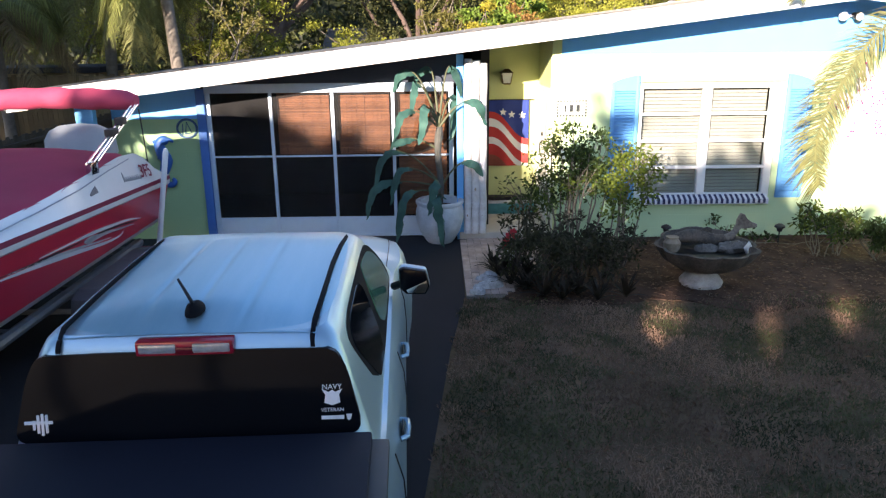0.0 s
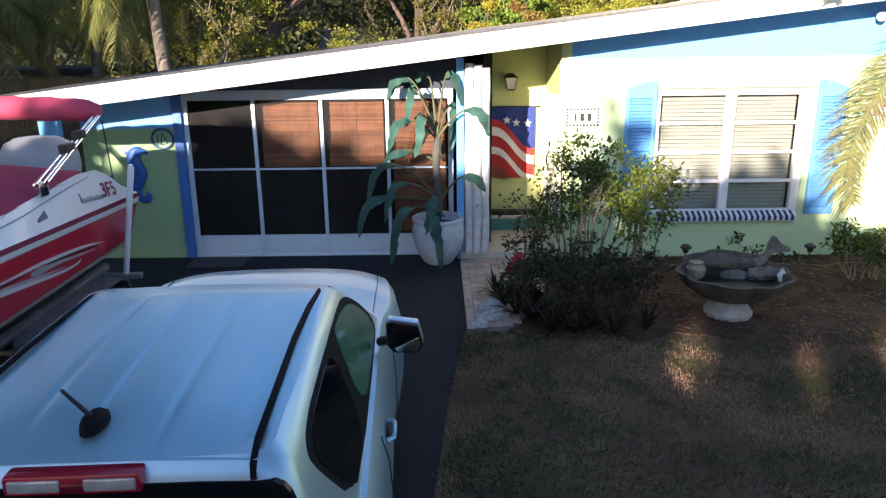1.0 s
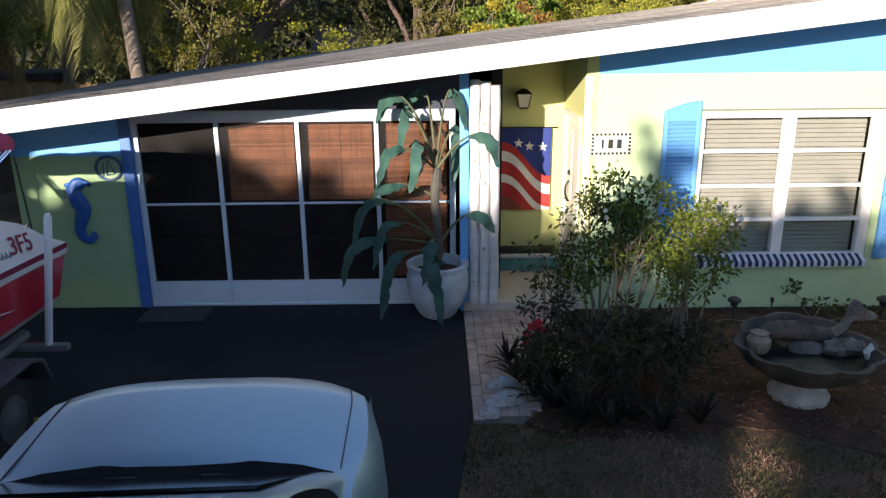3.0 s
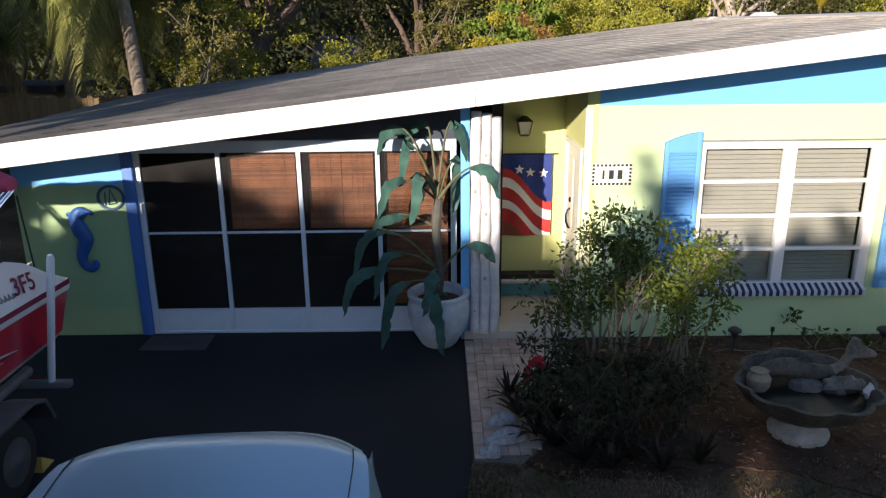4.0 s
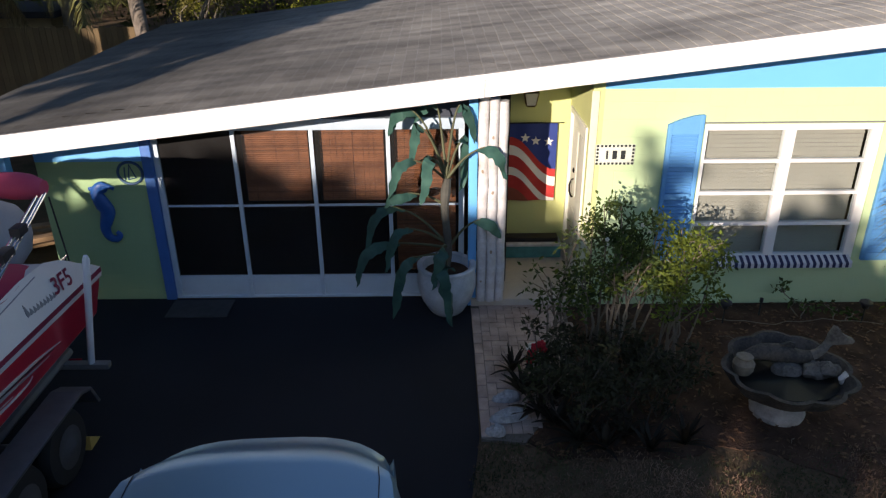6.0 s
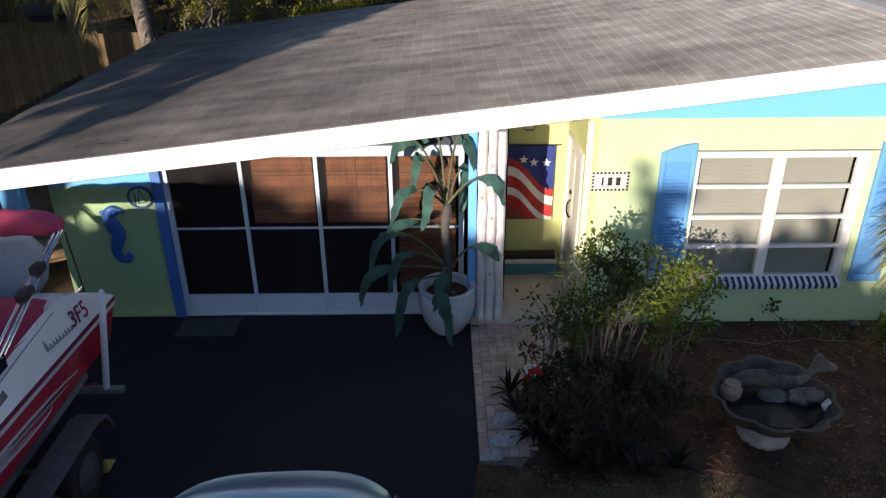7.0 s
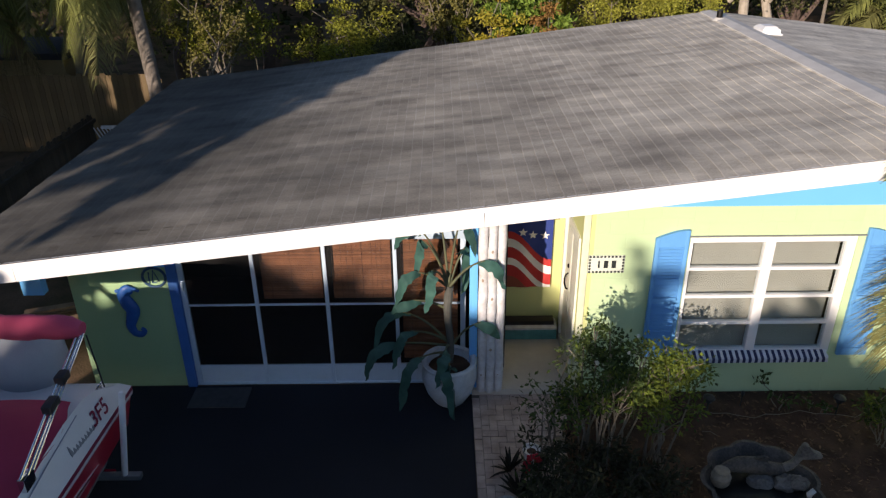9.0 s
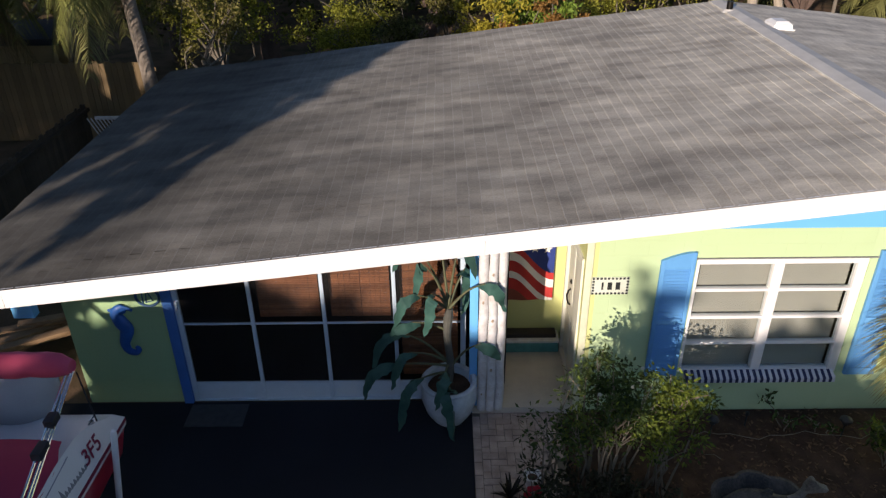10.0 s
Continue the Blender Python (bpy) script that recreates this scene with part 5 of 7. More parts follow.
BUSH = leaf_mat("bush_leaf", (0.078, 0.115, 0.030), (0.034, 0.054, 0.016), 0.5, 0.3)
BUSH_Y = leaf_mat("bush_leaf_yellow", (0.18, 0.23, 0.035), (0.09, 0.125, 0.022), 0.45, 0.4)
BUSH_D = leaf_mat("shaded_shrub_leaf", (0.050, 0.052, 0.024), (0.026, 0.023, 0.014), 0.5, 0.25)
RNG = np.random.default_rng(5)


def stems_and_leaves(name, base, radius, height, stems, per_tip, length, width, label, cat, lean=0.5, dense=1.0, yellow=None, seed=1, low=0.25):
    """A many-stemmed bush: bare crooked stems that fork, with leaves in tufts at their ends."""
    rng = np.random.default_rng(seed)
    b = thing(name, (base[0], base[1], 0), label, cat)
    wood, tips, ways = None, [], []
    for k in range(stems):
        a, r = rng.uniform(0, 2 * math.pi), radius * 0.55 * math.sqrt(rng.uniform())
        x, y = base[0] + r * math.cos(a), base[1] + r * math.sin(a)
        h = height * rng.uniform(0.55, 1.0) * (1 - 0.25 * r / radius)
        dx, dy = lean * r * math.cos(a) + rng.normal() * 0.10, lean * r * math.sin(a) + rng.normal() * 0.10
        pts = [(x + dx * u + 0.03 * rng.normal(), y + dy * u + 0.03 * rng.normal(), h * u) for u in (0, 0.25, 0.5, 0.75, 1.0)]
        wood = tube(pts, [q * (1.0 if height > 1.2 else 0.55) for q in (0.016, 0.014, 0.011, 0.009, 0.005)], 5, None, False)
        tips.append((pts[-1], 1.0))
        for j in range(rng.integers(2, 5)):
            u = rng.uniform(low, 0.9)
            i = min(3, int(u * 4))
            p = Vector(pts[i]).lerp(Vector(pts[i + 1]), u * 4 - i)
            a2 = rng.uniform(0, 2 * math.pi)
            q = p + Vector((math.cos(a2) * 0.22, math.sin(a2) * 0.22, rng.uniform(0.12, 0.35))) * rng.uniform(0.6, 1.2) * min(1.0, height)
            q.z = min(q.z, height * 1.02)
            wood = tube([p, (p + q) / 2 + Vector((0, 0, 0.02)), q], [0.007, 0.006, 0.004], 4, wood, False)
            tips.append((tuple(q), 0.8))
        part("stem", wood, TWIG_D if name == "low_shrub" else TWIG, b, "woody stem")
    c, w = [], []
    for p, wt in tips:
        n = int(per_tip * wt * rng.uniform(0.5, 1.3) * dense)
        o = rng.normal(size=(n, 3)) * np.array([0.052, 0.052, 0.044]) * min(1.0, 0.4 + height * 0.4)
        o[:, 2] -= 0.03
        c.append(np.array(p) + o)
        w.append(o * 16 + np.array([0, 0, 0.5]))
    c, w = np.concatenate(c), np.concatenate(w)
    keep = c[:, 2] > 0.04
    c, w = c[keep], w[keep]
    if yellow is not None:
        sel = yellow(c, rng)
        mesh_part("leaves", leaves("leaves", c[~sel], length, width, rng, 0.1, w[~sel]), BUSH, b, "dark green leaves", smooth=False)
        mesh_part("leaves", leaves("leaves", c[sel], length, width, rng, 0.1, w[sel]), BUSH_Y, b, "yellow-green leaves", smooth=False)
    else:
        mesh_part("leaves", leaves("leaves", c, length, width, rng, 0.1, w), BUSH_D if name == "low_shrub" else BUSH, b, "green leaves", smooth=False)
    return b


# yellower leaves paint the sun on the bush's right top and middle
def sunlit_side(c, rng):
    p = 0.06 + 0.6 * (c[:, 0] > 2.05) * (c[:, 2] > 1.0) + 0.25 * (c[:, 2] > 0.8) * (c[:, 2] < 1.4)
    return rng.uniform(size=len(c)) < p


stems_and_leaves("flowering_bush", (1.66, 8.50), 0.46, 2.06, 16, 62, 0.062, 0.033, "tall leggy bush with pale stems and small white flowers", "bush", 0.55, 1.0, sunlit_side, 11, 0.58)
# mostly yellow leaves, so this tuft is coloured as sunlit
stems_and_leaves("flowering_bush", (2.28, 8.55), 0.26, 1.68, 9, 70, 0.062, 0.030, "leggy bush with leaf tufts coloured yellow-green for the sun", "bush", 0.5, 1.0, lambda c, r: r.uniform(size=len(c)) < 0.8, 12, 0.62)
stems_and_leaves("low_shrub", (1.28, 7.75), 0.70, 0.98, 20, 50, 0.082, 0.033, "green twiggy shrub, coloured dark for the shade", "shrub", 0.7, 0.62, None, 13, 0.1)
stems_and_leaves("low_shrub", (1.86, 7.85), 0.46, 0.80, 14, 48, 0.080, 0.033, "green twiggy shrub, coloured dark for the shade", "shrub", 0.7, 0.55, None, 14, 0.1)
stems_and_leaves("sparse_shrub", (1.02, 8.5), 0.22, 1.62, 5, 12, 0.075, 0.032, "sparse bare-stemmed shrub beside the entry walk", "shrub", 0.5, 1.0, None, 15, 0.4)
stems_and_leaves("small_shrub", (5.25, 8.9), 0.42, 0.72, 12, 52, 0.085, 0.032, "low green shrub below the window end", "shrub", 0.7, 0.6, lambda c, r: r.uniform(size=len(c)) < 0.3, 16, 0.4)
stems_and_leaves("small_shrub", (6.0, 8.6), 0.40, 0.60, 9, 46, 0.085, 0.032, "low green shrub in the garden bed", "shrub", 0.7, 1.0, None, 17, 0.4)
stems_and_leaves("young_plant", (4.22, 9.55), 0.18, 0.46, 2, 9, 0.08, 0.045, "young leafy plant against the wall", "plant", 0.6, 1.0, None, 18, 0.4)
stems_and_leaves("young_plant", (4.68, 9.45), 0.14, 0.25, 2, 8, 0.07, 0.04, "young leafy plant against the wall", "plant", 0.6, 1.0, None, 19, 0.4)
stems_and_leaves("young_plant", (5.75, 9.5), 0.2, 0.42, 3, 10, 0.08, 0.045, "young leafy plant against the wall", "plant", 0.6, 1.0, None, 20, 0.4)
WF = mat("white_petal", (0.75, 0.75, 0.62), 0.6)
for k in range(5):
    a = RNG.uniform(0, 6.28)
    p = (1.72 + 0.22 * math.cos(a), 8.46 + 0.16 * math.sin(a), RNG.uniform(1.45, 1.85))
    fw = bmesh.new()
    for j in range(5):
        b = 2 * math.pi * j / 5
        ball((p[0] + 0.013 * math.cos(b), p[1], p[2] + 0.013 * math.sin(b)), 0.011, 0.005, 0.011, fw, 6)
    obj("blossom", fw, WF, "small white blossom on the tall bush", "flower", "white blossoms on the bush")


def strap(points, width, bm=None, fold=0.25, blunt=False):
    """A folded leaf blade along points, pointed at its end."""
    own = bmesh.new()
    pts = [Vector(p) for p in points]
    rows = []
    n = len(pts) - 1
    for i, p in enumerate(pts):
        d = (pts[min(i + 1, n)] - pts[max(i - 1, 0)]).normalized()
        s = d.cross(Vector((0, 0, 1)))
        s = s.normalized() if s.length > 1e-3 else Vector((1, 0, 0))
        u = i / n
        w = width * (min(1.0, 0.20 + 2.6 * u, (3.2 * (1 - u)) ** 0.65) if blunt else math.sin(math.pi * (0.10 + 0.90 * u) ** 0.8)) * 0.5 + 0.003
        up = s.cross(d)
        rows.append([own.verts.new(p - s * w + up * w * fold), own.verts.new(p), own.verts.new(p + s * w + up * w * fold)])
    skin(own, rows, False, False)
    return merge(bm, own)


# spiky bromeliads at the edge of the walk
BROM = leaf_mat("bromeliad_leaf", (0.030, 0.036, 0.020), (0.045, 0.014, 0.020), 0.4, 0.15)
for x, y, sc in ((0.70, 8.05, 1.0), (0.95, 7.55, 1.1), (1.35, 7.2, 0.9), (0.62, 8.45, 0.8), (1.0, 7.95, 1.0), (1.75, 7.15, 0.9), (0.80, 7.75, 1.1), (1.15, 7.3, 1.1), (1.55, 7.35, 1.0), (2.1, 7.25, 0.9)):
    br = thing("bromeliad", (x, y, 0.02), "dark spiky bromeliad at the edge of the walk", "plant", "bromeliads by the walk")
    for k in range(20):
        a, t = RNG.uniform(0, 6.28), RNG.uniform(0.25, 0.9)
        L_ = 0.42 * sc * RNG.uniform(0.7, 1.1)
        part("leaf", strap([(x + math.cos(a) * L_ * u * t, y + math.sin(a) * L_ * u * t, 0.03 + L_ * (u * (1.15 - t * 0.7) - 0.35 * t * u * u)) for u in (0, 0.25, 0.5, 0.75, 1)], 0.045 * sc), BROM, br)

# a small white pot, and red flowers in front of it
fp = thing("flower_pot", (0.89, 8.64, 0.02), "small white pot beside the walk", "flower pot")
part("pot", turned([(0, 0), (0.07, 0), (0.10, 0.16), (0.11, 0.17), (0.09, 0.17), (0.085, 0.14), (0, 0.13)], (0.89, 8.64, 0.03), 18), OLD_WHITE, fp)
part("soil", turned([(0, 0), (0.085, 0), (0.08, 0.01), (0, 0.015)], (0.89, 8.64, 0.155), 14), MULCH, fp)
RP = mat("red_petal", (0.55, 0.02, 0.035), 0.6)
rf = thing("red_flowers", (0.82, 8.08, 0.02), "plant with red flowers at the edge of the walk", "flowers")
for dx, dy, z in ((-0.06, 0.0, 0.50), (0.03, -0.02, 0.62), (-0.02, 0.03, 0.56), (0.06, 0.02, 0.53), (-0.07, -0.03, 0.44)):
    c = (0.82 + dx, 8.08 + dy, z)
    fb = ball(c, 0.022, 0.02, 0.02, None, 8)
    for j in range(5):
        ball((c[0] + 0.028 * math.cos(j * 1.26), c[1] - 0.008, c[2] + 0.028 * math.sin(j * 1.26)), 0.021, 0.010, 0.021, fb, 6)
    part("flower", fb, RP, rf, "red flower")
    part("stalk", tube([(0.82 + dx * 0.3, 8.08, 0.0), (0.82 + dx * 0.6, 8.08 + dy * 0.5, z * 0.5), c], 0.006, 5), BUSH, rf)
n = 90
cc = np.stack([0.82 + RNG.normal(size=n) * 0.07, 8.08 + RNG.normal(size=n) * 0.06, RNG.uniform(0.08, 0.48, n)], 1)
mesh_part("leaves", leaves("leaves", cc, 0.09, 0.03, RNG, 0.0, np.tile([0, 0, 0.6], (n, 1))), BUSH, rf, "dark green leaves", smooth=False)

# ribbed concrete garden ornaments
STONE = mat("pale_concrete", (0.46, 0.47, 0.47), 0.85, amount=0.5, scale=14, fine=60, bump=0.006, spot=(0.18, 0.18, 0.18))
for x, y, L_, W_, turn in ((0.515, 7.955, 0.30, 0.15, 8), (0.515, 7.66, 0.40, 0.19, 14), (0.37, 7.43, 0.20, 0.14, -10)):
    bm = bmesh.new()
    bmesh.ops.create_uvsphere(bm, u_segments=28, v_segments=14, radius=1)
    for v in bm.verts:
        toe = 0.5 + 0.5 * v.co.x
        rib = 0.008 * math.cos(v.co.y * 15) * max(0.0, v.co.z)
        v.co = Vector((v.co.x * L_ / 2, v.co.y * (W_ / 2) * (0.82 + 0.25 * toe), max(0.0, v.co.z) * (0.075 + 0.035 * toe) + rib - (0.03 * max(0.0, v.co.z) if -0.75 < v.co.x < -0.1 and abs(v.co.y) < 0.6 else 0)))
    bmesh.ops.transform(bm, matrix=pose(x, y, 0.036, 0, 0, turn), verts=bm.verts[:])
    obj("garden_ornament", bm, STONE, "pale ribbed concrete garden ornament by the walk", "garden ornament", "ribbed ornaments")

# ---- potted bird-of-paradise ----
PX, PY = -0.06, 9.82
POT = mat("grey_glazed_pot", (0.60, 0.66, 0.71), 0.55, amount=0.5, scale=6, fine=40, spot=(0.36, 0.42, 0.46), bump=0.003)
STALK = leaf_mat("leaf_stalk", (0.13, 0.14, 0.075), (0.075, 0.075, 0.045), 0.15, 0.1, scale=4)
BOP = leaf_mat("teal_leaf", (0.062, 0.15, 0.118), (0.024, 0.070, 0.062), 0.15, 0.22, rough=0.45, scale=5)
pp = thing("potted_plant", (PX, PY, 0), "drooping teal-green bird-of-paradise in a large grey pot", "potted plant")
part("pot", turned([(0, 0.0), (0.18, 0.0), (0.21, 0.03), (0.30, 0.18), (0.352, 0.36), (0.358, 0.46), (0.335, 0.555), (0.325, 0.575), (0.352, 0.59), (0.357, 0.63), (0.335, 0.645), (0.29, 0.63), (0.285, 0.52), (0, 0.50)],
                   (PX, PY, 0.008), 40), POT, pp, "large round grey pot")
part("soil", turned([(0, 0), (0.28, 0), (0.27, 0.02), (0, 0.035)], (PX, PY, 0.52), 24), MULCH, pp)
trunk = [(PX + 0.02 * math.sin(k), PY + 0.02, 0.6 + k * 0.16) for k in range(8)]
part("trunk", tube(trunk, [0.05, 0.05, 0.047, 0.045, 0.047, 0.05, 0.06, 0.045], 10), mat("ringed_trunk", (0.095, 0.095, 0.08), 0.85, amount=0.5, scale=14), pp, "ringed grey-brown trunk")
# each leaf: start height; sideways offset and height of its bend; offset and height of its tip; offset to the front or back
FRONDS = ((1.70, -0.32, 2.36, -0.42, 1.86, -0.05), (1.75, -0.42, 2.52, -0.66, 2.20, 0.05), (1.38, -0.46, 1.58, -0.72, 1.40, -0.10), (1.70, -0.44, 1.98, -0.66, 1.52, -0.12), (1.70, -0.22, 2.06, -0.29, 1.48, -0.25),
          (1.75, 0.16, 2.58, 0.34, 2.12, 0.0), (1.70, 0.46, 2.11, 0.68, 1.73, -0.10), (0.80, 0.42, 1.24, 0.63, 1.00, -0.08), (0.90, -0.66, 1.40, -0.95, 0.86, -0.05), (0.90, -0.52, 1.16, -0.73, 0.60, -0.15),
          (0.85, -0.76, 0.95, -1.10, 0.38, -0.10), (0.75, -0.43, 0.84, -0.64, 0.06, -0.30), (0.85, -0.06, 1.00, -0.18, 0.50, -0.40), (0.72, 0.0, 0.80, 0.05, 0.05, -0.46), (1.70, 0.22, 2.15, 0.16, 1.48, 0.20), (1.75, -0.12, 2.56, -0.36, 2.30, 0.20))
for z0, xb_, zb_, xt, zt, dy in FRONDS:
    knots = [(0.0, 0.0, z0), (0.42 * xb_, 0.35 * dy, z0 + 0.62 * (zb_ - z0)), (0.80 * xb_, 0.75 * dy, zb_ - 0.07 * (zb_ - z0)), (xb_ + 0.25 * (xt - xb_), dy, zb_), (xb_ + 0.82 * (xt - xb_), dy * 1.05, zb_ - 0.32 * (zb_ - zt)), (xt, dy * 1.08, zt)]
    K = [Vector((PX + a_, PY + 0.02 + b_, c_)) for a_, b_, c_ in knots]
    cur = []
    for i in range(5):
        q0, q1, q2, q3 = K[max(i - 1, 0)], K[i], K[i + 1], K[min(i + 2, 5)]
        for k in range(5):
            u = k / 5
            cur.append(0.5 * (2 * q1 + (q2 - q0) * u + (2 * q0 - 5 * q1 + 4 * q2 - q3) * u * u + (3 * q1 - q0 - 3 * q2 + q3) * u ** 3))
    cur.append(K[5])
    fr = part("leaf_stalk", tube(cur[:13], [0.019 - 0.001 * k for k in range(13)], 6), STALK, pp, "pale leaf stalk")
    blade = strap(cur[9:], 0.18, None, -1.1, True)
    bmesh.ops.subdivide_edges(blade, edges=blade.edges[:], cuts=1)
    for v in blade.verts:
        v.co += Vector((0.028 * noise.noise(v.co * 11), 0.028 * noise.noise(v.co * 10), 0.026 * noise.noise(v.co * 14)))
    part("leaf_blade", blade, BOP, fr, "drooping teal-green leaf")

# ---- shell fountain ----
FX, FY = 3.19, 7.75
FST = mat("weathered_fountain_stone", (0.135, 0.110, 0.086), 0.85, amount=0.5, scale=5, fine=40, bump=0.008, spot=(0.038, 0.034, 0.029), fine_amount=0.6)
FST2 = mat("pale_fountain_stone", (0.23, 0.205, 0.175), 0.85, amount=0.5, scale=7, fine=40, bump=0.008, spot=(0.075, 0.065, 0.053), fine_amount=0.6)
WATER = mat("dark_water", (0.010, 0.011, 0.010), 0.42, amount=0.1, spec=0.2)
fo = thing("garden_fountain", (FX, FY, 0), "grey stone shell fountain with a leaping fish on a white pedestal", "fountain")
part("pedestal", turned([(0, 0), (0.25, 0), (0.26, 0.05), (0.23, 0.09), (0.20, 0.13), (0.16, 0.17), (0.18, 0.22), (0, 0.24)], (FX - 0.04, FY, 0.01), 28), mat("pedestal_white", (0.42, 0.40, 0.37), 0.85, amount=0.5, scale=8, spot=(0.20, 0.185, 0.17)), fo, "white pedestal")


def shell_ring(rx, ry, z, lobes):
    out = []
    for k in range(72):
        a = 2 * math.pi * k / 72
        rearward = max(0.0, math.sin(a))
        sc = 1 + lobes * (abs(math.cos(4.5 * (a - math.pi / 2))) - 0.6)
        out.append((FX + rx * sc * math.cos(a), FY + ry * sc * math.sin(a), z - 0.145 + 0.16 * lobes * 6 * rearward ** 1.5 * 0.9))
    return out


part("basin", loft([shell_ring(0.16, 0.14, 0.33, 0.0), shell_ring(0.36, 0.30, 0.38, 0.03), shell_ring(0.51, 0.44, 0.48, 0.07), shell_ring(0.585, 0.53, 0.60, 0.10), shell_ring(0.605, 0.55, 0.64, 0.11), shell_ring(0.565, 0.51, 0.645, 0.11),
                    shell_ring(0.52, 0.43, 0.56, 0.08), shell_ring(0.42, 0.34, 0.49, 0.04), shell_ring(0.1, 0.1, 0.46, 0.0)]), FST, fo, "scalloped stone shell basin")
part("water", turned([(0, 0), (0.47, 0.0), (0.46, 0.006), (0, 0.008)], (FX, FY, 0.40), 36, squash=0.82), WATER, fo, "dark still water")
fish = tube(glide([(FX - 0.44, FY + 0.16, 0.50), (FX - 0.34, FY + 0.19, 0.54), (FX - 0.18, FY + 0.22, 0.56), (FX + 0.0, FY + 0.22, 0.54), (FX + 0.16, FY + 0.20, 0.51), (FX + 0.30, FY + 0.19, 0.53)], 3),
            [float(r) for r in np.interp(np.arange(16) / 3, np.arange(6), [0.02, 0.05, 0.085, 0.095, 0.08, 0.05])], 14)
prism([(FX - 0.12, 0.60), (FX + 0.06, 0.68), (FX + 0.12, 0.66), (FX + 0.12, 0.58)], "y", FY + 0.20, FY + 0.23, fish, 0.008)
part("fish_figure", fish, FST, fo, "dark weathered stone fish")
tail = tube(glide([(FX + 0.26, FY + 0.19, 0.52), (FX + 0.36, FY + 0.19, 0.57), (FX + 0.43, FY + 0.20, 0.66), (FX + 0.46, FY + 0.20, 0.73)], 3), [0.05, 0.05, 0.048, 0.045, 0.042, 0.04, 0.04, 0.042, 0.045, 0.04], 12)
prism([(FX + 0.41, 0.66), (FX + 0.42, 0.76), (FX + 0.46, 0.85), (FX + 0.50, 0.84), (FX + 0.54, 0.78), (FX + 0.60, 0.74), (FX + 0.67, 0.71), (FX + 0.66, 0.67), (FX + 0.52, 0.66)], "y", FY + 0.16, FY + 0.24, tail, 0.018)
part("fish_tail", tail, FST2, fo, "pale stone fish tail")
rock = ball((FX + 0.28, FY + 0.06, 0.44), 0.15, 0.10, 0.08, None, 16)
ball((FX + 0.40, FY + 0.02, 0.47), 0.10, 0.10, 0.08, rock, 12)
ball((FX + 0.05, FY + 0.10, 0.42), 0.16, 0.10, 0.08, rock, 12)
for v in rock.verts:
    v.co += Vector((noise.noise(v.co * 15), noise.noise(v.co * 13), noise.noise(v.co * 17))) * 0.045
part("rock", rock, FST2, fo, "pale carved rock")
urn = turned([(0, 0), (0.06, 0), (0.10, 0.07), (0.105, 0.14), (0.07, 0.19), (0.08, 0.21), (0, 0.20)], (FX - 0.40, FY + 0.10, 0.38), 18)
part("shell_urn", urn, mat("tan_stone", (0.27, 0.22, 0.155), 0.85, amount=0.4, scale=20, bump=0.004), fo, "tan carved urn")
part("spout_fish", tube([(FX + 0.44, FY - 0.14, 0.44), (FX + 0.41, FY - 0.17, 0.51), (FX + 0.44, FY - 0.18, 0.57), (FX + 0.47, FY - 0.16, 0.53)], [0.02, 0.03, 0.03, 0.012], 8), mat("white_figure", (0.62, 0.63, 0.62), 0.7, amount=0.3, scale=20), fo, "small white figure on the rim")

# path lights and the pale cable along the bed
for x, y, big in ((3.22, 9.45, True), (4.86, 9.42, True), (3.72, 9.62, False), (3.3, 8.62, False)):
    sl = thing("path_light", (x, y, 0.02), "black solar path light in the garden bed", "path light", "solar path lights")
    part("stake", tube([(x, y, 0.0), (x, y, 0.22 if big else 0.20)], 0.010, 8), BLACK, sl)
    if big:
        part("lamp", turned([(0, 0), (0.035, 0), (0.045, 0.05), (0.075, 0.06), (0.07, 0.085), (0.03, 0.11), (0, 0.115)], (x, y, 0.21), 18), BLACK, sl)
    else:
        part("lamp", turned([(0, 0), (0.022, 0), (0.022, 0.05), (0, 0.055)], (x, y, 0.19), 12), BLACK, sl)
obj("garden_cable", tube([(3.0 + k * 0.16, 9.42 + 0.05 * math.sin(k * 0.9) + 0.03 * math.sin(k * 2.3), 0.035 + 0.01 * math.sin(k * 1.3)) for k in range(36)], 0.005, 5), TWIG, "thin pale cable lying along the garden bed", "cable")

# ---- palms ----
PALM_Y = leaf_mat("palm_leaf_yellow", (0.21, 0.205, 0.07), (0.115, 0.12, 0.045), 0.3, 0.35)
PALM_G = leaf_mat("palm_leaf_green", (0.24, 0.25, 0.068), (0.11, 0.13, 0.038), 0.4, 0.3)
PALM_D = leaf_mat("palm_leaf_dry", (0.27, 0.20, 0.10), (0.17, 0.12, 0.06), 0.4, 0.3)
TRUNK = mat("palm_trunk", (0.24, 0.20, 0.16), 0.9, amount=0.5, scale=10, fine=50, bump=0.012)


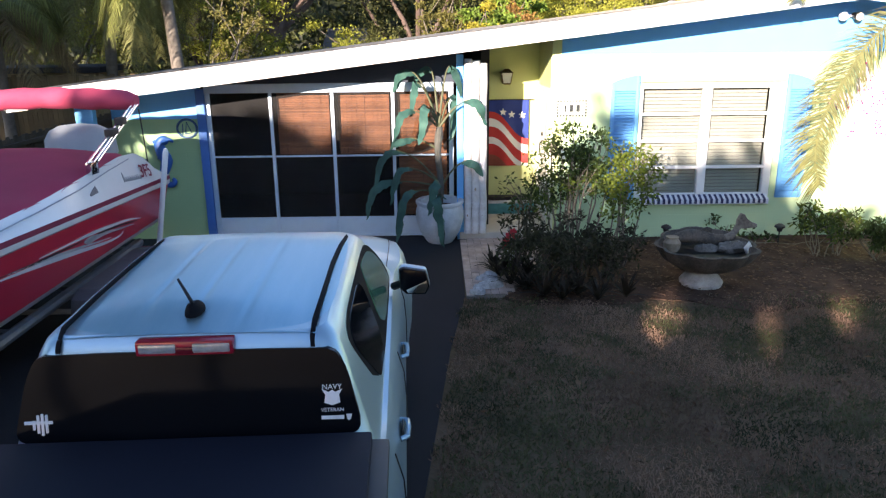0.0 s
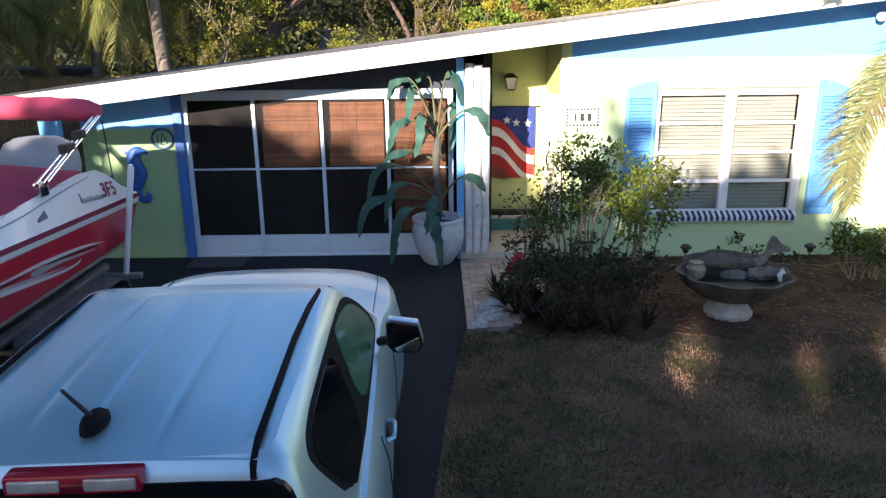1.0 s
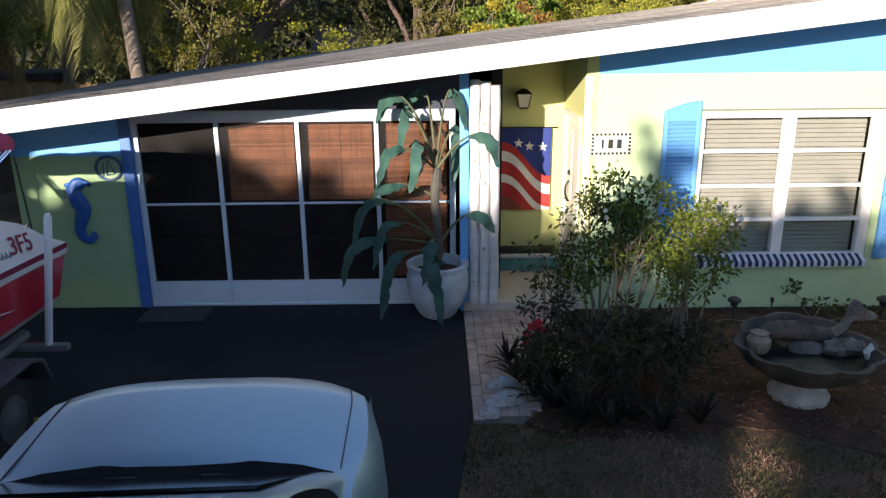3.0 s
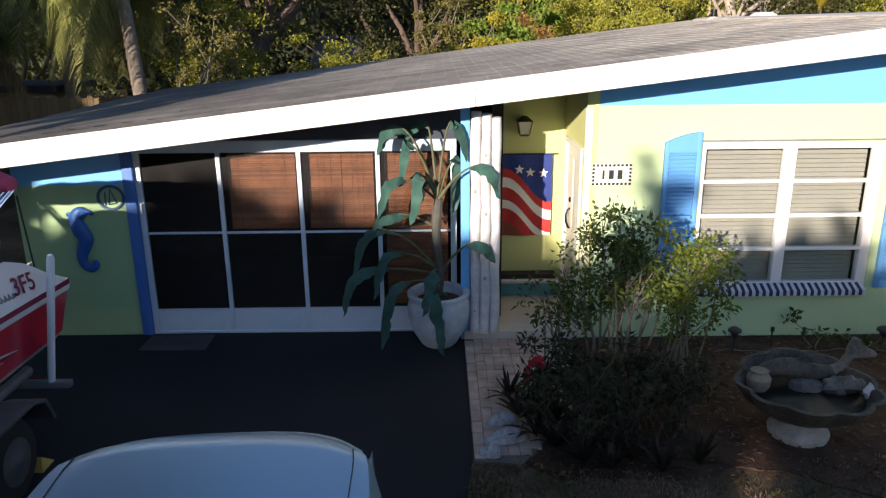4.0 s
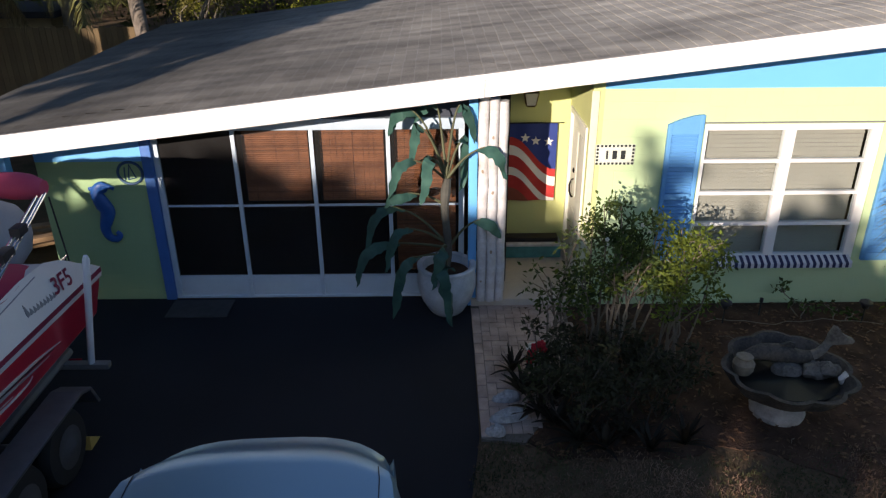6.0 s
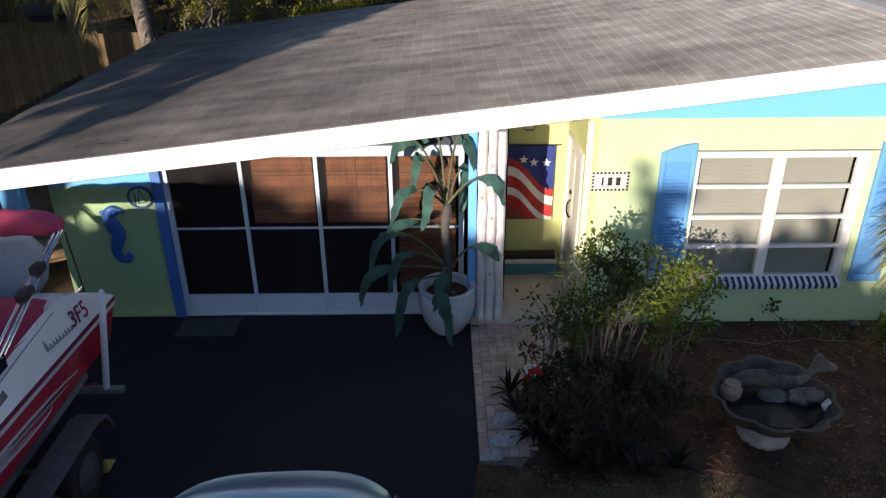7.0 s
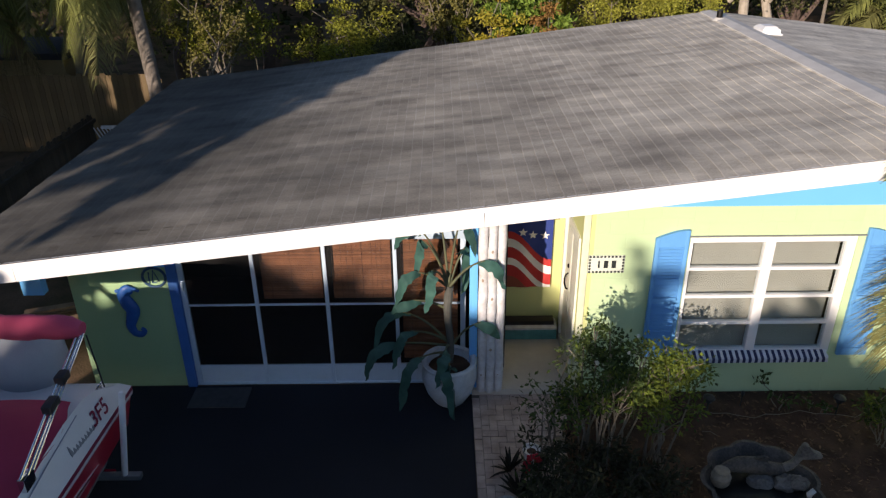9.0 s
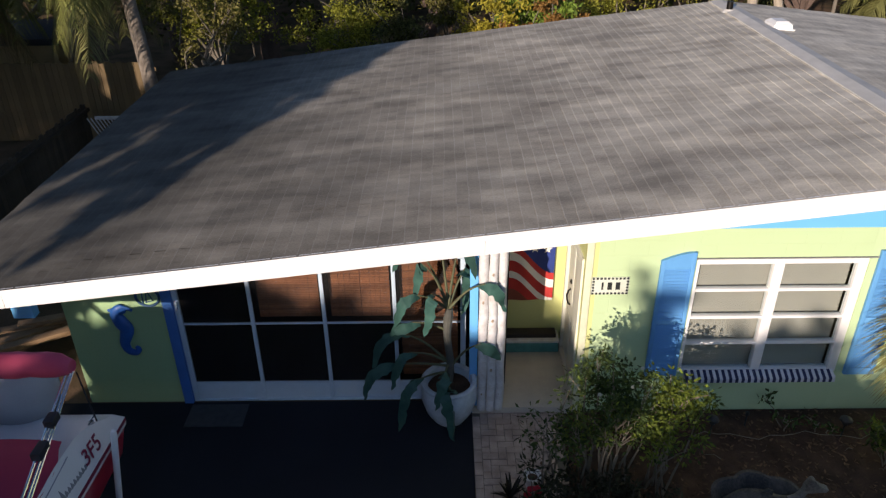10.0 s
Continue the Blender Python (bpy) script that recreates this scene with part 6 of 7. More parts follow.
def frond_mesh(origin, turn, reach, up, drop, n, leaf_len, rng, droop, broad=0.013, along=None):
    """One feather frond: a bent midrib with leaflets along both sides."""
    ca, sa = math.cos(turn), math.sin(turn)
    rib = []
    for k in range(15):
        u = k / 14
        r = reach * (u - 0.18 * u * u)
        z = up * 2 * u * (1 - 0.5 * u) - drop * u ** 2.2
        rib.append(Vector((origin[0] + ca * r, origin[1] + sa * r, origin[2] + z)))
    if along:
        fine = glide(along, 14)
        rib = [fine[round(k * (len(fine) - 1) / 14)] for k in range(15)]
    bm = tube(rib, [0.022 * (1 - 0.85 * k / 14) for k in range(15)], 4, None, False)
    me = bpy.data.meshes.new("rib")
    bm.to_mesh(me)
    bm.free()
    vs = [tuple(v.co) for v in me.vertices]
    fs = [tuple(p.vertices) for p in me.polygons]
    bpy.data.meshes.remove(me)
    for k in range(n):
        u = 0.12 + 0.88 * k / n
        i = min(13, int(u * 14))
        p = rib[i].lerp(rib[i + 1], u * 14 - i)
        d = (rib[i + 1] - rib[i]).normalized()
        side = d.cross(Vector((-0.3, -1.0, 0.35)) if along else Vector((0, 0, 1))).normalized()
        ll = leaf_len * (math.sin(math.pi * (0.15 + 0.8 * u)) * 0.8 + 0.25) * rng.uniform(0.85, 1.15)
        for s in (-1, 1):
            if along:
                ll = leaf_len * (0.55 if s * side.x > 0.0 else 1.0) * (0.35 + 0.65 * math.sin(math.pi * (0.2 + 0.75 * u))) * rng.uniform(0.8, 1.15)
            w = (side * s * 0.8 + d * 0.65 + Vector((0, 0, 0.15 + 0.2 * rng.normal()))).normalized()
            m_ = p + w * ll * 0.5 - Vector((0, 0, droop * ll * 0.15))
            e = p + w * ll - Vector((0, 0, droop * ll * 0.6))
            t = d * broad
            o = len(vs)
            vs += [tuple(p - t), tuple(p + t), tuple(m_ + t * 1.2), tuple(m_ - t * 1.2), tuple(e)]
            fs += [(o, o + 1, o + 2, o + 3), (o + 3, o + 2, o + 4)]
    return polys("frond", vs, fs)


def palm(name, x, y, h, fronds, reach, leaf_len, label, seed, mats, lean=(0, 0), r=0.12, up=0.9, drop=2.0, droop=1.0, only=None, broad=0.013, per=44):
    rng = np.random.default_rng(seed)
    p = thing(name, (x, y, 0), label, "palm tree")
    pts = [(x + lean[0] * (k / 10) ** 1.5, y + lean[1] * (k / 10) ** 1.5, h * k / 10) for k in range(11)]
    part("trunk", tube(pts, [r * (1.15 - 0.3 * k / 10 + 0.05 * math.sin(k * 2.6)) for k in range(11)], 12), TRUNK, p)
    top = pts[-1]
    for k in range(fronds):
        a = 2 * math.pi * (k * 0.381966 + 0.02 * rng.normal())
        if only and not only(a % (2 * math.pi), rng):
            continue
        age = k / fronds
        q = rng.uniform(0.85, 1.1)
        mesh_part("frond", frond_mesh(top, a, reach * q, up * (1.05 - 1.0 * age), drop * (0.55 + 0.6 * age), per, leaf_len, rng, droop, broad), mats[min(len(mats) - 1, int(age * len(mats) + 0.3 * rng.normal()) if age > 0.1 else 0)] if len(mats) > 1 else mats[0],
                  p, smooth=False)
    return p


dp = thing("date_palm", (6.6, 8.9, 0), "date palm with arching yellow-green fronds beside the wing", "palm tree")
part("trunk", tube([(6.6 + 0.02 * math.sin(k * 2), 8.9, 0.37 * k) for k in range(10)], [0.15 - 0.004 * k + 0.008 * math.sin(k * 2.6) for k in range(10)], 12), TRUNK, dp)
prng = np.random.default_rng(3)
for knots, leaf, m in (([(6.55, 8.92, 3.30), (6.05, 9.1, 3.25), (5.70, 9.28, 2.87), (5.50, 9.33, 2.46), (5.32, 9.36, 2.05), (5.22, 9.37, 1.62), (5.21, 9.36, 1.25), (5.31, 9.34, 0.90)], 0.60, PALM_Y),
                       ([(6.55, 8.9, 3.35), (6.0, 8.92, 4.2), (5.4, 8.96, 4.45), (4.88, 9.0, 4.2), (4.64, 9.02, 3.75), (4.56, 9.03, 3.40)], 0.34, PALM_G),
                       ([(6.62, 8.9, 3.35), (6.9, 9.0, 3.4), (7.05, 9.1, 2.6), (6.95, 9.2, 1.7)], 0.36, PALM_Y),
                       ([(6.6, 8.88, 3.35), (6.7, 8.3, 3.9), (6.9, 7.6, 3.7), (7.0, 7.1, 2.9)], 0.36, PALM_G),
                       ([(6.65, 8.9, 3.35), (7.4, 8.9, 3.9), (8.1, 8.8, 3.6), (8.5, 8.7, 2.8)], 0.36, PALM_G),
                       ([(6.6, 8.95, 3.35), (6.5, 9.1, 4.3), (6.4, 9.3, 5.0)], 0.34, PALM_G)):
    mesh_part("frond", frond_mesh((0, 0, 0), 0, 1, 0, 0, 170, leaf, prng, 0.8, 0.0075, knots), m, dp, smooth=False)
palm("queen_palm", -6.80, 19.2, 4.75, 30, 2.2, 0.66, "queen palm with long drooping fronds behind the roof", 4, [PALM_G, PALM_G, PALM_Y], only=lambda a, r: not (a < 1.3 or a > 5.0), lean=(-0.28, 0.05), r=0.16, up=1.1, drop=2.3, droop=1.9, broad=0.011, per=90)
palm("queen_palm", -9.9, 22.0, 4.6, 22, 2.8, 0.65, "queen palm with long drooping fronds behind the fence", 5, [PALM_G, PALM_Y], lean=(0.3, 0), r=0.16, up=1.2, drop=2.5, droop=1.8, broad=0.012, per=80)
palm("queen_palm", -12.0, 20.0, 3.6, 22, 2.6, 0.65, "queen palm with long drooping fronds behind the fence", 6, [PALM_G, PALM_D], r=0.15, up=1.1, drop=2.4, droop=1.8, broad=0.012, per=80)
palm("fan_palm", 13.5, 25.0, 2.2, 22, 2.2, 0.6, "shaggy palm beyond the far slope of the roof", 7, [PALM_G, PALM_Y], r=0.25, up=1.5, drop=1.6, droop=0.8, broad=0.03, per=30)

# ---- back yard: fence, trees, neighbour's house ----
OAK = leaf_mat("oak_leaf", (0.135, 0.135, 0.042), (0.050, 0.058, 0.020), 0.6, 0.3)
LIME = leaf_mat("sunlit_leaf", (0.33, 0.33, 0.045), (0.17, 0.19, 0.03), 0.55, 0.4)
GOLD = leaf_mat("golden_leaf", (0.46, 0.38, 0.045), (0.26, 0.24, 0.035), 0.45, 0.4)
OLIVE = leaf_mat("olive_leaf", (0.20, 0.18, 0.05), (0.09, 0.085, 0.025), 0.5, 0.3)
LEAFY = leaf_mat("fresh_leaf", (0.22, 0.32, 0.050), (0.11, 0.17, 0.03), 0.5, 0.35)
FEATHER = leaf_mat("feathery_leaf", (0.45, 0.44, 0.07), (0.26, 0.27, 0.045), 0.4, 0.4)
RUST = leaf_mat("rusty_leaf", (0.34, 0.18, 0.05), (0.20, 0.12, 0.04), 0.45, 0.35)


def tree(name, x, y, h, crown, m, label, seed, n=2600, size=0.17, low=0.25, trunk_r=0.16, bark=None, limbs=7, clump=0.12):
    """A tree: tapered trunk, forking limbs, and a crown of leaf clumps with gaps."""
    rng = np.random.default_rng(seed)
    t = thing(name, (x, y, 0), label, "tree")
    fork = h * (low + 0.12)
    pts = [(x + 0.08 * rng.normal() * k, y + 0.08 * rng.normal() * k, fork * k / 4) for k in range(5)]
    part("trunk", tube(pts, [trunk_r * (1.25 - 0.1 * k) for k in range(5)], 10), bark or BARK, t)
    wood, ends = None, []
    for k in range(limbs):
        a = 2 * math.pi * (k + rng.uniform(-0.3, 0.3)) / limbs
        rr = crown * rng.uniform(0.5, 0.95)
        e = Vector((x + rr * math.cos(a), y + rr * math.sin(a), h * rng.uniform(0.55, 0.95)))
        s = Vector(pts[-1]) - Vector((0, 0, rng.uniform(0, 0.3) * fork))
        m1 = s.lerp(e, 0.4) + Vector((rng.normal() * 0.2, rng.normal() * 0.2, -0.1 * h * rng.uniform(0, 1)))
        m2 = s.lerp(e, 0.75) + Vector((rng.normal() * 0.2, rng.normal() * 0.2, 0.1))
        wood = tube([s, m1, m2, e], [trunk_r * 0.55, trunk_r * 0.38, trunk_r * 0.22, 0.015], 7, None, False)
        ends += [e, m2, m1.lerp(m2, 0.6)]
        for j in range(2):
            q = m2 + Vector((rng.normal(), rng.normal(), rng.normal() * 0.6)) * crown * 0.3
            wood = tube([m1.lerp(m2, 0.7), (m1.lerp(m2, 0.7) + q) / 2, q], [trunk_r * 0.2, trunk_r * 0.12, 0.012], 5, wood, False)
            ends.append(q)
        part("limb", wood, bark or BARK, t)
    clumps = list(ends)
    while len(clumps) < max(26, n // 90):
        d = rng.normal(size=3)
        d /= np.linalg.norm(d)
        r = rng.uniform(0.45, 1.0) ** 0.5
        clumps.append(Vector((x + d[0] * crown * r, y + d[1] * crown * r, h * (0.5 + low * 0.5) + d[2] * h * (0.5 - low * 0.5) * r)))
    c = []
    per = 3 * n // len(clumps)
    for q in clumps:
        k = clump * rng.uniform(0.6, 1.25)
        c.append(np.array(q) + rng.normal(size=(int(per * rng.uniform(0.5, 1.4)), 3)) * crown * np.array([k, k, k * 0.6]))
    c = np.concatenate(c)
    c = c[c[:, 2] > 0.15]
    mesh_part("crown", leaves("crown", c, size * 0.62, size * 0.32, rng, 0.3), m, t, smooth=False)
    return t


PALE_BARK = mat("pale_bark", (0.42, 0.36, 0.28), 0.85, amount=0.4, scale=8, bump=0.005)
DARK_BARK = mat("dark_bark", (0.14, 0.095, 0.075), 0.9, amount=0.4, scale=8, bump=0.008)
tree("oak_tree", -5.3, 25.2, 7.4, 3.2, OAK, "dark oak with crooked bare limbs behind the house", 21, 4200, 0.2, 0.36, 0.26, DARK_BARK, 9)
tree("oak_tree", -0.6, 27.5, 7.5, 3.4, OAK, "dark oak with crooked bare limbs behind the house", 22, 5200, 0.2, 0.22, 0.22, DARK_BARK)
tree("oak_tree", -9.0, 27.5, 7.5, 3.2, OAK, "dark oak behind the wooden fence", 23, 5000, 0.2, 0.15, 0.22, DARK_BARK)
tree("citrus_tree", -6.3, 22.6, 4.8, 1.5, LIME, "sunlit yellow-green tree behind the roof", 24, 2600, 0.15, 0.12, 0.08)
tree("slim_tree", -5.3, 19.5, 4.2, 1.0, OLIVE, "slim tree with sparse olive leaves close behind the eave", 40, 700, 0.15, 0.40, 0.06)
tree("citrus_tree", -3.0, 22.4, 3.5, 1.4, LIME, "sunlit yellow-green shrub behind the roof", 25, 2400, 0.15, 0.05, 0.07)
tree("garden_tree", -1.4, 21.6, 3.3, 1.1, OAK, "dark glossy shrub close behind the roof", 33, 2200, 0.14, 0.05, 0.06)
tree("golden_shrub", 0.2, 22.6, 4.4, 0.9, OLIVE, "sparse olive shrub behind the roof", 27, 1100, 0.18, 0.15, 0.06)
tree("green_shrub", 1.9, 21.9, 4.9, 1.1, LEAFY, "fresh green shrub behind the roof", 28, 2200, 0.24, 0.10, 0.06)
tree("golden_shrub", 0.9, 20.9, 4.0, 0.8, GOLD, "low shrub with golden yellow leaves behind the roof", 26, 1200, 0.17, 0.05, 0.05)
tree("golden_shrub", 2.7, 20.8, 4.2, 0.8, RUST, "low shrub with rusty orange leaves behind the roof", 37, 1500, 0.18, 0.05, 0.05)
tree("feathery_shrub", 4.7, 23.4, 5.6, 1.7, FEATHER, "feathery yellow-green thicket beyond the ridge", 29, 5200, 0.13, 0.02, 0.06)
tree("feathery_shrub", 6.6, 23.6, 5.4, 1.6, FEATHER, "feathery yellow-green thicket beyond the ridge", 30, 5200, 0.13, 0.02, 0.06)
tree("feathery_shrub", 3.4, 25.6, 6.2, 1.8, FEATHER, "feathery yellow-green thicket beyond the ridge", 32, 4600, 0.14, 0.02, 0.06)
tree("bare_tree", 7.9, 22.6, 7.0, 1.8, OAK, "pale-trunked tree with sparse leaves beyond the ridge", 36, 500, 0.16, 0.52, 0.13, PALE_BARK)
tree("bare_tree", 9.2, 23.4, 7.0, 1.8, OAK, "pale-trunked tree with sparse leaves beyond the ridge", 38, 500, 0.16, 0.50, 0.12, PALE_BARK)
tree("green_tree", 11.2, 27.5, 7.0, 2.6, OAK, "dark green tree beyond the far roof slope", 31, 4600, 0.17, 0.1, 0.18, DARK_BARK)
tree("green_tree", 16.5, 27.0, 6.5, 2.8, LIME, "bright green tree beyond the far roof slope", 39, 4200, 0.18, 0.1, 0.18)
tree("garden_tree", -13.5, 25.5, 6.5, 3.0, LIME, "sunlit tree behind the fence", 35, 4200, 0.18, 0.1, 0.16)
# unseen oaks added to block the sky above the left roof
tree("shade_oak", -10.2, 15.0, 15.0, 5.0, OAK, "unseen tall oak, added to darken the roof's shade", 51, 12000, 0.40, 0.70, 0.28, DARK_BARK, 9)
tree("shade_oak", -11.2, 9.0, 16.0, 4.8, OAK, "unseen tall oak, added to darken the roof's shade", 52, 12000, 0.40, 0.70, 0.28, DARK_BARK, 9)
# a spiky yellow plant beyond the ridge
rng = np.random.default_rng(77)
sp = thing("spiky_plant", (9.6, 21.4, 0), "spiky yellow-green plant on a thin stem beyond the ridge", "plant")
part("stem", tube([(9.6, 21.4, 0), (9.62, 21.4, 1.8), (9.6, 21.4, 3.9)], [0.06, 0.05, 0.04], 8), BARK, sp)
for k in range(46):
    a, t_ = rng.uniform(0, 6.28), rng.uniform(0.05, 1.0)
    part("leaf", strap([(9.6 + 0.62 * u * t_ * math.cos(a), 21.4 + 0.62 * u * t_ * math.sin(a), 3.85 + 0.7 * u * (1.15 - t_) - 0.22 * t_ * u * u) for u in (0, 0.35, 0.7, 1)], 0.07), GOLD, sp)
# woods behind everything
rng = np.random.default_rng(9)
n = 60000
c = np.stack([rng.uniform(-38, 48, n), rng.uniform(31, 42, n), 10.5 * rng.uniform(0, 1, n) ** 0.9], 1)
v = np.array([noise.noise(Vector((a * 0.33, b * 0.2, d * 0.5))) for a, b, d in c])
c = c[v > -0.06]
mesh_part("far_woods", leaves("far_woods", c, 0.42, 0.25, rng, 0.2), leaf_mat("woods_leaf", (0.095, 0.105, 0.030), (0.012, 0.018, 0.008), 0.7, 0.2, scale=0.35), None, "dense woods behind the houses", "woods", kind="stuff", smooth=False)
bm = bmesh.new()
bmesh.ops.create_grid(bm, x_segments=150, y_segments=24, size=1)
for v in bm.verts:
    x, z = v.co.x * 75, (v.co.y + 1) * 6.5
    v.co = Vector((x, 48 + 2.2 * noise.noise(Vector((x * 0.3, z * 0.4, 2))) + 0.1 * z, z + (0.9 * noise.noise(Vector((x * 0.5, 0, 4))) if z > 12 else 0)))
obj("backdrop", bm, leaf_mat("distant_woods", (0.030, 0.036, 0.014), (0.008, 0.010, 0.006), 0.0, 0.1, scale=1.4), "dark line of distant trees", "backdrop", kind="structure")

# fence
FENCE = mat("fence_board", (0.175, 0.12, 0.055), 0.85, spot=(0.11, 0.072, 0.035), amount=0.45, scale=3, fine=40, bump=0.003, objrand=0.2)
fn = thing("wood_fence", (-10.0, 20.0, 0), "tan wooden board fence in the back yard", "fence", kind="structure")
DARK_FENCE = mat("dark_fence_board", (0.10, 0.075, 0.05), 0.85, amount=0.4, scale=3, objrand=0.2)
brd2 = bm_mesh("board", box(-0.068, 0.068, -0.01, 0.01, 0.0, 1.0, 0.004), DARK_FENCE)
brd = bm_mesh("board", box(-0.068, 0.068, -0.01, 0.01, 0.0, 1.0, 0.004), FENCE)
for k in range(62):
    b = shared_piece("board", brd, fn, (-15.8 + k * 0.142, 20.0 + 0.006 * math.sin(k * 7), 0.03))
    b.scale = (1, 1, 1.95 + 0.03 * math.sin(k * 3.3))
for z in (0.45, 1.75):
    part("rail", box(-15.9, -7.0, 20.02, 20.07, z, z + 0.09, 0.005), FENCE, fn)
fs_ = thing("side_fence", (-8.85, 15.5, 0), "weathered dark board fence along the side yard", "fence", kind="structure")
for k in range(70):
    b = shared_piece("board", brd2, fs_, (-8.85 + 0.005 * math.sin(k * 5), 9.8 + k * 0.145, 0.03), (0, 0, radians(90)))
    b.scale = (1, 1, 1.0 + 0.03 * math.sin(k * 2.7))
part("rail", box(-8.83, -8.77, 9.7, 19.9, 0.82, 0.91, 0.005), DARK_FENCE, fs_)
LATT = thing("lattice_panel", (-7.5, 18.9, 0), "white garden lattice panel beside the house", "lattice")
for k in range(12):
    part("slat", box(-0.012, 0.012, -0.006, 0.006, 0, 1.05, m=pose(-7.95 + k * 0.09, 18.9, 0.02, 0, 25, 0)), OLD_WHITE, LATT, smooth=False)
    part("slat", box(-0.012, 0.012, -0.006, 0.006, 0, 1.05, m=pose(-7.95 + k * 0.09, 18.914, 0.02, 0, -25, 0)), OLD_WHITE, LATT, smooth=False)
for z in (0.0, 0.95):
    part("rail", box(-8.2, -6.9, 18.88, 18.93, z, z + 0.07, 0.004), OLD_WHITE, LATT)
# neighbour's house, glimpsed between the trees
nb = thing("neighbour_house", (-3.7, 31.5, 0), "low grey-roofed neighbouring house among the trees", "house")
part("wall", box(-4.6, -3.15, 30.5, 34.5, 0, 2.1), mat("neighbour_wall", (0.16, 0.14, 0.115), 0.8), nb)
part("roof", prism([(30.0, 2.12), (35.0, 2.12), (35.0, 2.2), (32.5, 3.2), (30.0, 2.2)], "x", -4.75, -3.0), mat("neighbour_roof", (0.15, 0.135, 0.125), 0.9, amount=0.3, scale=3), nb, "grey roof")
# tan shed beyond the fence
sh = thing("garden_shed", (-12.0, 23.0, 0), "tan garden shed with a dark flat roof behind the fence", "shed")
part("wall", box(-14.0, -10.3, 22.0, 24.0, 0, 1.95), mat("shed_tan", (0.42, 0.30, 0.15), 0.8, amount=0.3, scale=3), sh)
part("roof", box(-14.2, -10.1, 21.8, 24.2, 1.95, 2.12, 0.01), mat("shed_roof", (0.05, 0.05, 0.06), 0.8), sh, "dark flat roof")
# planks stacked in the side yard
LUM = mat("old_lumber", (0.34, 0.22, 0.12), 0.85, spot=(0.18, 0.11, 0.06), amount=0.5, scale=5)
for k in range(9):
    a = radians(28 + 9 * math.sin(k * 2.2))
    obj("plank", box(-1.1, 1.1, -0.07, 0.07, -0.02, 0.02, 0.004, m=pose(-6.5 + 0.14 * k, 11.6 + 0.25 * math.sin(k * 1.7), 0.05 + 0.045 * k, 0, 0, math.degrees(a))), LUM, "weathered plank stacked beside the house", "plank", "stacked planks")

# ---- unseen trees added towards the sun, shaped to shade the yard ----
rng = np.random.default_rng(17)
SH = leaf_mat("shade_tree_leaf", (0.050, 0.080, 0.025), (0.03, 0.05, 0.016), 0.4, 0.15)
reachh = 26.0
sdir = Vector((toward_sun.x, toward_sun.y, 0)).normalized()
tanE = math.tan(radians(SUN_ELEV))
# skyline heights, set by where shade edges should fall on the house
STEPS = ((-60, 9.5), (-14.2, 9.0), (-13.4, 4.4), (-13.2, 3.8), (-11.5, 3.9), (-10.0, 4.3), (-9.6, 5.2), (-7.5, 5.6), (-4.9, 6.2), (-4.75, 1.25), (-3.9, 1.38), (-3.3, 1.78), (-2.6, 1.82), (-1.95, 1.46), (-1.7, 1.57), (-1.0, 1.34), (-0.15, 1.28), (0.0, 1.0), (0.3, 0.95), (1.6, 0.85), (2.3, 0.9), (2.4, 1.7), (2.47, 2.05), (2.54, 1.7), (2.64, 1.05), (3.1, 1.12), (3.6, 1.17), (4.2, 1.17), (4.7, 1.05), (5.1, 0.35), (6.2, 0.10), (9.0, 0.0), (13.0, 0.4), (30.0, 1.5))


def crest(u):
    for (a, za), (b, zb) in zip(STEPS, STEPS[1:]):
        if u <= b:
            return za + (zb - za) * (u - a) / (b - a)
    return 1.0


n = 95000
u = rng.uniform(-26, 20, n)
top = np.array([crest(q) for q in u]) + reachh * tanE
z = rng.uniform(0.2, 1.0, n) ** 0.75 * top
lim = top - 0.10 + 0.30 * np.array([noise.noise(Vector((q * 1.1, 0, 3))) for q in u]) + 0.12 * np.array([noise.noise(Vector((q * 4, 0, 7))) for q in u])
hole = np.zeros(n, bool)
# gaps cut so that sun patches land on the lawn and bush
for hu, hz, ru, rz in ((3.90, 5.28, 0.42, 0.64), (5.15, 5.30, 0.36, 0.36), (6.0, 5.36, 0.40, 0.40), (3.05, 7.27, 0.55, 0.55), (2.6, 6.72, 0.40, 0.36)):
    hole |= ((u - hu) / ru) ** 2 + ((z - hz) / rz) ** 2 < 1
side = u < -4.75
gap = np.array([noise.noise(Vector((a * 2.0, b * 1.5, 1))) for a, b in zip(u, z)])
tall = side & (u > -7.6) & (gap > np.interp(z - reachh * tanE, [0.3, 1.6, 1.9, 2.4, 3.2, 3.9, 4.6], [-0.15, -0.12, -0.4, -0.3, -0.02, 0.12, 0.3]))
keep = (z < lim) & ~hole & ~tall
u, z, side = u[keep], z[keep], side[keep]
# the trees on the boat's side are set nearer, for sharper, deeper roof shade
far = np.where(side, 12.0, reachh)
z = np.where(side, z - (reachh - 12.0) * tanE, z)
dep = rng.uniform(-0.8, 0.8, len(u))
c = np.stack([u + sdir.x * (far + dep), 10.0 + sdir.y * (far + dep), z], 1)
c = c[c[:, 2] > 0.3]
st = thing("street_trees", (0, 0, 0), "unseen row of tall trees, added to shade the yard", "trees", kind="stuff")
mesh_part("crown", leaves("crown", c, 0.42, 0.26, rng, 0.2), SH, st, smooth=False)
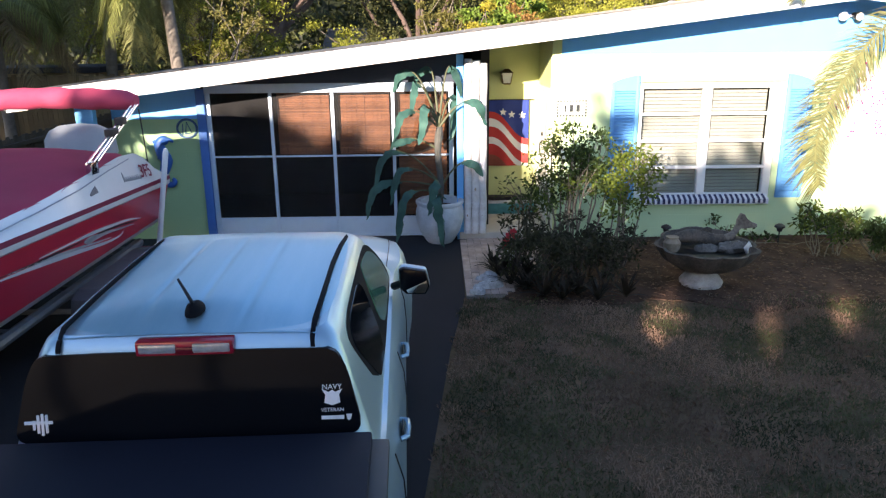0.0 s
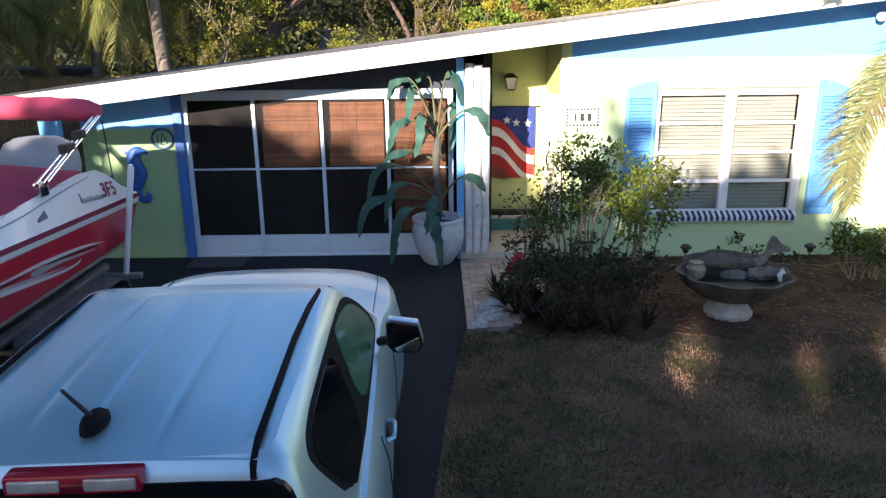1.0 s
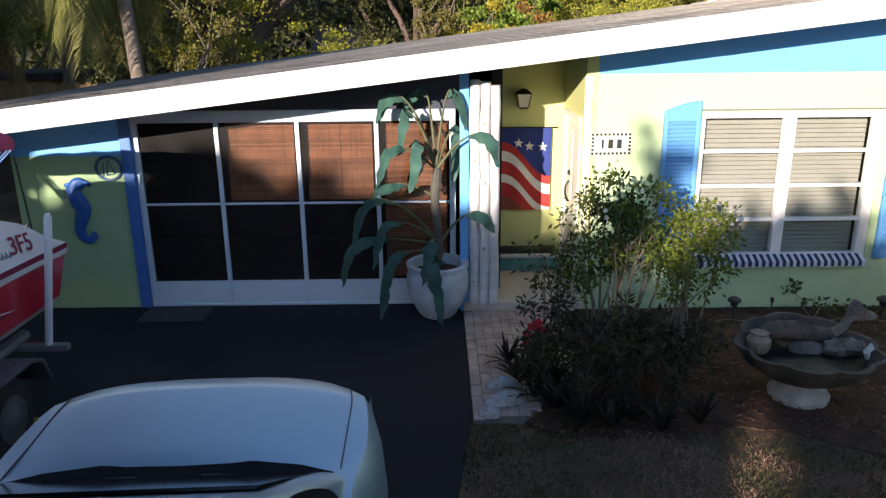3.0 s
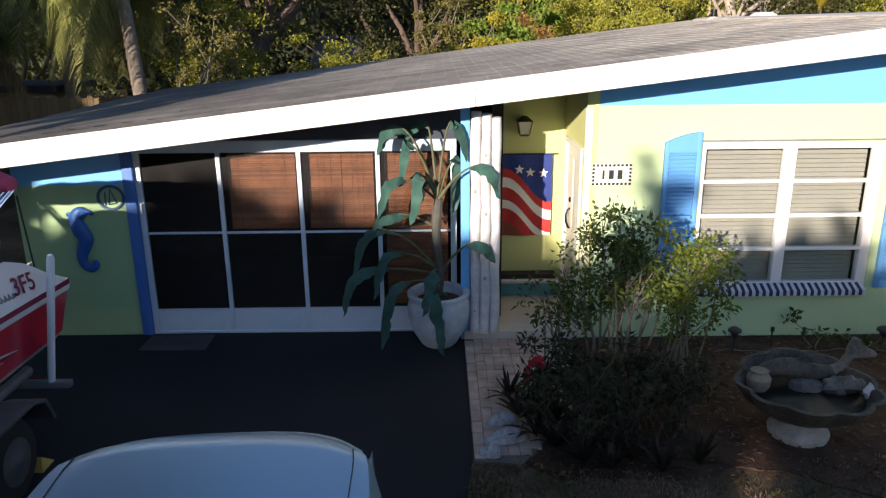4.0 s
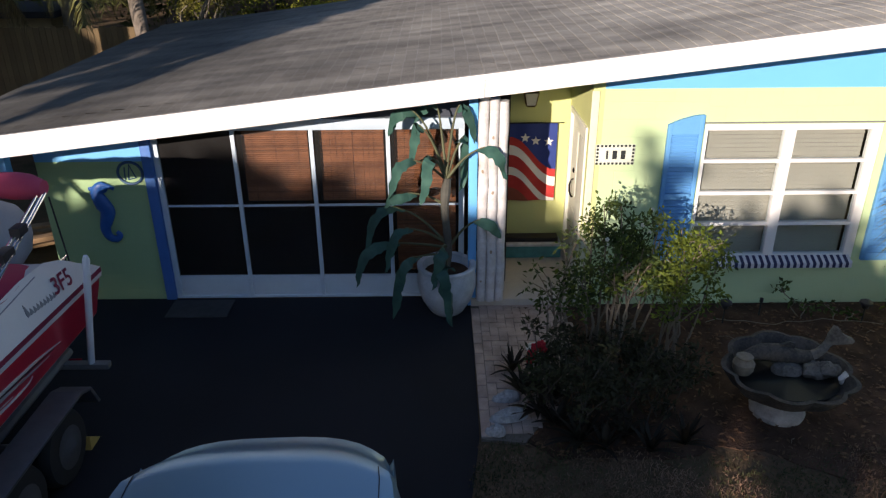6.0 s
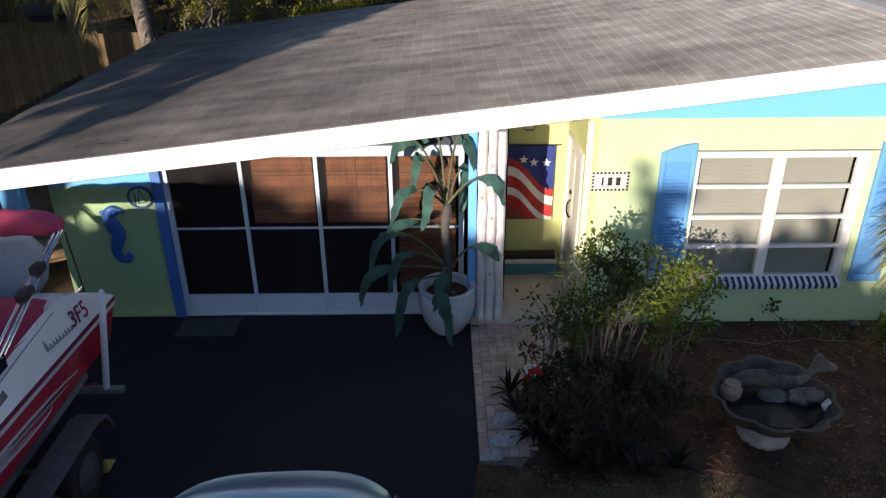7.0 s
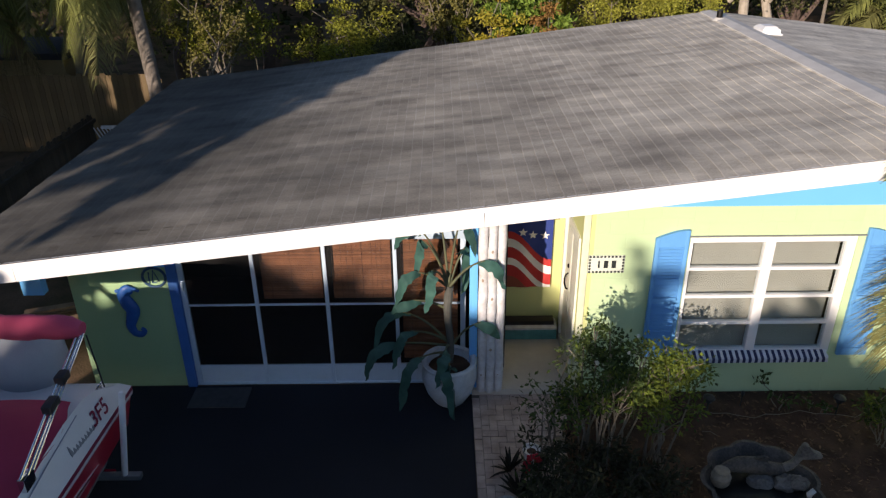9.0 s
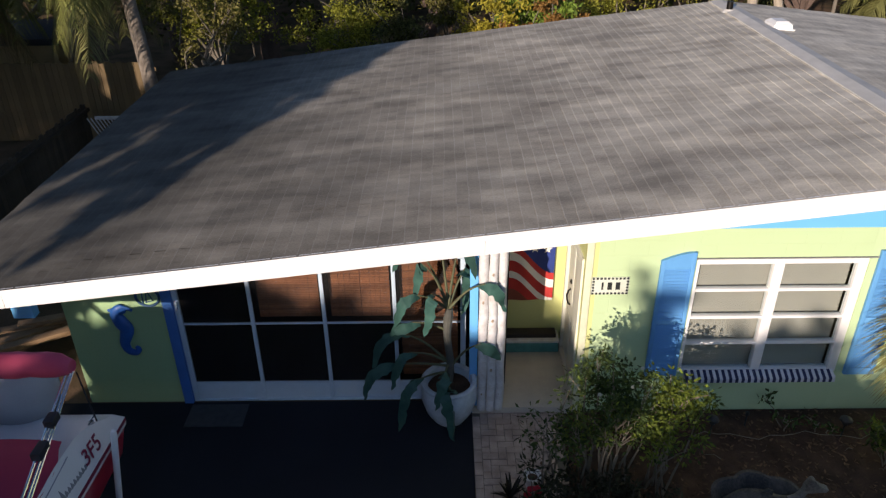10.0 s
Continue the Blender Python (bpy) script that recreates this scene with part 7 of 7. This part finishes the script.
for k in range(12):
    q = -23 + 3.7 * k
    away = 12.0 if q < -4.75 else reachh
    b = Vector((q + sdir.x * away, 10.0 + sdir.y * away, 0))
    hh = 0.8 * (crest(q) + away * tanE)
    part("trunk", tube([b, b + Vector((0.15, 0.1, hh * 0.4)), b + Vector((-0.1, 0.2, hh * 0.75)), b + Vector((0.1, 0.1, hh))], [0.24, 0.19, 0.13, 0.05], 10), BARK, st)

# ---- ground cover ----
GRASS_G = leaf_mat("grass_green", (0.095, 0.098, 0.042), (0.042, 0.046, 0.020), 0.18, 0.2, scale=0.75)
GRASS_D = leaf_mat("grass_dry", (0.285, 0.178, 0.118), (0.135, 0.084, 0.056), 0.18, 0.2, scale=0.6)
for m_ in (GRASS_G, GRASS_D):
    ramp = [q for q in m_.node_tree.nodes if q.bl_idname == "ShaderNodeMapRange"][0]
    ramp.inputs["From Min"].default_value, ramp.inputs["From Max"].default_value = 0.46, 0.68
    ramp.inputs["Value"].links[0].from_node.inputs[1].default_value = 0.10
rng = np.random.default_rng(41)


def lawn(name, n, pick, m, label):
    x, y = rng.uniform(-0.6, 12.0, n), rng.uniform(-4.0, 7.4, n)
    # thinner towards the road and the far side
    past = np.maximum(0.0, 0.3 - y) + np.maximum(0.0, x - 9.5)
    dense = rng.uniform(size=n) < np.exp(-0.6 * past)
    x, y = x[dense], y[dense]
    n = len(x)
    edge = -0.30 + 0.094 * (y - 2.5)
    ok = (x > edge + 0.03 + 0.04 * np.sin(y * 9)) & ((y < 7.08 + 0.15 * np.sin(x * 1.9) + 0.12 * rng.normal(size=n)) | (x < 0.62)) & ~((x < 0.35) & (y > 7.3))
    v = np.array([0.8 * noise.noise(Vector((a * 0.8, b * 0.8, 5))) + 1.0 * noise.noise(Vector((a * 1.9, b * 1.9, 8))) + 0.6 * noise.noise(Vector((a * 5.0, b * 5.0, 2))) for a, b in zip(x, y)])
    ok &= pick(v + rng.normal(size=n) * 0.18)
    c = np.stack([x, y, np.full(n, -0.004)], 1)[ok]
    w = np.tile([0.0, 0.0, 0.9], (len(c), 1))
    mesh_part(name, leaves(name, c, 0.050, 0.010, rng, 0.0, w, 0.8), m, None, label, "grass", kind="stuff", smooth=False)


lawn("grass_green", 385000, lambda v: v > 0.0, GRASS_G, "short green grass growing in patches")
lawn("grass_dry", 385000, lambda v: v < 0.05, GRASS_D, "short dry brown grass in patches")
LITTER = leaf_mat("leaf_litter", (0.16, 0.09, 0.048), (0.07, 0.039, 0.023), 0.6, 0.1, scale=3)
n = 5200
x, y = rng.uniform(0.7, 9.2, n), rng.uniform(7.0, 9.9, n)
c = np.stack([x, y, rng.uniform(0.022, 0.05, n)], 1)
me = leaves("leaf_litter", c, 0.07, 0.035, rng, 0.0, np.stack([rng.normal(size=n) * 2, rng.normal(size=n) * 2, np.zeros(n)], 1), 0.5)
for v in me.vertices:
    v.co.z = 0.021 + max(0.0, (v.co.z - 0.021)) * 0.35
mesh_part("leaf_litter", me, LITTER, None, "brown fallen leaves scattered over the mulch", "leaf litter", kind="stuff", smooth=False)
n = 260
c = np.stack([rng.uniform(0.2, 7.5, n), rng.uniform(1.2, 7.0, n), np.full(n, 0.03)], 1)
me = leaves("lawn_leaves", c, 0.06, 0.03, rng, 0.0, np.stack([rng.normal(size=n) * 2, rng.normal(size=n) * 2, np.zeros(n)], 1), 0.4)
mesh_part("lawn_leaves", me, LITTER, None, "few fallen leaves on the lawn", "leaf litter", kind="stuff", smooth=False)
TWIGS = bmesh.new()
for k in range(14):
    x, y, a = rng.uniform(2.0, 8.5), rng.uniform(7.1, 9.7), rng.uniform(0, 6.28)
    l_ = rng.uniform(0.08, 0.22)
    tube([(x, y, 0.035), (x + l_ * 0.5 * math.cos(a), y + l_ * 0.5 * math.sin(a), 0.05), (x + l_ * math.cos(a + 0.3), y + l_ * math.sin(a + 0.3), 0.035)], [0.004, 0.0035, 0.002], 4, TWIGS, False)
obj("fallen_twigs", TWIGS, TWIG, "thin pale twigs lying on the mulch", "twigs", kind="stuff")
# a flattened mat before the screens
obj("door_mat", box(-3.50, -2.74, 9.68, 10.1, 0.008, 0.024, 0.006), mat("grey_mat", (0.055, 0.057, 0.06), 0.9, amount=0.4, scale=12), "flat grey mat before the porch screens", "mat")

# ---- pavers of the entry walk ----
PAVER = mat("tan_paver", (0.54, 0.42, 0.36), 0.85, spot=(0.22, 0.16, 0.13), amount=0.45, scale=5, fine=70, bump=0.004, objrand=0.10, world_space=True)
wk = thing("entry_walk", (0.75, 8.6, 0), "entry walk of tan and grey concrete pavers", "walkway", kind="structure")
part("walk_bed", prism([(0.235, 7.36), (0.64, 7.30), (1.22, 8.2), (1.36, 9.0), (1.40, 9.88), (0.235, 9.88)], "z", -0.06, 0.022), mat("joint_sand", (0.19, 0.16, 0.13), 0.95, amount=0.4, scale=20), wk, "dark sand joints")
flat = bm_mesh("paver", box(-0.097, 0.097, -0.047, 0.047, -0.03, 0.0, 0.005), PAVER)
tall_ = bm_mesh("paver", box(-0.047, 0.047, -0.097, 0.097, -0.03, 0.0, 0.005), PAVER)
small = bm_mesh("paver", box(-0.047, 0.047, -0.047, 0.047, -0.03, 0.0, 0.005), PAVER)
for j in range(12):
    shared_piece("paver", tall_, wk, (0.285, 7.48 + j * 0.203, 0.034 + 0.003 * math.sin(j * 5)), (0, 0, 0.02 * math.sin(j * 3)))
for i in range(11):
    for j in range(25):
        px_, py_ = 0.385 + i * 0.1, 7.48 + j * 0.1015
        right = 0.60 + (py_ - 7.3) * 0.62 if py_ < 8.2 else 1.16 + (py_ - 8.2) * 0.13
        if px_ > right:
            continue
        if (i + j) % 4 == 0:
            shared_piece("paver", flat, wk, (px_ + 0.05, py_, 0.032 + 0.004 * math.sin(i * 3.1 + j * 1.7)), (0, 0, 0.015 * math.sin(i + j * 2)))
        elif (i == 0 and j % 4 == 1) or (j == 0 and i % 4 == 3):
            shared_piece("paver", small, wk, (px_, py_, 0.033), (0, 0, 0.02 * math.sin(j)))
        elif (i + j) % 4 == 2:
            shared_piece("paver", tall_, wk, (px_, py_ + 0.05, 0.032 + 0.004 * math.sin(i * 2.3 + j * 2.9)), (0, 0, 0.015 * math.sin(i * 2 + j)))

# ---- roof shingles ----
COURSE, TAB = 0.142, 0.305
slope = math.atan(0.118)


def tab_verts(w, l):
    """A shingle tab lying on the slope, raised at its lower edge; x runs up the slope."""
    h, e, m = 0.008, 0.011, -w / 2
    k, q = h - (h - 0.001) * e / w, -l / 2 + 0.003
    return [(m, -l / 2, h), (m, l / 2, h), (w / 2, l / 2, 0.001), (w / 2, q, 0.001), (m, -l / 2, -0.01), (m, l / 2, -0.01), (m + e, q, k), (m + e, l / 2, k), (m, q, h), (w / 2, -l / 2, 0.001), (w / 2, -l / 2, -0.012)]


# main face, worn strips along the lower edge and one end, lower edge
FACES = [(6, 3, 2, 7), (8, 6, 7, 1), (0, 9, 3, 8), (0, 1, 5, 4)]
WEAR = (0, 1, 0, 0)
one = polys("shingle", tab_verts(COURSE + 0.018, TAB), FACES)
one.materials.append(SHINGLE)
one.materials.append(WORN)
for p_, k in zip(one.polygons, WEAR):
    p_.material_index = k


def wavy(x, y):
    """Sagging of the deck between the rafters; none at the rake and ridge."""
    e = min(1.0, max(0.0, (y - FASCIA_Y - 0.05) / 0.5), max(0.0, abs(RIDGE_X - x) / 0.6))
    return e * (0.018 + 0.012 * noise.noise(Vector((x * 0.42, y * 1.5, 0.3))) + 0.005 * noise.noise(Vector((x * 1.7, y * 3.1, 2.3))))


vs, fs = [], []
count = 0
courses = int((RIDGE_X - 0.02 - LEFT) / COURSE)
rr = random.Random(3)
for side in (0, 1):
    for i in range(courses if side == 0 else 48):
        row = LEFT - 0.02 + (i + 0.5) * COURSE if side == 0 else RIDGE_X + 0.05 + (i + 0.5) * COURSE
        tilt = -slope if side == 0 else slope
        first = FASCIA_Y + (0.0 if i % 2 else -TAB / 2)
        for j in range(int((BACK_Y - first) / TAB) + 1):
            y0, y1 = first + j * TAB, first + (j + 1) * TAB
            y0, y1 = max(y0, FASCIA_Y - 0.01), min(y1, BACK_Y + 0.01)
            if y1 - y0 < 0.05:
                continue
            full = abs(y1 - y0 - TAB) < 0.001
            jz = 0.0005 * rr.random()
            x = row + 0.006 * math.sin(0.9 * y0 + i) + rr.uniform(-0.006, 0.006)
            z = rake(x)
            if side == 0 and full and y0 < 10.55 and count < 300:
                count += 1
                ym = (y0 + y1) / 2
                shared_piece("shingle", one, roof, (x, ym, z - 0.004 + jz + wavy(x, ym)), (math.atan((wavy(x, y1) - wavy(x, y0)) / TAB), tilt, 0.004 * (rr.random() - 0.5)))
                continue
            o = len(vs)
            ct, st = math.cos(tilt), math.sin(tilt)
            mx_ = 1 if side == 0 else -1
            for px_, py_, pz_ in tab_verts(COURSE + 0.018, y1 - y0):
                px_ *= mx_
                vs.append((x + px_ * ct + pz_ * st, (y0 + y1) / 2 + py_, z - 0.004 + jz - px_ * st + pz_ * ct + wavy(x + px_, (y0 + y1) / 2 + py_)))
            fs += [tuple(o + q for q in (f if side == 0 else f[::-1])) for f in FACES]
for xa, xb in ((LEFT, RIDGE_X), (RIDGE_X, RIGHT)):
    part("starter_strip", prism([(xa, rake(xa) - 0.004), (xb, rake(xb) - 0.004), (xb, rake(xb) + 0.005), (xa, rake(xa) + 0.005)], "y", FASCIA_Y - 0.012, FASCIA_Y + 0.012), SHINGLE, roof, smooth=False)
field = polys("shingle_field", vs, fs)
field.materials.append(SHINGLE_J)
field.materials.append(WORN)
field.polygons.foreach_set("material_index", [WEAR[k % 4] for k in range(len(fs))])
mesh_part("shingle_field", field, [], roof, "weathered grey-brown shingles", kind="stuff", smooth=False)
